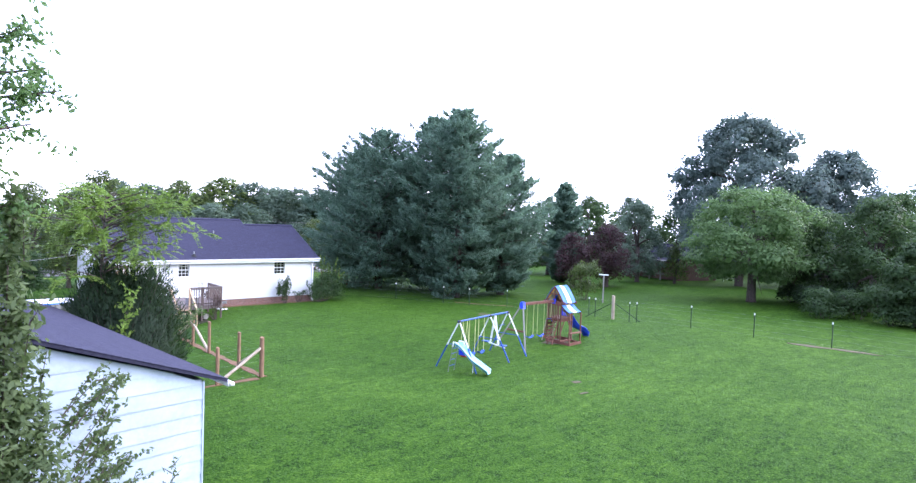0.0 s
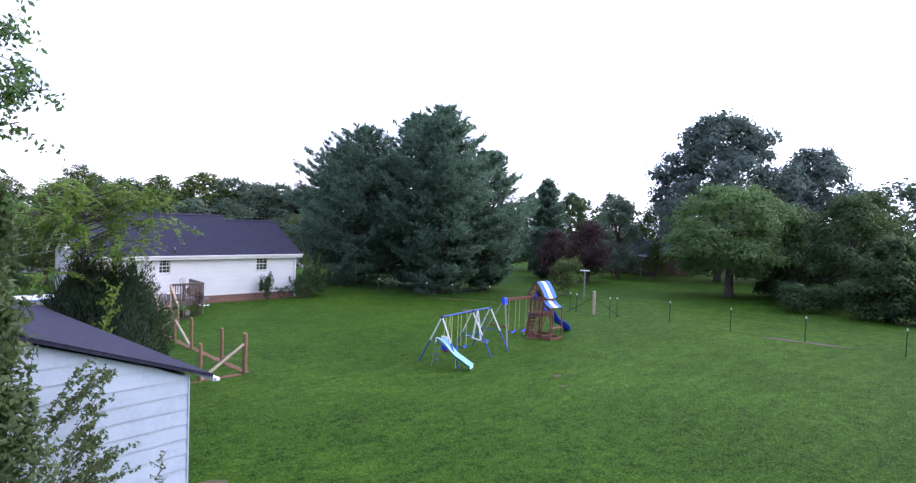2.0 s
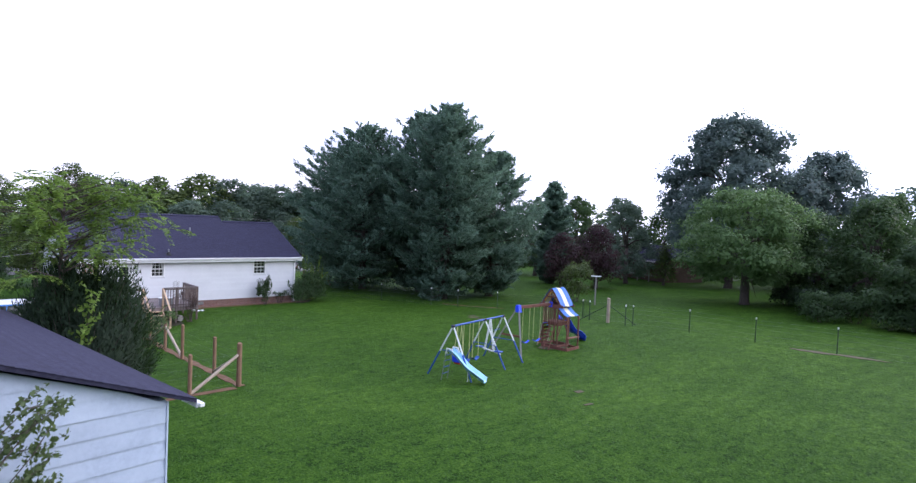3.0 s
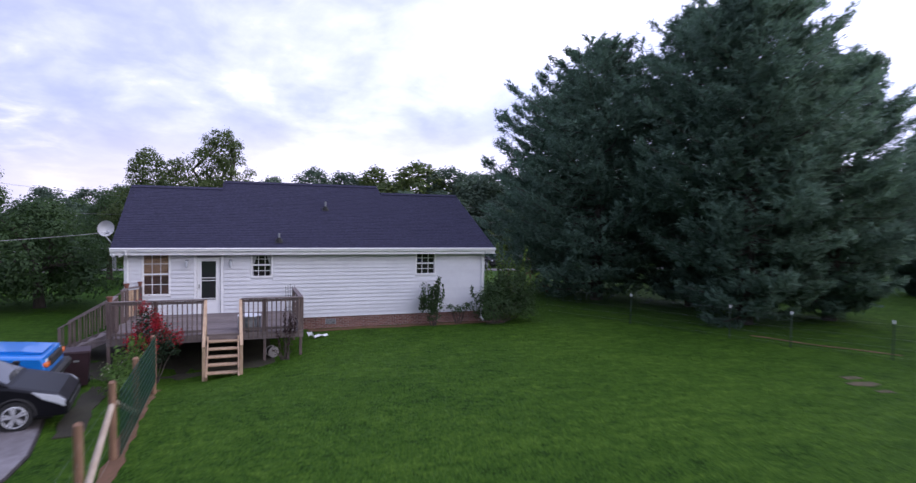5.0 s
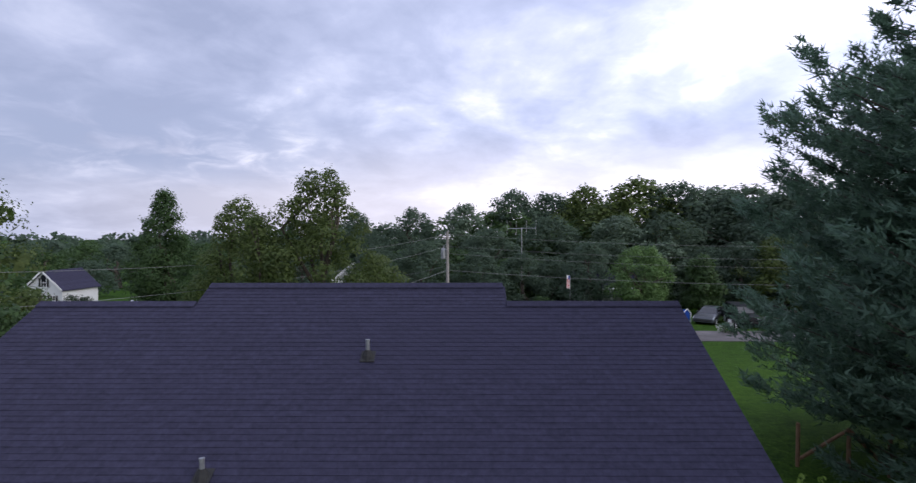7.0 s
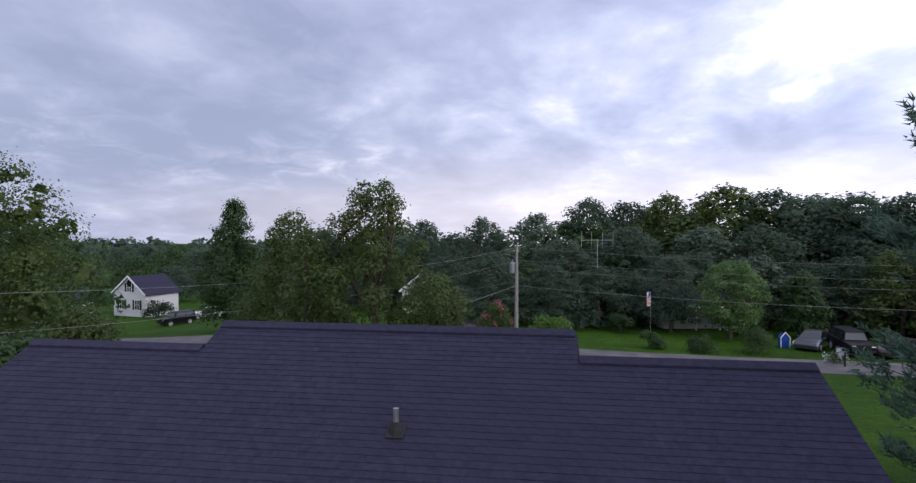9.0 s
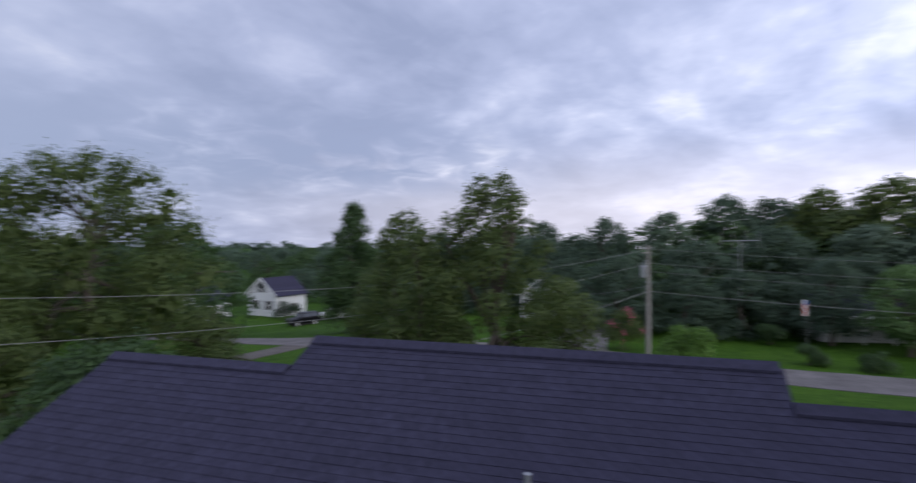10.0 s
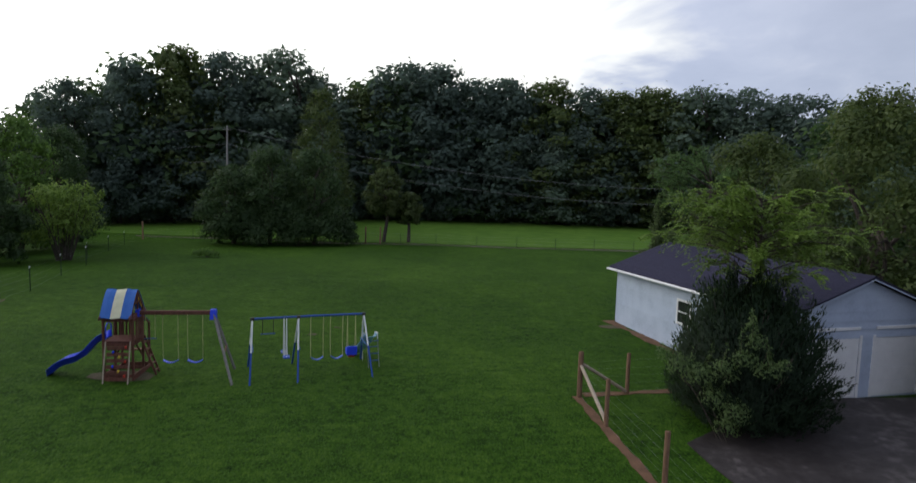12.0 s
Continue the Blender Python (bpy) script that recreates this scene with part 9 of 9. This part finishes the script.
# ---- grass tufts on the lawn ----
grng = np.random.default_rng(77)
N = 52000
px, py = grng.uniform(-6, 28, N), grng.uniform(-41, 0, N)
near = grng.random(N) < np.clip((27 - np.minimum(np.hypot(px + 2, py + 34), np.hypot(px - 6, py + 20))) / 12, 0, 1)
keep = near & ~((px > -13.5) & (px < -3.0) & (py < -18.5) & (py > -31)) & ~((px > -0.4) & (px < 5.6) & (py > -2.9)) & ~((px < 0.2) & (py > -18))
px, py = px[keep], py[keep]
pz = ground_z(px, py)
k = 4
bx_ = np.repeat(np.stack([px, py, pz - 0.005], 1), k, 0) + np.concatenate([grng.normal(size=(len(px) * k, 2)) * 0.05, np.zeros((len(px) * k, 1))], 1)
lean = np.concatenate([grng.normal(size=(len(bx_), 2)) * 0.05, grng.uniform(0.008, 0.030, (len(bx_), 1))], 1)
across = np.stack([-lean[:, 1], lean[:, 0], np.zeros(len(lean))], 1)
across = unit(across) * 0.016
v = np.stack([bx_ - across, bx_ + across, bx_ + lean], 1).reshape(-1, 3)
tagged(new("grass_tufts", quad_mesh("grass_tufts", v, BLADE, 3, np.repeat([[0.0, 0.0, 1.0]], len(bx_), 0), 0.92)), "short uneven tufts of mown green grass", "grass", kind="stuff")

# ---- siding boards of the white house ----
def siding_piece(x0, x1, z0, z1):
    s = Shape()
    t0, t1 = 0.040, 0.004
    p = [(x0, -t0, z0), (x1, -t0, z0), (x1, -t1, z1), (x0, -t1, z1), (x0, 0.0, z0), (x1, 0.0, z0), (x1, 0.0, z1), (x0, 0.0, z1)]
    return s.add(p, [(0, 1, 2, 3), (0, 4, 5, 1), (1, 5, 6, 2), (3, 2, 6, 7), (0, 3, 7, 4)])


ROWS, z = 17, WALL_LOW
step = (WALL_TOP - 0.16 - WALL_LOW) / ROWS
srng = random.Random(9)
for i in range(ROWS):
    z0, z1 = WALL_LOW + i * step, WALL_LOW + (i + 1) * step
    spans = [(HOUSE_L + 0.06, HOUSE_R - 0.06)]
    for o in OPENINGS:
        if o[2] - 0.05 < z1 and o[3] + 0.05 > z0:
            spans = [q for a, b in spans for q in ((a, min(b, o[0] - 0.05)), (max(a, o[1] + 0.05), b)) if q[1] - q[0] > 0.03]
    for a, b in spans:
        cuts = [a] + [x for x in ((6.2 + 1.7 * (i % 3)),) if a + 0.5 < x < b - 0.5] + [b]
        for c, d in zip(cuts, cuts[1:]):
            part("siding_board", siding_piece(c, d - 0.002, z0, z1), SIDING, house)


def gable_board(y0, y1, z0, z1, x, sg, t0, t1):
    p = [(x + sg * 0.024, y0, z0), (x + sg * 0.024, y1, z0), (x + sg * 0.006, t1, z1), (x + sg * 0.006, t0, z1), (x, y0, z0), (x, y1, z0), (x, t1, z1), (x, t0, z1)]
    return Shape().add(p, [(0, 1, 2, 3), (0, 4, 5, 1), (1, 5, 6, 2), (3, 2, 6, 7), (0, 3, 7, 4)])


top_g = WALL_TOP + SLOPE * DEPTH / 2 - 0.1
for x, sg in ((HOUSE_L, -1), (HOUSE_R, 1)):
    z0 = WALL_LOW
    while z0 < top_g - 0.1:
        z1 = min(z0 + 0.15, top_g)

        def span(z):
            d = max(0.0, (z - WALL_TOP) / SLOPE)
            return (0.06 + d, DEPTH - 0.06 - d)
        (a, b), (c, d) = span(z0), span(z1)
        if d - c > 0.05:
            part("siding_board", gable_board(a, b, z0, z1, x, sg, c, d), SIDING, house)
        z0 += 0.15

# ---- brick footing ----
part("footing", Shape().box(HOUSE_L + 0.015, HOUSE_R - 0.015, 0.015, 0.18, -0.6, WALL_LOW), MORTAR, house, "mortar of the brick footing")
part("footing", Shape().box(HOUSE_L + 0.015, HOUSE_L + 0.18, 0.18, DEPTH - 0.02, -0.6, WALL_LOW), MORTAR, house)
part("footing", Shape().box(HOUSE_R - 0.18, HOUSE_R - 0.015, 0.18, DEPTH - 0.02, -0.6, WALL_LOW), MORTAR, house)
BRICKS = [Shape().box(0, 0.194 - 0.004 * i, 0, 0.06, 0, 0.058, 0.005).mesh("brick", BRICK) for i in range(3)]
rest = Shape()
n_b = 0
for r in range(9):
    zb = 0.445 - 0.0675 * (r + 1) + 0.005
    x = HOUSE_L + (0.103 if r % 2 else 0.0)
    while x < HOUSE_R - 0.2:
        if x > 5.6 and zb > -0.06 and n_b < 300:
            b = part("brick", BRICKS[srng.randrange(3)], BRICK, house, at=Matrix.Translation((x, 0.004 + srng.uniform(0, 0.003), zb)))
            n_b += 1
        else:
            rest.box(x, x + 0.192, 0.006, 0.06, zb, zb + 0.058)
        x += 0.206
tagged(part("brick_rest", rest, BRICK, house), kind="stuff")
crawl = part("crawl_vent", Shape().box(7.0, 7.42, -0.008, 0.03, 0.16, 0.36, 0.004), GREY_METAL, house, "grey louvred footing vent")
for i in range(4):
    part("louvre", Shape().box(7.03, 7.39, -0.016, -0.008, 0.18 + i * 0.045, 0.195 + i * 0.045), DARK_METAL, crawl)
part("wall_tap", Shape().tube([(6.62, 0.0, 0.40), (6.62, -0.10, 0.40), (6.62, -0.12, 0.34)], 0.018, 6), DARK_METAL, house)

# ---- shingles of the rear slope ----
LAP = 0.142
slope_len = math.hypot(1, SLOPE)
up_v = Vector((0, 1 / slope_len, SLOPE / slope_len))
out_v = Vector((0, -SLOPE / slope_len, 1 / slope_len))
tilt_m = Matrix(((1, 0, 0), (0, up_v.y, out_v.y), (0, up_v.z, out_v.z))).to_4x4()


def shingle_shape(w, d):
    """A tab: thick at its lower edge, thin where the next course covers it."""
    c = 0.0012
    p = [(c, 0, -0.002), (w - c, 0, -0.002), (w - c, d, -0.004), (c, d, -0.004), (c, 0.0, 0.010), (w - c, 0.0, 0.010), (w - c, d, 0.001), (c, d, 0.001)]
    return Shape().add(p, [(3, 2, 1, 0), (4, 5, 6, 7), (0, 1, 5, 4), (1, 2, 6, 5), (2, 3, 7, 6), (3, 0, 4, 7)])


SH_W = (0.30, 0.26, 0.34)
SH = [shingle_shape(w, LAP * 1.12).mesh("shingle", SHINGLE) for w in SH_W]
field = Shape()
n_s = 0
courses = int((TOP_Y + 0.4) * slope_len / LAP)
for i in range(courses):
    d = i * LAP
    y = -0.4 + d / slope_len
    a, b = (ROOF_L, ROOF_R) if y + LAP / slope_len < RIDGE_Y else (MID0, MID1)
    x = a - srng.uniform(0, 0.15)
    while x < b - 0.02:
        kind = srng.randrange(3)
        w = SH_W[kind]
        x0, x1 = max(x, a), min(x + w, b)
        o = Vector((0, y, roof_z(y) - 0.028))
        lift = srng.uniform(0.0, 0.003)
        if n_s < 300 and x0 == x and x1 == x + w and 6.2 < x < 11.0 and 2.2 < y < 4.3:
            m = Matrix.Translation(o + Vector((x, 0, 0)) + out_v * lift) @ tilt_m
            part("shingle", SH[kind], SHINGLE, house, at=m)
            n_s += 1
        elif x1 - x0 > 0.02:
            s1 = shingle_shape(x1 - x0, LAP * 1.12)
            field.add([tuple(Matrix.Translation(o + Vector((x0, 0, 0)) + out_v * lift) @ tilt_m @ Vector(p)) for p in s1.v], s1.f)
        x += w
tagged(part("shingle_field", field, SHINGLE_REST, house), kind="stuff")
